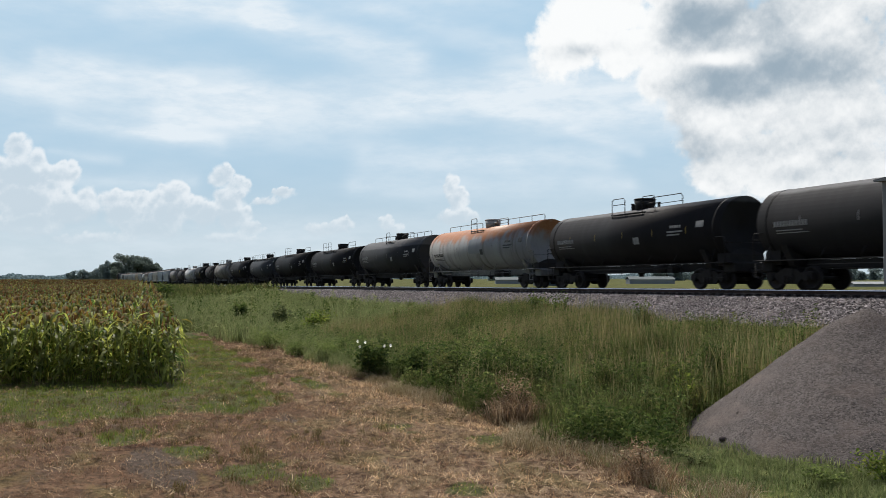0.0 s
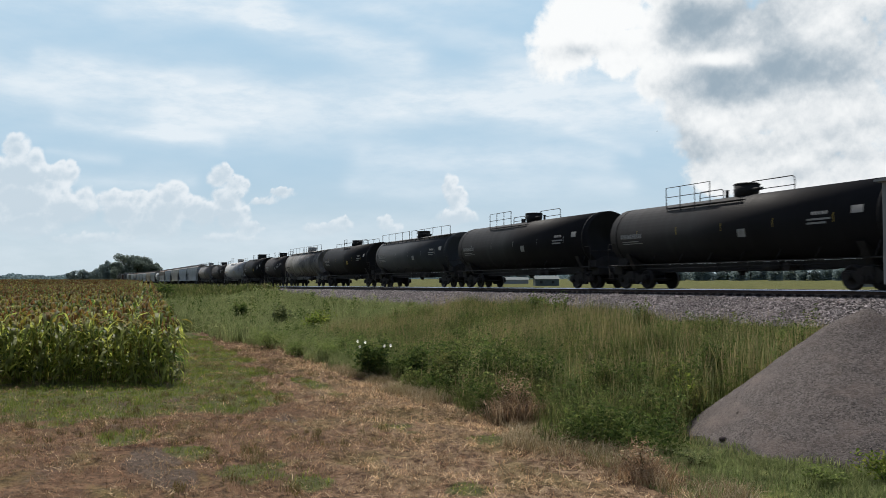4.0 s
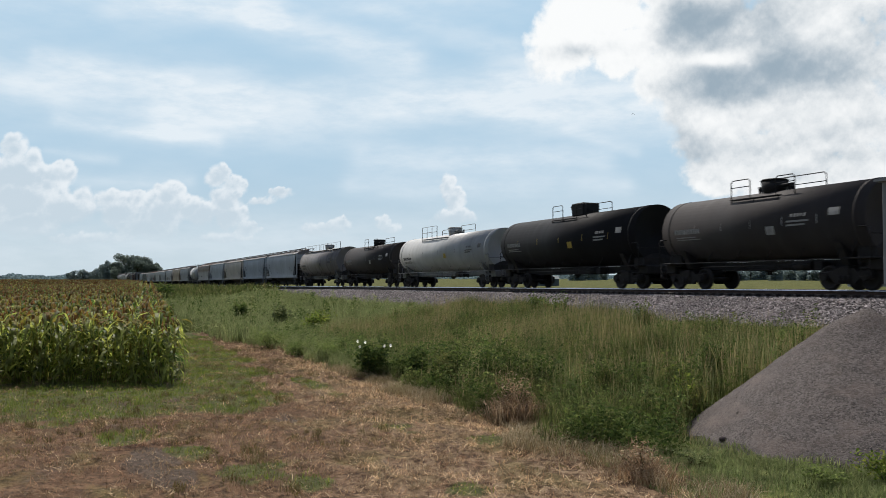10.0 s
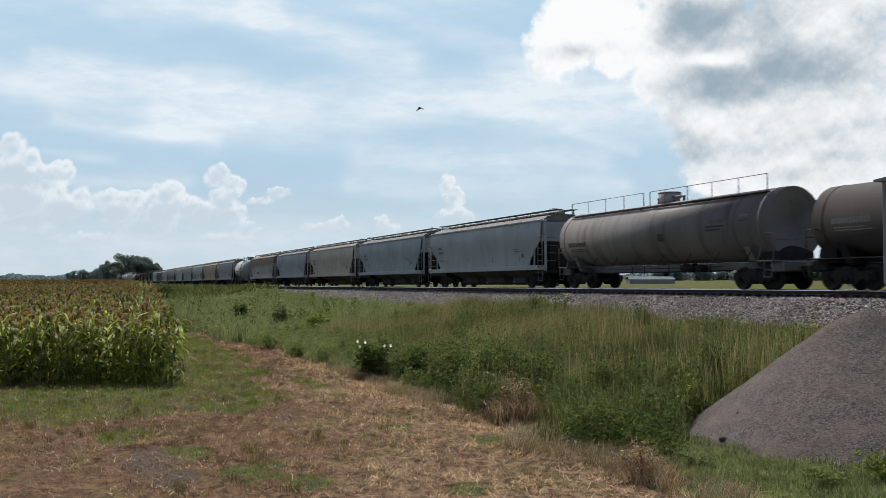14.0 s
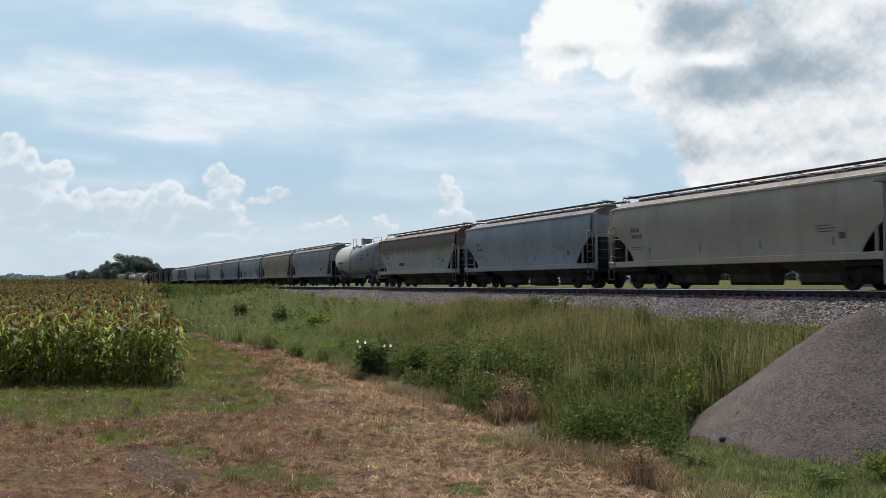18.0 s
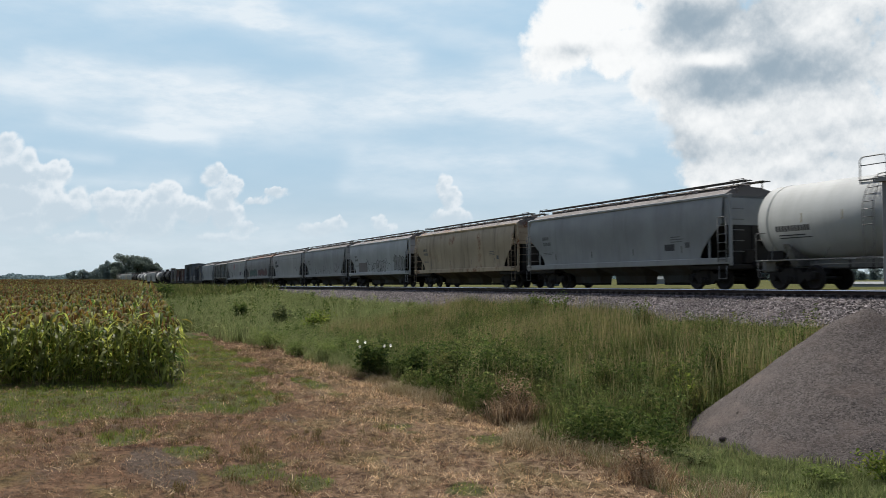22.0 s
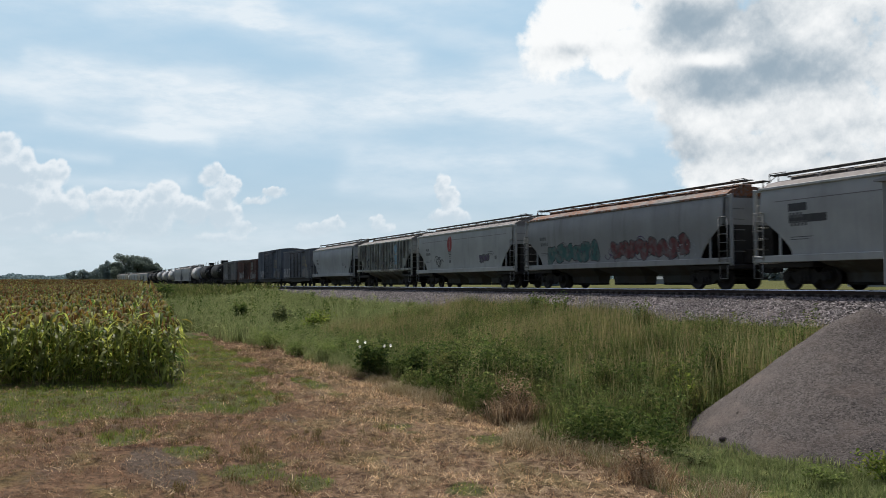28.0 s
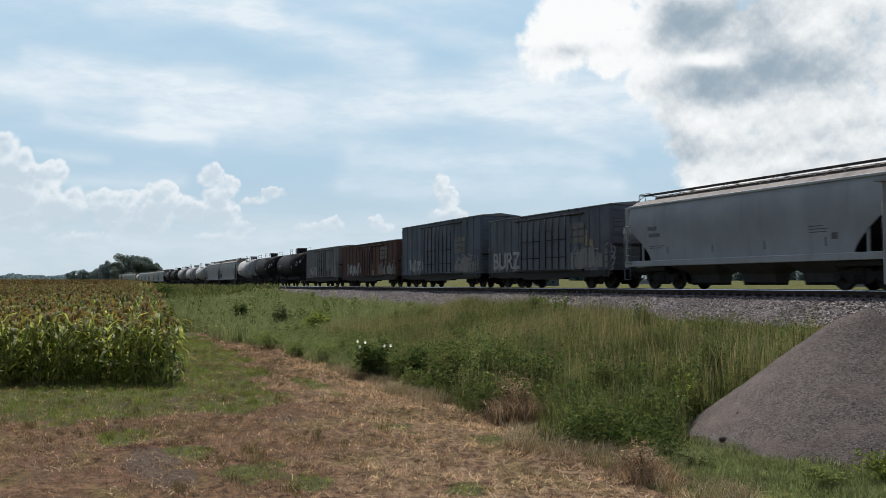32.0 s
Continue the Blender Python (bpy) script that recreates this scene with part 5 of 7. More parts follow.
def grass(name, label, k, area, height, width, lean, material, power=1.0, seed=0, rule=None, dense=None, ramp=False, heap_too=False):
    x, y, g = strew(k, *area, power, seed)
    keep = heap_clear(x, y) | heap_too
    if rule is not None:
        keep &= rule(x, y)
    x, y = x[keep], y[keep]
    n = vnoise(x / 1.7, y / 1.7, seed + 40) * 0.6 + vnoise(x / 0.5, y / 0.5, seed + 41) * 0.4
    if dense is not None:
        ok = g.random(len(x)) < smooth(n, dense[0], dense[1])
        x, y, n = x[ok], y[ok], n[ok]
    h = (height[0] + (height[1] - height[0]) * n) * g.uniform(0.65, 1.2, len(x))
    if ramp:
        # a steep front along the mown strip, lower growth under the ballast beside the heap
        steep = smooth(x, -31, -27)
        low = 0.25 + 0.25 * steep
        h *= (low + (1 - low) * np.clip((y - edge_y(x)) / (2.6 - 1.5 * steep), 0, 1)) * (0.15 + 0.85 * smooth(-x, 13.6, 16.4))
        h *= 1 - 0.3 * smooth(y, 17.2, 20.2) * smooth(x, -33, -23)
        h *= 1 + 0.4 * smooth(y, 12, 14.5) * (1 - smooth(y, 17, 18.6)) * smooth(x, -33, -25)
    v, f = blades(np.stack([x, y, np.maximum(ground_z(x, y), heap_z(x, y) if heap_too else -9.0) - 0.03], -1), h, g.uniform(*width, len(x)), g.uniform(*lean, len(x)), seed=seed)
    return tagged(new(name, soup(name, v, f, material)), label, "grass", kind="stuff")


def edge_y(x):
    return 9.4 + 1.1 * (vnoise(x / 2.2, x * 0 + 3, 77) - 0.5) + 0.7 * (vnoise(x / 0.7, x * 0 + 9, 78) - 0.5)


grass("bank_weeds", "tall green weeds covering the railway bank", 190000, (-46, -9, 8.6, 23.6), (0.3, 1.5), (0.007, 0.022), (0.1, 0.75), WEED, 0.8, 101, lambda x, y: (y > edge_y(x)) & (y < 20.8 + 1.2 * vnoise(x / 3, y * 0, 5) - 0.03 * np.minimum(0, x + 30)), (0.15, 0.45), True)
grass("bank_seed_grass", "dry seeding grass among the bank weeds", 34000, (-46, -9, 9.6, 23.8), (0.8, 1.65), (0.006, 0.016), (0.02, 0.28), DRYGRASS, 0.8, 102, lambda x, y: (y > edge_y(x) + 0.6) & (y < 21.0), (0.35, 0.7), True)
grass("bank_weeds_beyond", "tall green weeds farther along the bank", 46000, (-110, -46, 7.5, 23.5), (0.5, 1.3), (0.03, 0.07), (0.1, 0.5), PALEWEED, 1.0, 103, lambda x, y: (y > 5.5 + (x + 46) * -0.03) & (y < 20.5 - np.minimum(0, x + 70) * 0.08), (0.1, 0.4))
grass("verge_weeds_beyond", "rough weeds between the corn and the railway bank", 30000, (-110, -46, 2, 9), (0.3, 0.9), (0.03, 0.07), (0.1, 0.5), WEED, 1.0, 104, lambda x, y: (y > 3.4 + (-29.2 - x) * 0.079) & ((x < -55) | (y > 8)), (0.1, 0.5))
grass("far_weeds", "weeds along the far stretch of the bank", 40000, (-420, -110, 8, 25), (1.0, 2.0), (0.10, 0.22), (0.1, 0.4), WEED, 1.3, 105, lambda x, y: y > 3.4 + (-29.2 - x) * 0.079)
grass("field_beyond_track", "low green crop beyond the track", 14000, (-160, -14, 30.5, 75), (0.15, 0.5), (0.05, 0.12), (0.1, 0.6), FORB, 1.3, 106)
turf = lambda x, y: zones(x, y)[0] > 0.25 + 0.5 * vnoise(x / 0.23, y / 0.23, 56)
grass("verge_turf", "short green grass beside the corn", 110000, (-52, -12, -7, 8.5), (0.04, 0.24), (0.008, 0.018), (0.2, 0.9), TURF, 0.8, 107, turf)
grass("path_grass", "sparse yellow-green tufts on the mown strip", 150000, (-50, -9.5, -6, 10.5), (0.03, 0.17), (0.006, 0.012), (0.2, 1.2), islands("yellow-green tufts", [(0.10, 0.09, 0.03), (0.16, 0.135, 0.05), (0.22, 0.16, 0.08), (0.07, 0.07, 0.024), (0.12, 0.075, 0.035)], 0.8, 0.25), 0.8, 108, lambda x, y: y < edge_y(x) + 0.8, (0.44, 0.68))
grass("edge_straw", "bleached grass at the foot of the bank", 60000, (-40, -9.5, 8.0, 11.5), (0.15, 0.6), (0.006, 0.014), (0.5, 1.5), islands("bleached grass", [(0.34, 0.27, 0.17), (0.45, 0.38, 0.26), (0.24, 0.17, 0.10), (0.14, 0.13, 0.05)], 0.9, 0.2), 0.9, 109, lambda x, y: np.abs(y - edge_y(x) + 0.1) < 0.65, (0.32, 0.6))
grass("corner_weeds", "fresh green weeds at the foot of the gravel heap", 42000, (-14.5, -8.0, 8.2, 13.4), (0.06, 0.24), (0.008, 0.02), (0.1, 0.6), PALEWEED, 1.0, 110, lambda x, y: (y > 8.8 + (x + 12) * -0.1) & (heap_z(x, y) < 0.2 * vnoise(x / 0.5, y / 0.5, 57)), (0.1, 0.4), heap_too=True)
grass("pale_bank_weeds", "pale grey-green feathery weeds on the bank", 46000, (-47, -26, 7.6, 13.5), (0.45, 1.15), (0.007, 0.016), (0.2, 0.9), PALEWEED, 0.9, 111, lambda x, y: y > edge_y(x) - 0.3 - 0.06 * (-28 - x), (0.25, 0.55))
grass("standing_stalks", "tall upright pale stalks on the bank beside the heap", 9000, (-27, -15.5, 11.0, 18.5), (0.9, 1.5), (0.006, 0.014), (0.0, 0.12), PALEWEED, 1.0, 112, lambda x, y: y > edge_y(x) + 1.2, (0.45, 0.75))

# cut straw lying in tangled wisps on the mown strip
def straw(name, label, k, per, material, seed, where):
    x, y, g = strew(k, -50, -9.5, -7, 10.6, 0.72, seed)
    green, earth, pale = zones(x, y)
    lie = vnoise(x / 0.8, y / 0.8, 66) * 0.5 + vnoise(x / 0.3, y / 0.3, 67) * 0.5
    keep = (g.random(k) < where(green, earth, pale) * (0.25 + 0.75 * smooth(lie, 0.3, 0.6))) & (y < edge_y(x) + 0.3)
    x, y, lie = x[keep], y[keep], lie[keep]
    way = g.uniform(0, 6.28, len(x))
    big = 0.05 + 0.11 * g.random(len(x)) ** 1.5
    x, y, way, big, lie = (np.repeat(q, per) for q in (x, y, way, big, lie))
    n = len(x)
    x, y = x + g.normal(0, 1, n) * big, y + g.normal(0, 1, n) * big
    a, tilt, ln = way + g.normal(0, 0.7, n), g.normal(0.25, 0.35, n), 0.04 + 0.17 * g.random(n) ** 2
    u = np.stack([np.cos(a) * np.cos(tilt), np.sin(a) * np.cos(tilt), np.sin(tilt)], -1) * ln[:, None]
    s = np.stack([-np.sin(a), np.cos(a), np.zeros(n)], -1) * g.uniform(0.002, 0.006, n)[:, None]
    p = np.stack([x, y, ground_z(x, y) + g.random(n) ** 1.5 * (0.02 + 1.6 * big * np.maximum(0, lie - 0.2))], -1)
    v = np.stack([p - s, p + s, p + u + s * 0.4, p + u - s * 0.4], 1).reshape(-1, 3)
    f = (np.array([(0, 1, 2, 3)])[None] + 4 * np.arange(n)[:, None, None]).reshape(-1, 4)
    tagged(new(name, soup(name, v, f, material)), label, "straw", kind="stuff")


straw("mown_straw", "pale tan cut straw tangled on the mown strip", 48000, 20, STRAW, 120, lambda g, e, p: (1 - 0.9 * g) * (1 - 0.75 * e) * (0.2 + 0.8 * p))
straw("rotting_straw", "reddish brown rotting straw on the mown strip", 16000, 18, REDSTRAW, 121, lambda g, e, p: (1 - 0.85 * g) * (1 - 0.7 * e) * (1 - 0.6 * p))


# small raked heaps of straw, with dark hollows beside them
def straw_heaps(name, label, k, per, material, seed, where):
    x, y, g = strew(k, -44, -9.5, -7, 10.4, 0.72, seed)
    green, earth, pale = zones(x, y)
    ok = (g.random(k) < where(green, earth, pale)) & (y < edge_y(x))
    x, y = x[ok], y[ok]
    wide = 0.12 + 0.3 * g.random(len(x)) ** 1.6
    x, y, wide = np.repeat(x, per), np.repeat(y, per), np.repeat(wide, per)
    n = len(x)
    a, r = g.uniform(0, 6.28, n), np.sqrt(g.random(n))
    z = wide * 0.55 * (1 - r * r) * g.uniform(0.2, 1.0, n)
    x, y = x + 1.5 * wide * r * np.sin(a), y + wide * r * np.cos(a)
    b, tilt, ln = g.uniform(0, 6.28, n), g.normal(0.1, 0.4, n), 0.06 + 0.2 * g.random(n) ** 1.5
    u = np.stack([np.cos(b) * np.cos(tilt), np.sin(b) * np.cos(tilt), np.sin(tilt)], -1) * ln[:, None]
    s = np.stack([-np.sin(b), np.cos(b), np.zeros(n)], -1) * g.uniform(0.002, 0.0055, n)[:, None]
    p = np.stack([x, y, ground_z(x, y) + z], -1) - u / 2
    v = np.stack([p - s, p + s, p + u + s * 0.4, p + u - s * 0.4], 1).reshape(-1, 3)
    f = (np.array([(0, 1, 2, 3)])[None] + 4 * np.arange(n)[:, None, None]).reshape(-1, 4)
    tagged(new(name, soup(name, v, f, material)), label, "straw", kind="stuff")


straw_heaps("straw_heaps", "small heaps of raked pale straw", 900, 70, STRAW, 123, lambda g, e, p: (1 - 0.9 * g) * p * 0.8)
straw_heaps("rotting_heaps", "small dark heaps of rotting straw", 700, 60, REDSTRAW, 124, lambda g, e, p: (1 - 0.7 * g) * (0.8 - 0.4 * p))


# tufts and broad-leaved weeds, in clumps
def tufts(name, label, k, area, rule, per, h, wd, material, seed):
    x, y, g = strew(k, *area, 0.8, seed)
    ok = rule(x, y) & heap_clear(x, y)
    x, y = x[ok], y[ok]
    size = g.uniform(0.5, 1.3, len(x))
    x, y, size = np.repeat(x, per), np.repeat(y, per), np.repeat(size, per)
    x, y = x + g.normal(0, 0.07, len(x)) * size, y + g.normal(0, 0.07, len(x)) * size
    v, f = blades(np.stack([x, y, ground_z(x, y) - 0.02], -1), g.uniform(*h, len(x)) * size, g.uniform(*wd, len(x)), g.uniform(0.2, 1.1, len(x)), seed=seed)
    tagged(new(name, soup(name, v, f, material)), label, "grass", kind="stuff")


mown = lambda x, y: (y < edge_y(x) + 0.2) & (vnoise(x / 2.6, y / 2.6, 58) > 0.5)
tufts("green_tufts", "yellow-green grass tufts on the mown strip", 650, (-45, -9.5, -6, 10), mown, 40, (0.08, 0.3), (0.005, 0.012), bpy.data.materials["yellow-green tufts"], 130)
tufts("dead_tufts", "brown dead grass tufts on the mown strip", 2600, (-45, -9.5, -6, 10), lambda x, y: (y < edge_y(x) + 0.3) & (zones(x, y)[0] < 0.5), 26, (0.04, 0.15), (0.004, 0.010), DEAD, 131)
tufts("green_path_tufts", "fresh green grass tufts on the mown strip", 300, (-45, -12, -6, 9), lambda x, y: zones(x, y)[0] > 0.5, 50, (0.08, 0.26), (0.005, 0.012), TURF, 132)


def forbs(name, label, k, area, rule, per, h, leaf, material, seed):
    x, y, g = strew(k, *area, 0.85, seed)
    ok = rule(x, y) & heap_clear(x, y)
    x, y = x[ok], y[ok]
    n = vnoise(x / 2.2, y / 2.2, seed + 3)
    hh = (h[0] + (h[1] - h[0]) * n) * g.uniform(0.6, 1.25, len(x))
    px, py, ph = np.repeat(x, per), np.repeat(y, per), np.repeat(hh, per)
    z = g.random(len(px)) ** 0.7
    r = 0.17 * (1.15 - z) + 0.03
    c = np.stack([px + g.normal(0, 1, len(px)) * r, py + g.normal(0, 1, len(px)) * r, ground_z(px, py) + z * ph], -1)
    v, f = leaves(c, g.uniform(leaf * 0.6, leaf * 1.4, len(px)), seed, 0.5, 2.4)
    tagged(new(name, soup(name, v, f, material)), label, "weeds", kind="stuff")


onbank = lambda x, y: (y > edge_y(x) + 0.15) & (y < 20.6) & (x < -14.2)
forbs("bank_forbs", "broad-leaved weeds among the bank grass", 1500, (-46, -9, 8.8, 21), onbank, 40, (0.5, 1.35), 0.038, FORB, 140)
forbs("bank_pale_forbs", "pale green leafy weeds on the bank", 1500, (-46, -9, 8.8, 21), onbank, 40, (0.4, 1.2), 0.036, FRESH, 141)
forbs("bank_foot_forbs", "dark leafy weeds crowding the foot of the bank", 900, (-29.5, -13, 9.2, 11.6), lambda x, y: (y > edge_y(x) + 0.15) & (y < edge_y(x) + 1.5) & (vnoise(x / 1.4, x * 0, 88) > 0.3), 46, (0.45, 1.0), 0.04, FORB, 144)
forbs("bank_far_forbs", "leafy weeds farther along the bank", 1500, (-120, -46, 6, 23.5), lambda x, y: (y > 4.5 - (x + 46) * 0.06) & (y < 20.0 - np.minimum(0, x + 70) * 0.08), 44, (0.5, 1.4), 0.06, PALEWEED, 142)
forbs("bank_far_dark_forbs", "dark leafy weeds farther along the bank", 300, (-120, -46, 8, 23.5), lambda x, y: (y > 4.5 - (x + 46) * 0.06) & (y < 20.0 - np.minimum(0, x + 70) * 0.08), 40, (0.7, 1.7), 0.07, FORB, 143)


# ---- single bushes and plants on the bank ----
def bush(name, label, at, size, count, leaf, material, seed, stems=9, category="bush"):
    g = np.random.default_rng(seed)
    z = float(ground_z(at[0], at[1]))
    thing = tagged(new(name), label, category)
    thing.matrix_basis = pose(at[0], at[1], z)
    st = Geo()
    heads = []
    for i in range(stems):
        a, r = g.uniform(0, 6.28), g.uniform(0.3, 1.0)
        tip = Vector((math.cos(a) * r * size[0] * 0.8, math.sin(a) * r * size[1] * 0.8, size[2] * g.uniform(0.6, 1.0)))
        mid = tip * 0.5 + Vector((0, 0, size[2] * 0.12))
        st.cyl((tip.x * 0.15, tip.y * 0.15, -0.05), mid, 0.014, 5, 0.01).cyl(mid, tip, 0.01, 5, 0.004)
        heads += [mid, tip, (mid + tip) / 2]
    part("stems", st, plain("green brown stems", (0.07, 0.075, 0.03), 0.8) if "green brown stems" not in bpy.data.materials else bpy.data.materials["green brown stems"], thing)
    h = np.array([tuple(q) for q in heads])
    c = h[g.integers(0, len(h), count)] + g.normal(0, 1, (count, 3)) * np.array(size) * 0.17
    c[:, 2] = np.abs(c[:, 2])
    v, f = leaves(c, g.uniform(leaf * 0.6, leaf * 1.3, count), seed)
    if material is DEAD:
        c = np.stack([g.normal(0, size[0] * 0.36, count), g.normal(0, size[1] * 0.36, count), np.full(count, -0.03)], -1)
        v, f = blades(c, size[2] * g.uniform(0.2, 0.95, count), g.uniform(0.008, 0.02, count), g.uniform(0.2, 1.5, count), seed=seed)
        part("dry_grass", soup("dry_grass", v, f, DEAD), None, thing)
        count = count * 3 // 5
        up = h[g.integers(0, len(h), count)] * np.array([0.8, 0.8, 0.95]) + g.normal(0, 1, (count, 3)) * np.array(size) * 0.16
        v, f = leaves(np.maximum(up, [-9, -9, 0.05]), g.uniform(0.012, 0.03, count), seed + 1, 0.6, 4.0)
    part("foliage", soup("foliage", v, f, material), None, thing)
    return thing


BUSHES = [
    ("flowering_bush", "dark leafy bush with white flowers on the bank", (-28.3, 9.6), (0.9, 0.8, 1.25), 2200, 0.065, FORB),
    ("weed_bush", "dark leafy weed bush at the foot of the bank", (-26.5, 10.4), (1.0, 0.8, 1.05), 2200, 0.06, FORB),
    ("weed_bush", "tall dark green weed bush on the bank", (-23.2, 10.6), (0.9, 0.8, 1.35), 2200, 0.055, FORB),
    ("weed_bush", "tall dark green weed bush on the bank", (-21.6, 11.2), (0.8, 0.9, 1.3), 2000, 0.055, FORB),
    ("dead_bush", "dry brown dead weed clump at the bank foot", (-18.3, 9.9), (0.8, 0.65, 1.0), 2200, 0.06, DEAD),
    ("weed_bush", "rounded dark bush at the edge of the mown strip", (-15.2, 10.3), (0.5, 0.5, 0.7), 1200, 0.04, FORB),
    ("dead_bush", "low dry brown clump at the edge of the mown strip", (-12.2, 9.1), (0.8, 0.7, 0.55), 1500, 0.05, DEAD),
    ("weed_bush", "leafy green weed at the foot of the gravel", (-16.3, 13.3), (0.4, 0.4, 0.9), 600, 0.05, TURF),
    ("weed_bush", "dense dark weed stand on the bank", (-25.0, 11.0), (1.0, 0.9, 1.2), 1600, 0.06, FORB),
    ("weed_bush", "dense dark weed stand on the bank", (-22.6, 11.6), (0.9, 0.9, 1.45), 1600, 0.055, FORB),
    ("weed_bush", "dense dark weed stand on the bank", (-20.2, 11.6), (0.9, 0.8, 1.25), 1500, 0.055, FORB),
    ("weed_bush", "green weed stand on the bank", (-18.6, 13.0), (1.0, 0.9, 1.2), 1500, 0.05, FORB),
    ("weed_bush", "dark weed stand beside the gravel heap", (-17.4, 14.2), (0.7, 0.8, 1.2), 1300, 0.05, FORB),
    ("weed_bush", "dark weed stand beside the gravel heap", (-18.6, 16.0), (0.7, 0.8, 1.1), 1300, 0.05, FORB),
    ("weed_bush", "pale green shrub growing by the track", (-54, 12.5), (1.1, 1.0, 1.6), 1200, 0.1, PALEWEED),
    ("weed_bush", "green shrub growing by the track", (-48, 13.0), (1.2, 1.0, 1.1), 1200, 0.1, TURF),
    ("weed_bush", "small dark shrub in the grass", (-63, 6.2), (0.7, 0.7, 1.3), 900, 0.12, FORB),
    ("weed_bush", "small dark shrub in the grass", (-62, 11.2), (0.8, 0.7, 1.4), 900, 0.12, FORB),
    ("weed_bush", "pale green rounded weed patch", (-33.5, 9.4), (1.3, 0.9, 0.75), 2600, 0.04, FRESH),
    ("weed_bush", "pale green rounded weed patch", (-36.5, 9.0), (1.3, 1.0, 0.7), 2600, 0.04, FRESH),
    ("weed_bush", "pale green rounded weed patch", (-41.0, 8.8), (1.6, 1.2, 0.8), 2600, 0.045, FRESH),
    ("weed_bush", "dark shrub at the far corner of the corn", (-118, 11.5), (1.8, 1.8, 2.1), 900, 0.22, FORB),
    ("weed_bush", "dark shrub at the far corner of the corn", (-126, 10.0), (1.5, 1.5, 1.8), 900, 0.22, FORB),
    ("weed_bush", "leafy shrub in front of the ballast", (-36, 20.6), (0.9, 0.7, 1.1), 1000, 0.08, FORB),
    ("weed_bush", "leafy shrub in front of the ballast", (-33, 20.0), (0.6, 0.6, 1.3), 800, 0.06, FORB),
    ("weed_bush", "leafy shrub in front of the ballast", (-27.5, 20.4), (0.5, 0.5, 1.0), 600, 0.05, FORB),
    ("weed_bush", "fresh leafy weed growing up the gravel", (-10.6, 11.7), (0.7, 0.6, 0.25), 800, 0.03, FRESH),
    ("weed_bush", "fresh leafy weed growing up the gravel", (-9.8, 12.2), (0.7, 0.6, 0.5), 1300, 0.04, TURF),
    ("weed_bush", "fresh leafy weed at the foot of the gravel", (-12.4, 10.4), (0.5, 0.4, 0.25), 500, 0.03, PALEWEED),
]
for i, (nm, label, at, size, count, leaf, m) in enumerate(BUSHES):
    b = bush(nm, label, at, size, count, leaf, m, 200 + i)
    if nm == "flowering_bush":
        white = islands("white petals", [(0.82, 0.8, 0.74), (0.88, 0.86, 0.8)], 0.6, 0.5, var=0.0)
        for q in ((0.1, -0.5, 1.32), (0.35, -0.3, 1.3), (-0.1, -0.35, 1.12), (0.9, 0.2, 1.2), (1.1, 0.35, 1.22)):
            g = Geo()
            for k in range(5):
                a = k * 1.257
                c, s = math.cos(a), math.sin(a)
                g.add([(0, 0, 0), (0.02 * c - 0.05 * s, -0.05, 0.05 * c + 0.03 * s), (0.1 * c, -0.07, 0.1 * s), (0.03 * c + 0.05 * s, -0.05, -0.05 * c + 0.03 * s)], [(0, 1, 2, 3)])
            part("flower", g, white, b, at=pose(*q, 0, 0, -60) @ Matrix.Scale(0.75, 4))
for i, (x, y, h) in enumerate(((-9.9, 12.4, 1.25), (-10.1, 12.6, 0.9))):
    bush("tall_weed", "single tall thin weed stem in front of the gravel", (x, y), (0.14, 0.14, h), 110, 0.026, FRESH, 300 + i, 3, "weed")
lump = Geo().lathe([(-0.09, 0.02), (-0.06, 0.1), (0.02, 0.12), (0.08, 0.06), (0.1, 0.01)], (0, 0, 0), "z", 9)
rock = part("rock", lump, plain("dark rock", (0.05, 0.035, 0.035), 0.8))
rock.matrix_basis = pose(-13.62, 12.1, float(heap_z(-13.62, 12.1)) + 0.02, 20, 10, 0) @ Matrix.Diagonal((0.75, 0.6, 0.6, 1))
tagged(rock, "small dark rock lying on the gravel", "rock")

# ---- corn ----
ROW = np.array([-math.cos(radians(4.5)), math.sin(radians(4.5))])
OFF = np.array([-math.sin(radians(4.5)), -math.cos(radians(4.5))])
CORNER = np.array([-29.2, 2.9])
fw2, rt2 = np.array([FWD.x, FWD.y]), np.array([RIGHT.x, RIGHT.y])


def corn_sites(d0, d1, step, thin, seed):
    g = np.random.default_rng(seed)
    out = []
    for r in range(0, 130, thin):
        u = np.arange(-40, d1 * 1.1, step) + g.uniform(0, step)
        u = u + g.uniform(-0.3, 0.3, len(u)) * step
        p = CORNER[None] + u[:, None] * ROW[None] + (r * 0.76 + g.normal(0, 0.05, len(u)))[:, None] * OFF[None]
        d, s = p @ fw2, p @ rt2
        front = 27.7 + 0.5 * (vnoise(p[:, 0], p[:, 1], 3) - 0.5)
        keep = (d > np.maximum(d0, front)) & (d < d1) & (s / np.maximum(d, 1) > -0.60)
        out.append(p[keep])
    return np.concatenate(out), g


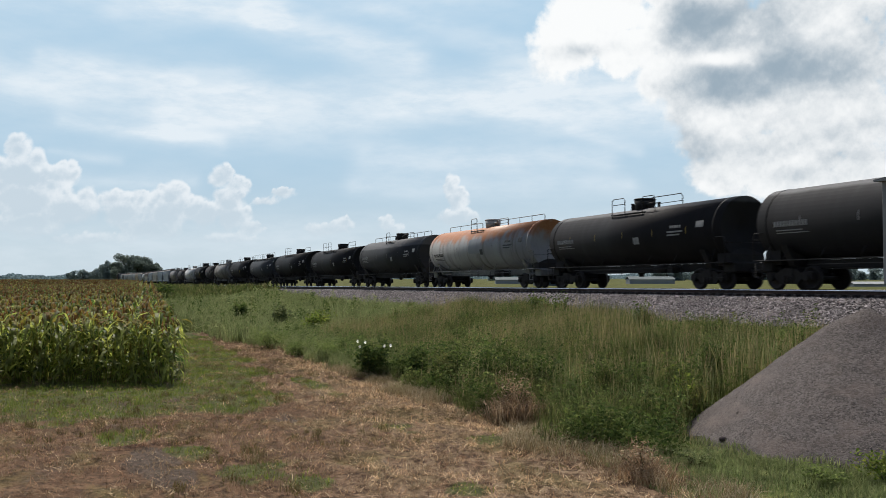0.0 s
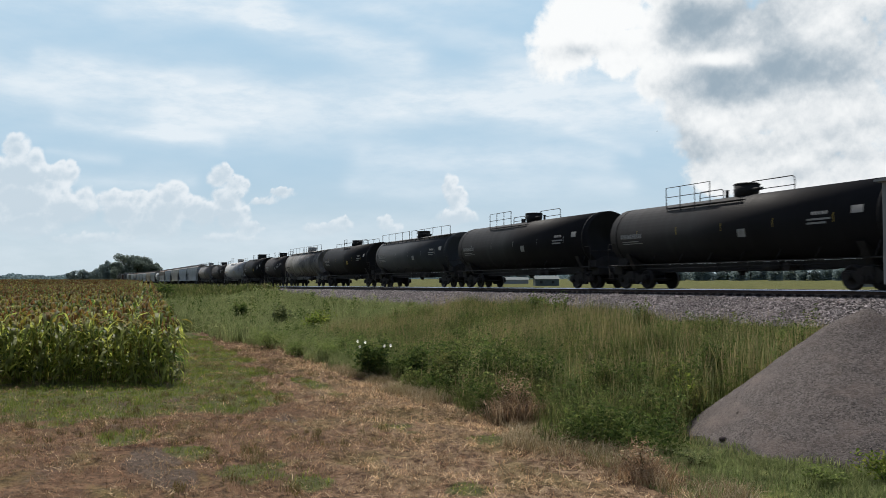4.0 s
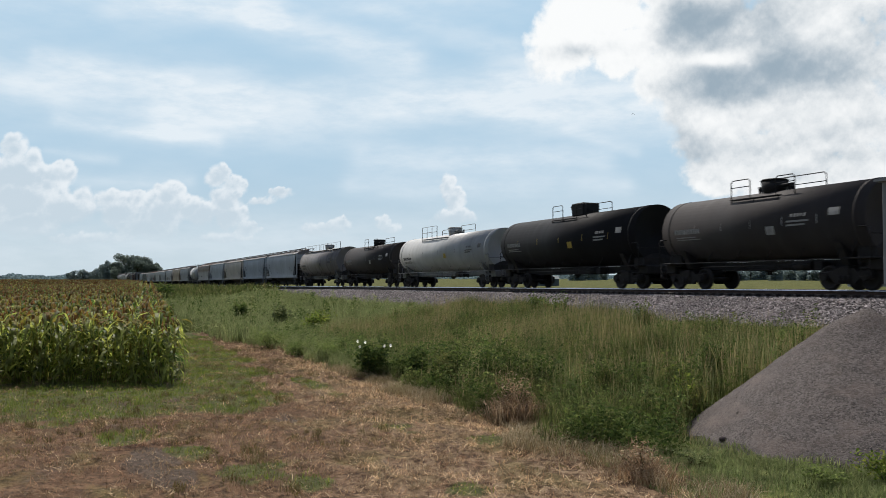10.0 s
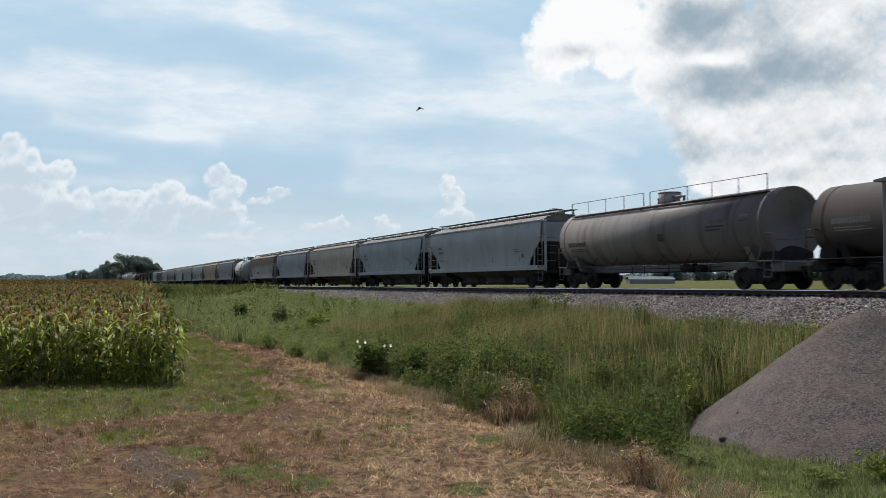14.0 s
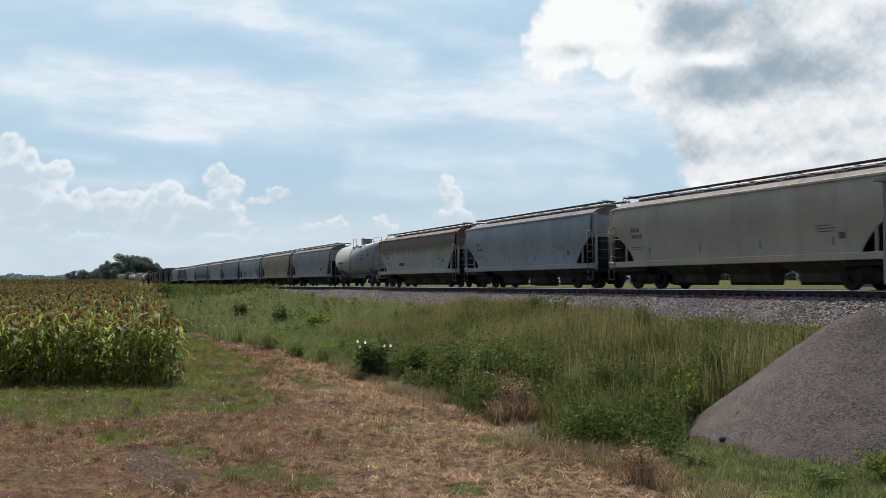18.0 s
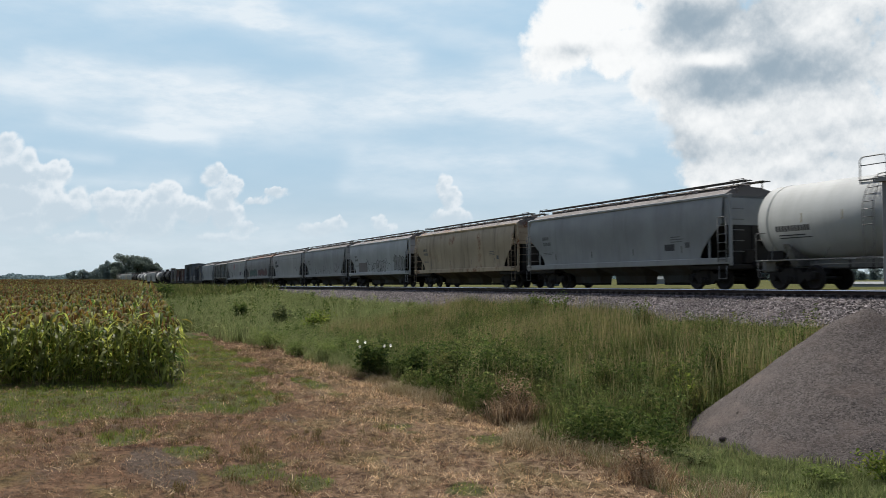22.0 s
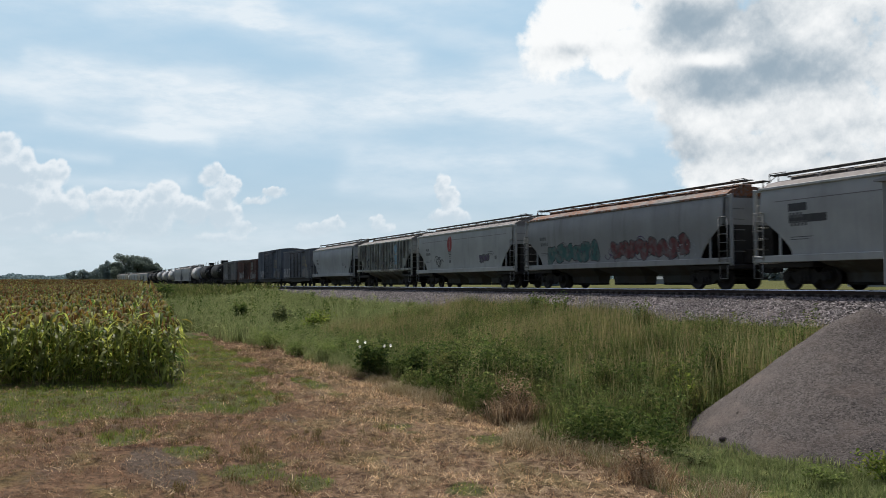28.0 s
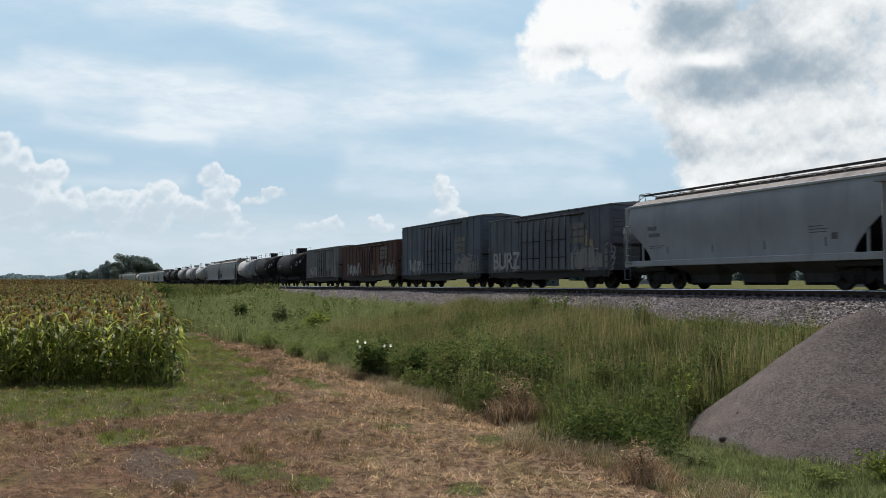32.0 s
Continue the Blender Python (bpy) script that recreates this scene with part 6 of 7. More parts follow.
def arching(base, dirs, ln, wd, rise, seed, bends=3):
    # long corn leaves: up, over and down
    k = len(base)
    g = np.random.default_rng(seed)
    side = np.stack([-np.sin(dirs), np.cos(dirs), np.zeros(k)], -1)
    out = np.stack([np.cos(dirs), np.sin(dirs), np.zeros(k)], -1)
    line = ((0.0, 0.0, 0.5), (0.35, 0.36, 1.0), (0.75, 0.34, 0.8), (1.0, 0.02, 0.08))
    if bends == 4:
        line = ((0.0, 0.0, 0.5), (0.22, 0.36, 0.9), (0.5, 0.46, 1.0), (0.76, 0.2, 0.8), (0.9, -0.22, 0.08))
    twist, rows = g.normal(0, 0.5, k), []
    for q, (o, z, w) in enumerate(line):
        c = base + out * (o * ln)[:, None] + np.array([0, 0, 1.0]) * (z * rise * ln + (0 if q < bends else g.uniform(-0.25, 0.15, k)))[:, None]
        edge = side * (w * wd / 2)[:, None] + np.array([0, 0, 1.0]) * (w * wd / 2 * twist * (q / bends if bends == 4 else 0))[:, None]
        rows += [c - edge, c + edge]
    v, m = np.stack(rows, 1), 2 * bends + 2
    f = np.array([(2 * i, 2 * i + 1, 2 * i + 3, 2 * i + 2) for i in range(bends)])[None] + m * np.arange(k)[:, None, None]
    return v.reshape(-1, 3), f.reshape(-1, 4)


def corn(name, label, d0, d1, step, thin, per, wide, seed):
    p, g = corn_sites(d0, d1, step, thin, seed)
    k = len(p)
    near = wide < 1.5
    tall = g.uniform(1.95, 2.3, k) if near else g.uniform(2.06, 2.2, k)
    tops = vnoise(p[:, 0] / 6, p[:, 1] / 6, 91)
    tall *= 0.95 + 0.1 * tops
    gz = ground_z(p[:, 0], p[:, 1])
    root = np.column_stack([p, gz - 0.03])
    v, f = blades(root, tall, np.full(k, 0.035 * wide), g.uniform(0, 0.05, k), seed=seed)
    tagged(new(name + "_stalks", soup(name + "_stalks", v, f, CORNGREEN)), label + ", stalks", "corn", kind="stuff")
    for tag, lo, hi, m, share in (("lower", 0.12, 0.84 if near else 0.7, CORNGREEN, 0.8 if near else 0.5), ("upper", 0.78 if near else 0.6, 0.98, CORNGOLD, 0.2 if near else 0.5)):
        c = max(1, int(per * share))
        z = g.uniform(lo, hi, (k, c)) * tall[:, None]
        b = np.concatenate([np.repeat(p, c, 0), (gz[:, None] + z).reshape(-1, 1)], 1)
        n = len(b)
        turn = 3.06 + 3.14 * g.integers(0, 2, n) + g.normal(0, 0.3 if near else 0.18, n)
        turn = np.where(near & (np.repeat(p, c, 0) @ fw2 < 34), g.uniform(0, 6.28, n), turn)
        v, f = arching(b, turn, g.uniform(0.5, 0.98, n) * (1.0 if tag == "lower" else 0.56), g.uniform(0.075, 0.13, n) * (wide if near else wide * 0.5), g.uniform(0.35, 1.1, n) * (1.0 if tag == "lower" else 1.5), seed + 1, 4 if near else 3)
        tagged(new(name + "_" + tag + "_leaves", soup(name + "_" + tag + "_leaves", v, f, m)), label + ", " + tag + " leaves", "corn", kind="stuff")
    c = 5 if wide < 1.5 else 3 if wide < 4 else 2
    b = np.repeat(np.column_stack([p, gz + tall * 0.93]), c, 0)
    v, f = blades(b, g.uniform(0.2, 0.36, len(b)), np.full(len(b), 0.02 * wide), g.uniform(0.1, 0.8, len(b)) * (1.0 if near else 0.5), seed=seed + 2)
    tagged(new(name + "_tassels", soup(name + "_tassels", v, f, TASSEL)), label + ", tassels", "corn", kind="stuff")


corn("near_corn", "ripening corn crop in rows", 28.3, 58, 0.27, 1, 10, 1.0, 500)
corn("middle_corn", "ripening corn crop in rows", 58, 150, 0.36, 1, 6, 2.2, 510)
corn("far_corn", "ripening corn crop in distant rows", 150, 420, 1.2, 2, 3, 6.0, 520)

# the front plants, one by one
def corn_plant(seed):
    g = np.random.default_rng(seed)
    thing = tagged(new("corn_plant"), "single corn plant with drooping leaves and a brown tassel", "corn", "front row of the corn field")
    h = g.uniform(2.0, 2.3)
    part("stalk", Geo().cyl((0, 0, -0.05), (0.03, 0.02, h * 0.55), 0.016, 6, 0.013).cyl((0.03, 0.02, h * 0.55), (0.05, 0, h), 0.013, 6, 0.006), CORNGREEN, thing)
    for i in range(11):
        z = h * (0.1 + 0.82 * i / 10)
        v, f = arching(np.array([[0.03, 0.01, z]]), np.array([i * 3.14 + g.uniform(-0.7, 0.7)]), np.array([g.uniform(0.6, 1.0)]), np.array([g.uniform(0.085, 0.13)]), np.array([g.uniform(0.25, 1.0)]), seed * 20 + i, 4)
        part("leaf", soup("leaf", v, f, CORNGREEN if i < 10 else CORNGOLD), None, thing)
    v, f = blades(np.tile([[0.05, 0, h * 0.97]], (6, 1)), g.uniform(0.18, 0.32, 6), np.full(6, 0.018), g.uniform(0.1, 0.8, 6), seed=seed)
    part("tassel", soup("tassel", v, f, TASSEL), None, thing)
    part("ear", Geo().lathe([(0, 0.01), (0.05, 0.035), (0.16, 0.035), (0.25, 0.008)], (0.05, 0, h * 0.45), "z", 8), CORNGOLD, thing)
    return thing


stock = [corn_plant(700 + i) for i in range(5)]
g = np.random.default_rng(77)
for i in range(34):
    s = -15.6 + 6.7 * i / 33 + g.uniform(-0.06, 0.06)
    q = fw2 * (27.9 + g.uniform(-0.25, 0.25)) + rt2 * s
    m = pose(q[0], q[1], float(ground_z(q[0], q[1])), g.uniform(-7, 7), g.uniform(-7, 7), g.uniform(0, 360))
    if i < 5:
        stock[i].matrix_basis = m
    else:
        copy_thing(stock[i % 5], m)

# ---- trees ----
BARK = plain("rough bark", (0.06, 0.05, 0.04), 0.95, 0.0, 4, 0.3, 0.6)
# distance haze is mixed into these leaf colours, paler and bluer farther off
TREELEAF = islands("tree leaves", [(0.11, 0.14, 0.118), (0.13, 0.16, 0.137), (0.15, 0.18, 0.155)], 0.95, 0.3, var=0.0)
MISTLEAF = islands("haze-tinted tree leaves", [(0.13, 0.17, 0.17), (0.16, 0.2, 0.2), (0.19, 0.235, 0.23)], 0.9, 0.4, var=0.0)
HAZYLEAF = islands("haze-tinted distant leaves", [(0.115, 0.16, 0.18), (0.135, 0.185, 0.205), (0.16, 0.21, 0.23)], 0.9, 0.4, var=0.0)


def tree_parts(seed, h, spread_by, count, leaf, material, low):
    g = np.random.default_rng(seed)
    trunk = Geo().cyl((0, 0, -0.3), (0.1, 0, h * 0.3), h * 0.028, 9, h * 0.02).cyl((0.1, 0, h * 0.3), (0, 0.1, h * 0.75), h * 0.02, 8, h * 0.006)
    tips = []
    for i in range(14):
        a, z = g.uniform(0, 6.28), h * g.uniform(0.25, 0.8)
        r = spread_by * g.uniform(0.45, 1.0) * (1.1 - 0.55 * z / h)
        tip = (math.cos(a) * r, math.sin(a) * r, min(h * 0.95, z + h * g.uniform(0.05, 0.22)))
        trunk.cyl((0.05, 0.05, z * 0.75), tip, h * 0.009, 5, h * 0.003)
        tips.append(tip)
    tips.append((0, 0, h * 0.9))
    tips = np.array(tips)
    pick = tips[g.integers(0, len(tips), count)]
    blob = g.normal(0, 1, (count, 3))
    blob /= np.linalg.norm(blob, axis=1)[:, None]
    pick = pick + blob * (g.random((count, 1)) ** 0.4) * np.array([spread_by * 0.38, spread_by * 0.38, h * 0.16])
    skirt = g.random(count) < low
    pick[skirt, 2] *= g.random(skirt.sum()) * 0.6
    pick[:, 2] = np.clip(pick[:, 2], h * 0.03, None)
    v, f = leaves(pick, g.uniform(leaf * 0.6, leaf * 1.3, count), seed, 0.8, 1.3)
    return trunk.mesh("trunk"), soup("crown", v, f, material)


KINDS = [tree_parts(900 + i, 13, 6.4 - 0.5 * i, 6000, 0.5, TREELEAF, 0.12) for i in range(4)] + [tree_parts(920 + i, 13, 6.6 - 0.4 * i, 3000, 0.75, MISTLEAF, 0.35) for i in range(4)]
for t, c in KINDS:
    t.materials.append(BARK)


def tree(d, s, h, kind, label, wide=1.0):
    x, y = FWD.x * d + RIGHT.x * s, FWD.y * d + RIGHT.y * s
    th = tagged(new("tree"), label, "tree", "trees in the distance")
    th.matrix_basis = Matrix.Translation((x, y, float(ground_z(x, y)) - 0.2)) @ pose(0, 0, 0, 0, 0, (d * 37 + s * 11) % 360) @ Matrix.Diagonal((h / 13 * wide, h / 13 * wide, h / 13, 1))
    part("trunk", KINDS[kind][0], None, th)
    part("crown", KINDS[kind][1], None, th)


def at_view(px, d):
    return (px - 784) / 1506.0 * d


for px, d, h, kind, wd in ((224, 520, 16.2, 0, 1.0), (243, 500, 14.8, 1, 1.15), (262, 505, 14.2, 2, 1.2), (276, 512, 11.0, 3, 1.1), (209, 530, 12.0, 1, 0.9), (190, 540, 13.0, 6, 0.75), (183, 560, 11.0, 7, 0.8), (172, 600, 9.0, 4, 1.1),
                           (147, 640, 9.0, 5, 1.1), (135, 650, 8.2, 6, 1.3), (124, 660, 6.5, 7, 1.2), (198, 560, 8.0, 4, 1.3), (160, 640, 7.0, 6, 1.3)):
    tree(d, at_view(px, d), h, kind, "full green tree standing beyond the track" if px > 180 else "green tree at the far edge of the field", wd)
for i, px in enumerate((878, 893, 925, 1020, 1042, 1062, 1180, 1200, 1222, 1240, 1262, 1285, 1305, 1328, 1345, 1372, 1398, 1418, 1432, 1462, 1478, 1495, 1520, 1548, 1580)):
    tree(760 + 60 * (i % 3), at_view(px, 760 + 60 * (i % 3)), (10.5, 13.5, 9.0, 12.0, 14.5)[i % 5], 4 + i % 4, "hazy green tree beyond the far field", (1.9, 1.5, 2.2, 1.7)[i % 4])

# hazy woods on the horizon, in clumps
g = np.random.default_rng(41)
k = 16000
px = g.uniform(-120, 420, k)
top = 1.0 + 11.0 * fbm(px / 30, px * 0 + 2, 4, 12) ** 1.6
d = g.uniform(1150, 1350, k)
s = (px - 784) / 1506.0 * d
c = np.stack([FWD.x * d + RIGHT.x * s, FWD.y * d + RIGHT.y * s, top * g.random(k) ** 0.7 * 1.15], -1)
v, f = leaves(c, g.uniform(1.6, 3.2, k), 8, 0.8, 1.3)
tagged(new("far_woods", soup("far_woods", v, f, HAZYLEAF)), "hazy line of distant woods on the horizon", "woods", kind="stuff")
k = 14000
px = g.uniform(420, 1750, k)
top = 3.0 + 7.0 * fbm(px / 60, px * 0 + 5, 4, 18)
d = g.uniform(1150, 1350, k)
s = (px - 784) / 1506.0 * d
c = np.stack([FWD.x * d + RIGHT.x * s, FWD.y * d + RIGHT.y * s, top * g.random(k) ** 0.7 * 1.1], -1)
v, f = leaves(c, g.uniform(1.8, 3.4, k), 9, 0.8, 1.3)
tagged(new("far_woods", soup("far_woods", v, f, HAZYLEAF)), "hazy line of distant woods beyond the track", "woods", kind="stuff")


# ---- farm buildings beyond the track ----
def shed(d, px, long, deep, high, wall, roof, label):
    s = at_view(px, d)
    x, y = FWD.x * d + RIGHT.x * s, FWD.y * d + RIGHT.y * s
    b = tagged(new("farm_building"), label, "building")
    b.matrix_basis = pose(x, y, 0, 0, 0, 90 - 23.54 + 180)
    part("wall", Geo().block(-long / 2, long / 2, -deep / 2, deep / 2, -0.2, high, 0.03), wall, b)
    part("roof", Geo().prism([(-deep / 2 - 0.3, high), (0, high + deep * 0.16), (deep / 2 + 0.3, high), (deep / 2 + 0.3, high - 0.12), (0, high + deep * 0.16 - 0.14), (-deep / 2 - 0.3, high - 0.12)], -long / 2 - 0.3, long / 2 + 0.3, "x"), roof, b)
    for i in range(max(2, int(long / 4)) if high > 2.3 else 0):
        q = -long / 2 + (i + 0.5) * long / max(2, int(long / 4))
        part("window", Geo().block(q - 0.5, q + 0.5, deep / 2 + 0.003, deep / 2 + 0.05, high * 0.35, high * 0.7, 0.02), SHADEDARK, b)


GREYWALL = plain("grey-green metal siding", (0.10, 0.125, 0.13), 0.8)
PALEWALL = plain("pale metal siding", (0.3, 0.31, 0.32), 0.7, 0.0, 2, 0.08)
shed(330, 966, 9, 8, 2.6, GREYWALL, GREYWALL, "grey-green metal farm shed beyond the field")
shed(300, 1535, 12, 5, 1.0, PALEWALL, PALEWALL, "long low white shed beyond the field")
shed(420, 1150, 22, 9, 2.2, PALEWALL, GREYWALL, "pale farm building beyond the field")
shed(420, 905, 16, 8, 2.0, PALEWALL, GREYWALL, "pale farm building beyond the field")

# ---- signal cabinet at the crossing ----
cab = tagged(new("signal_cabinet"), "grey metal railway signal cabinet with a lipped roof", "cabinet")
cab.matrix_basis = pose(-13.2, 18.1, 0, 0, 0, 0)
cz = 3.32
METAL = paint("cabinet paint", (0.33, 0.34, 0.34), amount=0.35, rough=0.45)
part("body", Geo().block(-0.75, 0.75, -0.95, 0.95, cz, cz + 2.38, 0.02), METAL, cab)
part("roof", Geo().prism([(-0.87, cz + 2.38), (-0.87, cz + 2.43), (0, cz + 2.52), (0.87, cz + 2.43), (0.87, cz + 2.38)], -1.07, 1.07), METAL, cab)
part("door", Geo().block(-0.6, 0.6, -0.985, -0.952, cz + 0.1, cz + 2.25, 0.015), METAL, cab)
for sx in (-0.3, 0.5):
    for sy in (-0.85, 0.85):
        part("leg", Geo().block(sx - 0.06, sx + 0.06, sy - 0.06, sy + 0.06, 2.2, cz, 0.01), GRIME, cab)

# ---- a bird crossing the sky ----
bird = tagged(new("bird"), "small dark bird flying across the sky", "bird")
FEATHER = plain("dark feathers", (0.03, 0.028, 0.026), 0.8)
part("body", Geo().lathe([(-0.16, 0.01), (-0.1, 0.04), (0.02, 0.055), (0.1, 0.04), (0.15, 0.02), (0.19, 0.005)], (0, 0, 0), "x", 10), FEATHER, bird)
part("tail", Geo().add([(-0.14, -0.02, 0), (-0.14, 0.02, 0), (-0.28, 0.05, 0.01), (-0.28, -0.05, 0.01)], [(0, 1, 2, 3)]).add([(-0.14, -0.02, 0.008), (-0.14, 0.02, 0.008), (-0.28, 0.05, 0.014), (-0.28, -0.05, 0.014)], [(0, 1, 2, 3)]), FEATHER, bird)
WINGS = []
for s in (-1, 1):
    wing = Geo()
    for z in (0.0, 0.01):
        wing.add([(0.07, 0, z), (0.09, s * 0.16, z), (0.0, s * 0.38, z), (-0.06, s * 0.2, z), (-0.07, 0, z)], [(0, 1, 2, 3, 4)])
    WINGS.append(part("wing", wing, FEATHER, bird))


def bird_flight():
    rows = []
    for t, px, py, d in ((0.0, 1190, 250, 260), (6.0, 1150, 220, 180), (10.0, 1122, 200, 120), (12.0, 1107, 185, 92), (12.5, 1085, 168, 82), (13.0, 1026, 163, 70), (13.3, 952, 168, 63), (13.6, 859, 184, 58), (14.0, 743, 190, 52), (14.5, 646, 194, 50),
                         (15.2, 470, 198, 48), (16.2, -40, 205, 48), (17.2, -420, 200, 52), (20.0, -900, 180, 70), (32.0, -1500, 160, 400)):
        p = EYE + FWD * d + RIGHT * ((px - 784) / 1506.0 * d) + Vector((0, 0, (490 - py) / 1506.0 * d))
        rows.append((t, p))
    keyed = []
    for i, (t, p) in enumerate(rows):
        q = rows[min(i + 1, len(rows) - 1)][1] - rows[max(i - 1, 0)][1]
        keyed.append((t, pose(*p, 0, 0, math.degrees(math.atan2(q.y, q.x)))))
    walk(bird, keyed)
    for s, wing in zip((-1, 1), WINGS):
        walk(wing, [(0.1 * i, pose(0, 0, 0, s * (34 if i % 2 else -26), 0, 0)) for i in range(321)])


MOVERS.append(bird_flight)

# ---- the clouded sky, a far shell that drifts slowly ----
def sky_shell():
    az = np.radians(np.linspace(-37, 37, 430))
    el = np.radians(np.concatenate([np.linspace(-1.5, 0, 6)[:-1], np.linspace(0, 27, 210)]))
    A, E = np.meshgrid(az, el, indexing="ij")
    # a flat plane across the sky, to lay the clouds out on
    q = np.cos(A) * np.cos(E) * math.cos(PITCH) + np.sin(E) * math.sin(PITCH)
    X = 784 + 1506 * np.sin(A) * np.cos(E) / q
    Y = 441 - 1506 * (np.sin(E) * math.cos(PITCH) - np.cos(A) * np.cos(E) * math.sin(PITCH)) / q
    R = 4000.0
    dirs = (np.cos(A) * np.cos(E))[..., None] * np.array(FWD) + (np.sin(A) * np.cos(E))[..., None] * np.array(RIGHT) + np.sin(E)[..., None] * np.array([0, 0, 1.0])
    m = len(el)
    i, j = np.meshgrid(np.arange(len(az) - 1), np.arange(m - 1), indexing="ij")
    k = (i * m + j).ravel()
    me = soup("sky_backdrop", dirs.reshape(-1, 3) * R, np.stack([k, k + m, k + m + 1, k + 1], -1), sky_material())

    # thin high cloud in long streaks
    bend = 30 * (fbm(X / 200, Y / 110, 4, 61) - 0.5)
    def streak(x0, y0, x1, y1, w, amp):
        t = np.clip(((X - x0) * (x1 - x0) + (Y + bend - y0) * (y1 - y0)) / ((x1 - x0) ** 2 + (y1 - y0) ** 2), 0, 1)
        d = np.hypot(X - x0 - t * (x1 - x0), Y + bend - y0 - t * (y1 - y0))
        return amp * np.exp(-(d / w) ** 2)

    cir = np.zeros(X.shape)
    for band in ((-200, 110, 420, 185, 44, 0.75), (300, 195, 950, 172, 48, 0.8), (900, 165, 1250, 195, 55, 0.85), (200, -14, 480, 30, 30, 0.6), (460, 25, 720, 100, 34, 0.7), (60, 95, 330, 150, 14, 0.35), (560, -20, 760, 40, 20, 0.3), (640, 275, 1060, 285, 26, 0.5), (620, 325, 1100, 330, 20, 0.4),
                 (100, 205, 380, 250, 13, 0.5), (80, 265, 200, 280, 9, 0.3), (100, 318, 330, 322, 14, 0.3), (-300, 0, 2000, -120, 60, 0.4), (800, 60, 960, 100, 26, 0.35), (1000, 225, 1120, 262, 12, 0.3), (-100, 440, 1700, 430, 50, 0.3)):
        cir = cir + streak(*band)
    cir = cir * (0.6 + 0.8 * fbm(X / 190 + Y / 90, Y / 30, 4, 71)) + 0.1 + 0.45 * (fbm(X / 260, Y / 60, 4, 73) - 0.45)

    # heaped clouds: how deep inside one a place is, and which way its side faces
    def mass(blobs, seed, size, crowd=0):
        warp = size * 0.5 * (fbm(X / size, Y / size, 3, seed) - 0.5)
        best, lit, total = np.full(X.shape, -3.0), np.zeros(X.shape), np.full(X.shape, 1e-9)
        dice = random.Random(seed)
        heads = list(blobs)
        for x, y, rx, ry in blobs:
            for q in range(crowd):
                g = dice.uniform(0.1, 3.04)
                r = dice.uniform(0.3, 0.55) * min(rx, ry)
                heads.append((x + 0.75 * rx * math.cos(g), y - 0.75 * ry * math.sin(g), r, r))
        for x, y, rx, ry in heads:
            u, w = (X + warp - x) / rx, (Y - warp - y) / ry
            near = (1 - np.hypot(u, w)) * (0.4 + 0.6 * min(1.0, min(rx, ry) / 40))
            best = np.maximum(best, near)
            share = np.exp(5 * np.clip(near, -2, 1))
            lit, total = lit + share * np.clip(0.35 * u - 0.8 * w, -1, 1), total + share
        return best, lit / total

    small = [(22, 262, 30, 26), (34, 312, 50, 56), (50, 350, 56, 46), (290, 368, 44, 36), (398, 358, 32, 26), (15, 305, 42, 40), (90, 308, 44, 26), (30, 350, 70, 46), (110, 365, 66, 36), (40, 392, 70, 30), (185, 352, 26, 18), (210, 375, 48, 32), (255, 400, 60, 28), (240, 352, 20, 18), (292, 345, 30, 28), (285, 375, 42, 36), (330, 370, 34, 24), (352, 380, 30, 24),
             (382, 312, 24, 22), (408, 330, 28, 20), (398, 350, 24, 18), (405, 378, 34, 26), (440, 402, 30, 12), (490, 342, 30, 10), (462, 354, 26, 8), (575, 402, 46, 14), (600, 396, 30, 12), (675, 392, 16, 14), (690, 402, 22, 10), (790, 330, 14, 22), (800, 352, 20, 22), (800, 385, 40, 16), (150, 420, 90, 12), (400, 418, 60, 10)]
    a, rim = mass(small, 81, 26, 5)
    big = [(1000, 100, 65, 42), (1010, 70, 75, 60), (1060, 20, 110, 70), (1090, 85, 85, 48), (1180, 140, 60, 60), (1250, 60, 140, 110), (1420, 60, 180, 120), (1350, 110, 130, 90), (1300, 190, 130, 90), (1230, 185, 70, 70), (1470, 210, 170, 110), (1380, 280, 150, 80), (1540, 330, 160, 90), (1270, 300, 70, 45), (1230, 255, 50, 45), (1650, 120, 140, 200), (1200, -40, 300, 60)]
    b = mass(big, 91, 80)[0]
    dark = np.zeros(X.shape)
    for x, y, rx, ry, amp in ((1205, 40, 55, 55, 0.75), (1270, 50, 50, 40, 0.5), (1330, 15, 60, 30, 0.3), (1300, 152, 90, 34, 0.95), (1250, 140, 50, 26, 0.4), (1400, 110, 70, 34, 0.75), (1360, 60, 40, 60, 0.4), (1480, 110, 60, 40, 0.5), (1545, 60, 40, 40, 0.3), (1020, 90, 40, 14, 0.45), (1075, 82, 40, 12, 0.3), (1190, 220, 26, 40, 0.35), (1230, 270, 40, 26, 0.35), (1330, 260, 70, 16, 0.3), (1440, 240, 60, 14, 0.25), (1500, 275, 70, 14, 0.35), (1400, 310, 80, 14, 0.3), (1550, 215, 50, 16, 0.35)):
        dark += amp * np.exp(-(((X - x) / rx) ** 2 + ((Y - y) / ry) ** 2))
    bright = np.exp(-(((X - 1260) / 60) ** 2 + ((Y - 104) / 14) ** 2)) * 0.7
    dark = 0.8 * np.tanh(dark / 0.8) * (0.7 + 0.6 * fbm(X / 60, Y / 40, 4, 95)) - bright + smooth(X, 1120, 1220) * 0.18 - 0.3 * np.exp(-(((X - 1040) / 110) ** 2 + ((Y - 30) / 60) ** 2))
    heap = b > 0.7 * a
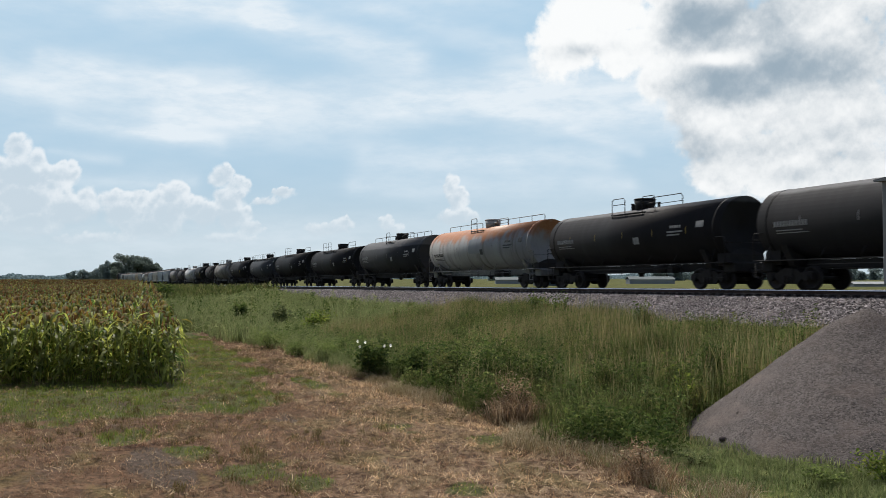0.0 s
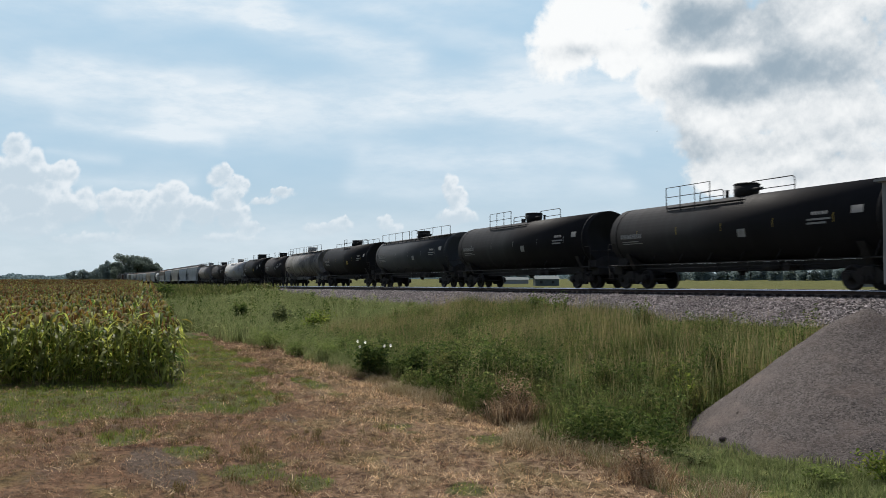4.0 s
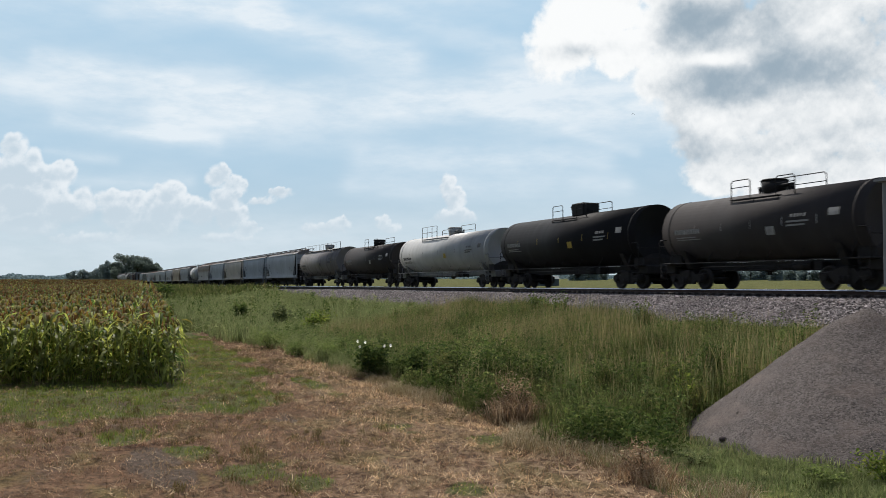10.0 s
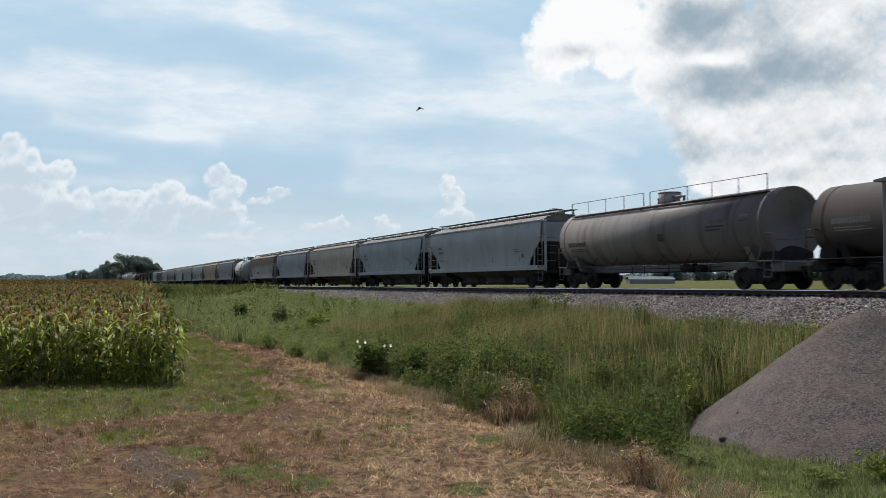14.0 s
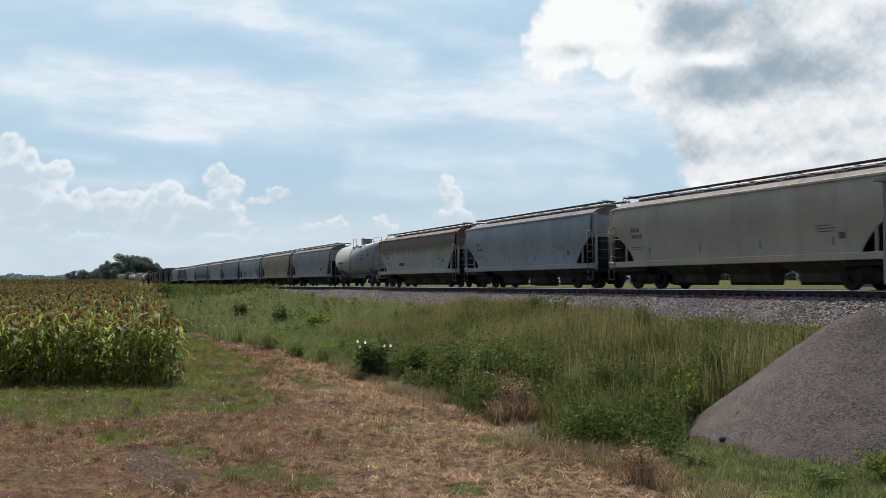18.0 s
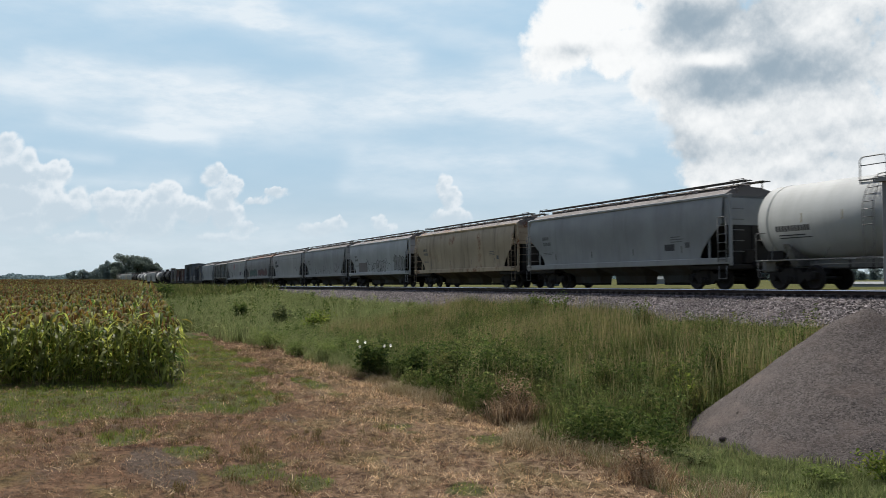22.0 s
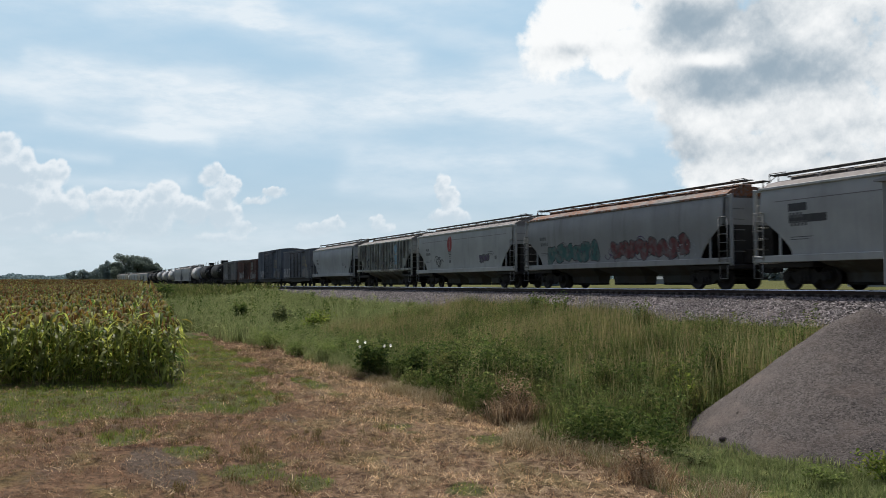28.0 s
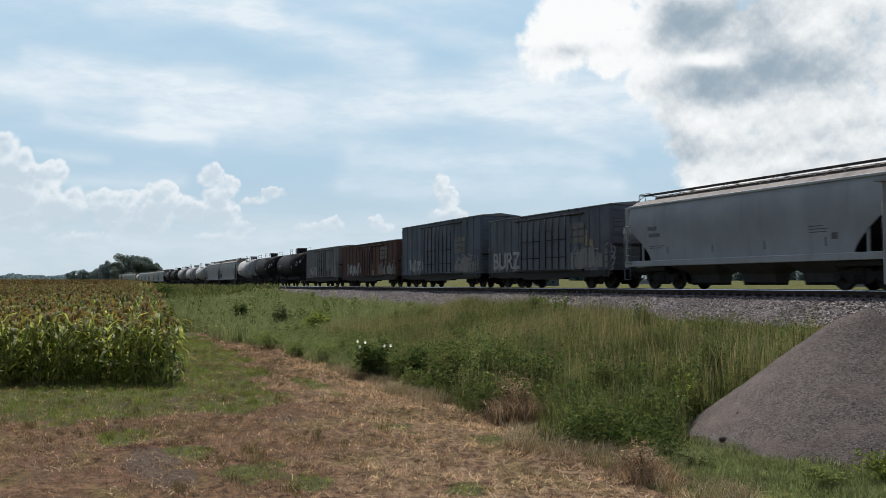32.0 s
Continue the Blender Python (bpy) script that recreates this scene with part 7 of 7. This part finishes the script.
    fade = smooth(Y, 445, 350)
    fields = {"cirrus": np.clip(cir, 0, 1), "low_cloud": np.clip(a, -1, 1), "high_cloud": np.clip(b, -1, 1), "veil": 0.25 + 0.55 * fade, "shade": np.where(heap, dark, np.clip(0.24 - 0.4 * rim + 0.3 * smooth(a, 0.25, 0.8), 0.0, 0.8))}
    for name, field in fields.items():
        me.attributes.new(name, "FLOAT", "POINT").data.foreach_set("value", field.reshape(-1).astype(np.float32))
    me.polygons.foreach_set("use_smooth", [True] * len(me.polygons))
    return me


def sky_material():
    n = Nodes("hazy clouded sky")
    at = n.coord((1 / 4000, 1 / 4000, 1 / 4000))
    z = n.put("SeparateXYZ", Vector=at).outputs[2]
    get = lambda a: n.put("Attribute", {"attribute_name": a}).outputs["Fac"]
    wisp = n.noise(20, 8, stretch=(1 / 4000, 1 / 4000, 3.4 / 4000), rough=0.6)

    def puffs(scale, up, rough):
        # billows, and how their upper sides catch the light
        raised = n.put("VectorMath", {"operation": "ADD"}, i0=at, i1=(0.0, 0.0, up)).outputs[0]
        one, two = n.noise(scale, 9, vec=at, rough=rough), n.noise(scale, 9, vec=raised, rough=rough)
        return n.op("SUBTRACT", one, 0.5), n.op("SUBTRACT", one, two)

    broad, broad_lit = puffs(17, 0.014, 0.6)
    small, small_lit = puffs(48, 0.006, 0.55)
    col = n.mix(n.step(z, 0.0, 0.16), (0.53, 0.645, 0.715), (0.43, 0.615, 0.77))
    col = n.mix(n.step(z, 0.16, 0.36), col, (0.40, 0.61, 0.80))
    col = n.mix(n.op("MULTIPLY", get("cirrus"), n.step(wisp, 0.25, 0.7, 0.6, 1.1)), col, (0.78, 0.86, 0.925))
    low = n.op("ADD", get("low_cloud"), n.op("ADD", n.op("MULTIPLY", small, 0.75), n.op("MULTIPLY", broad, 0.25)))
    low_shade = n.op("SUBTRACT", get("shade"), n.op("ADD", n.op("MULTIPLY", small_lit, 0.8), n.op("MULTIPLY", broad_lit, 0.5)))
    col = n.mix(n.op("MULTIPLY", n.step(low, -0.06, 0.26), get("veil")), col, n.mix(n.step(low_shade, 0.0, 0.5), (0.88, 0.915, 0.945), (0.6, 0.69, 0.765)))
    high = n.op("ADD", get("high_cloud"), n.op("ADD", n.op("MULTIPLY", broad, 1.5), n.op("MULTIPLY", small, 0.5)))
    high_shade = n.op("SUBTRACT", n.op("ADD", get("shade"), n.op("MULTIPLY", broad, 0.25)), n.op("ADD", n.op("MULTIPLY", broad_lit, 1.2), n.op("MULTIPLY", small_lit, 0.45)))
    cloud = n.mix(n.step(high_shade, -0.15, 1.05), (0.96, 0.975, 0.98), (0.33, 0.42, 0.5))
    col = n.mix(n.step(high, -0.1, 0.26), col, cloud)
    em = n.put("Emission", Color=col, Strength=1.0)
    n.t.links.new(em.outputs[0], n.t.nodes["Material Output"].inputs[0])
    return n.mat


backdrop = tagged(new("backdrop", sky_shell()), "pale blue sky with white cumulus and thin cirrus", "sky", kind="structure")
MOVERS.append(lambda: walk(backdrop, [(4.0 * i, pose(0, 0, 0, 0, 0, 0.0875 * i - 0.35)) for i in range(9)]))


# ---- what moves ----
def share_keys(ob, first):
    ob.rotation_mode = "QUATERNION"
    keys = ob.animation_data_create()
    keys.action = first.animation_data.action
    keys.action_slot = first.animation_data.action_slot


def motions():
    for car, x0 in CARS:
        rows = []
        for i in range(17):
            t = 2.0 * i
            x = x0 + SPEED * t
            z = float(rail_z(x))
            tilt = math.degrees(math.atan((float(rail_z(x + 6)) - float(rail_z(x - 6))) / 12))
            rows.append((t, pose(x, TRACK_Y, z, 0, -tilt, 0)))
        walk(car, rows)
    # all wheels turn alike: one set of keys for each axle place in a truck
    lead, trail = [], []
    for car, _ in CARS:
        for t in car.children:
            if t.name.startswith("truck"):
                for wh in t.children:
                    if wh.name.startswith("wheelset"):
                        (lead if wh.matrix_basis.translation.x > 0 else trail).append(wh)
    step = radians(80)
    n = int(32 * SPEED / 0.455 / step) + 1
    for group, x in ((lead, 0.89), (trail, -0.89)):
        walk(group[0], [(32.0 * i / n, pose(x, 0, 0.455, 0, math.degrees(32.0 * i / n * SPEED / 0.455), 0)) for i in range(n + 1)])
        for wh in group[1:]:
            share_keys(wh, group[0])
    for mover in MOVERS:
        mover()


motions()
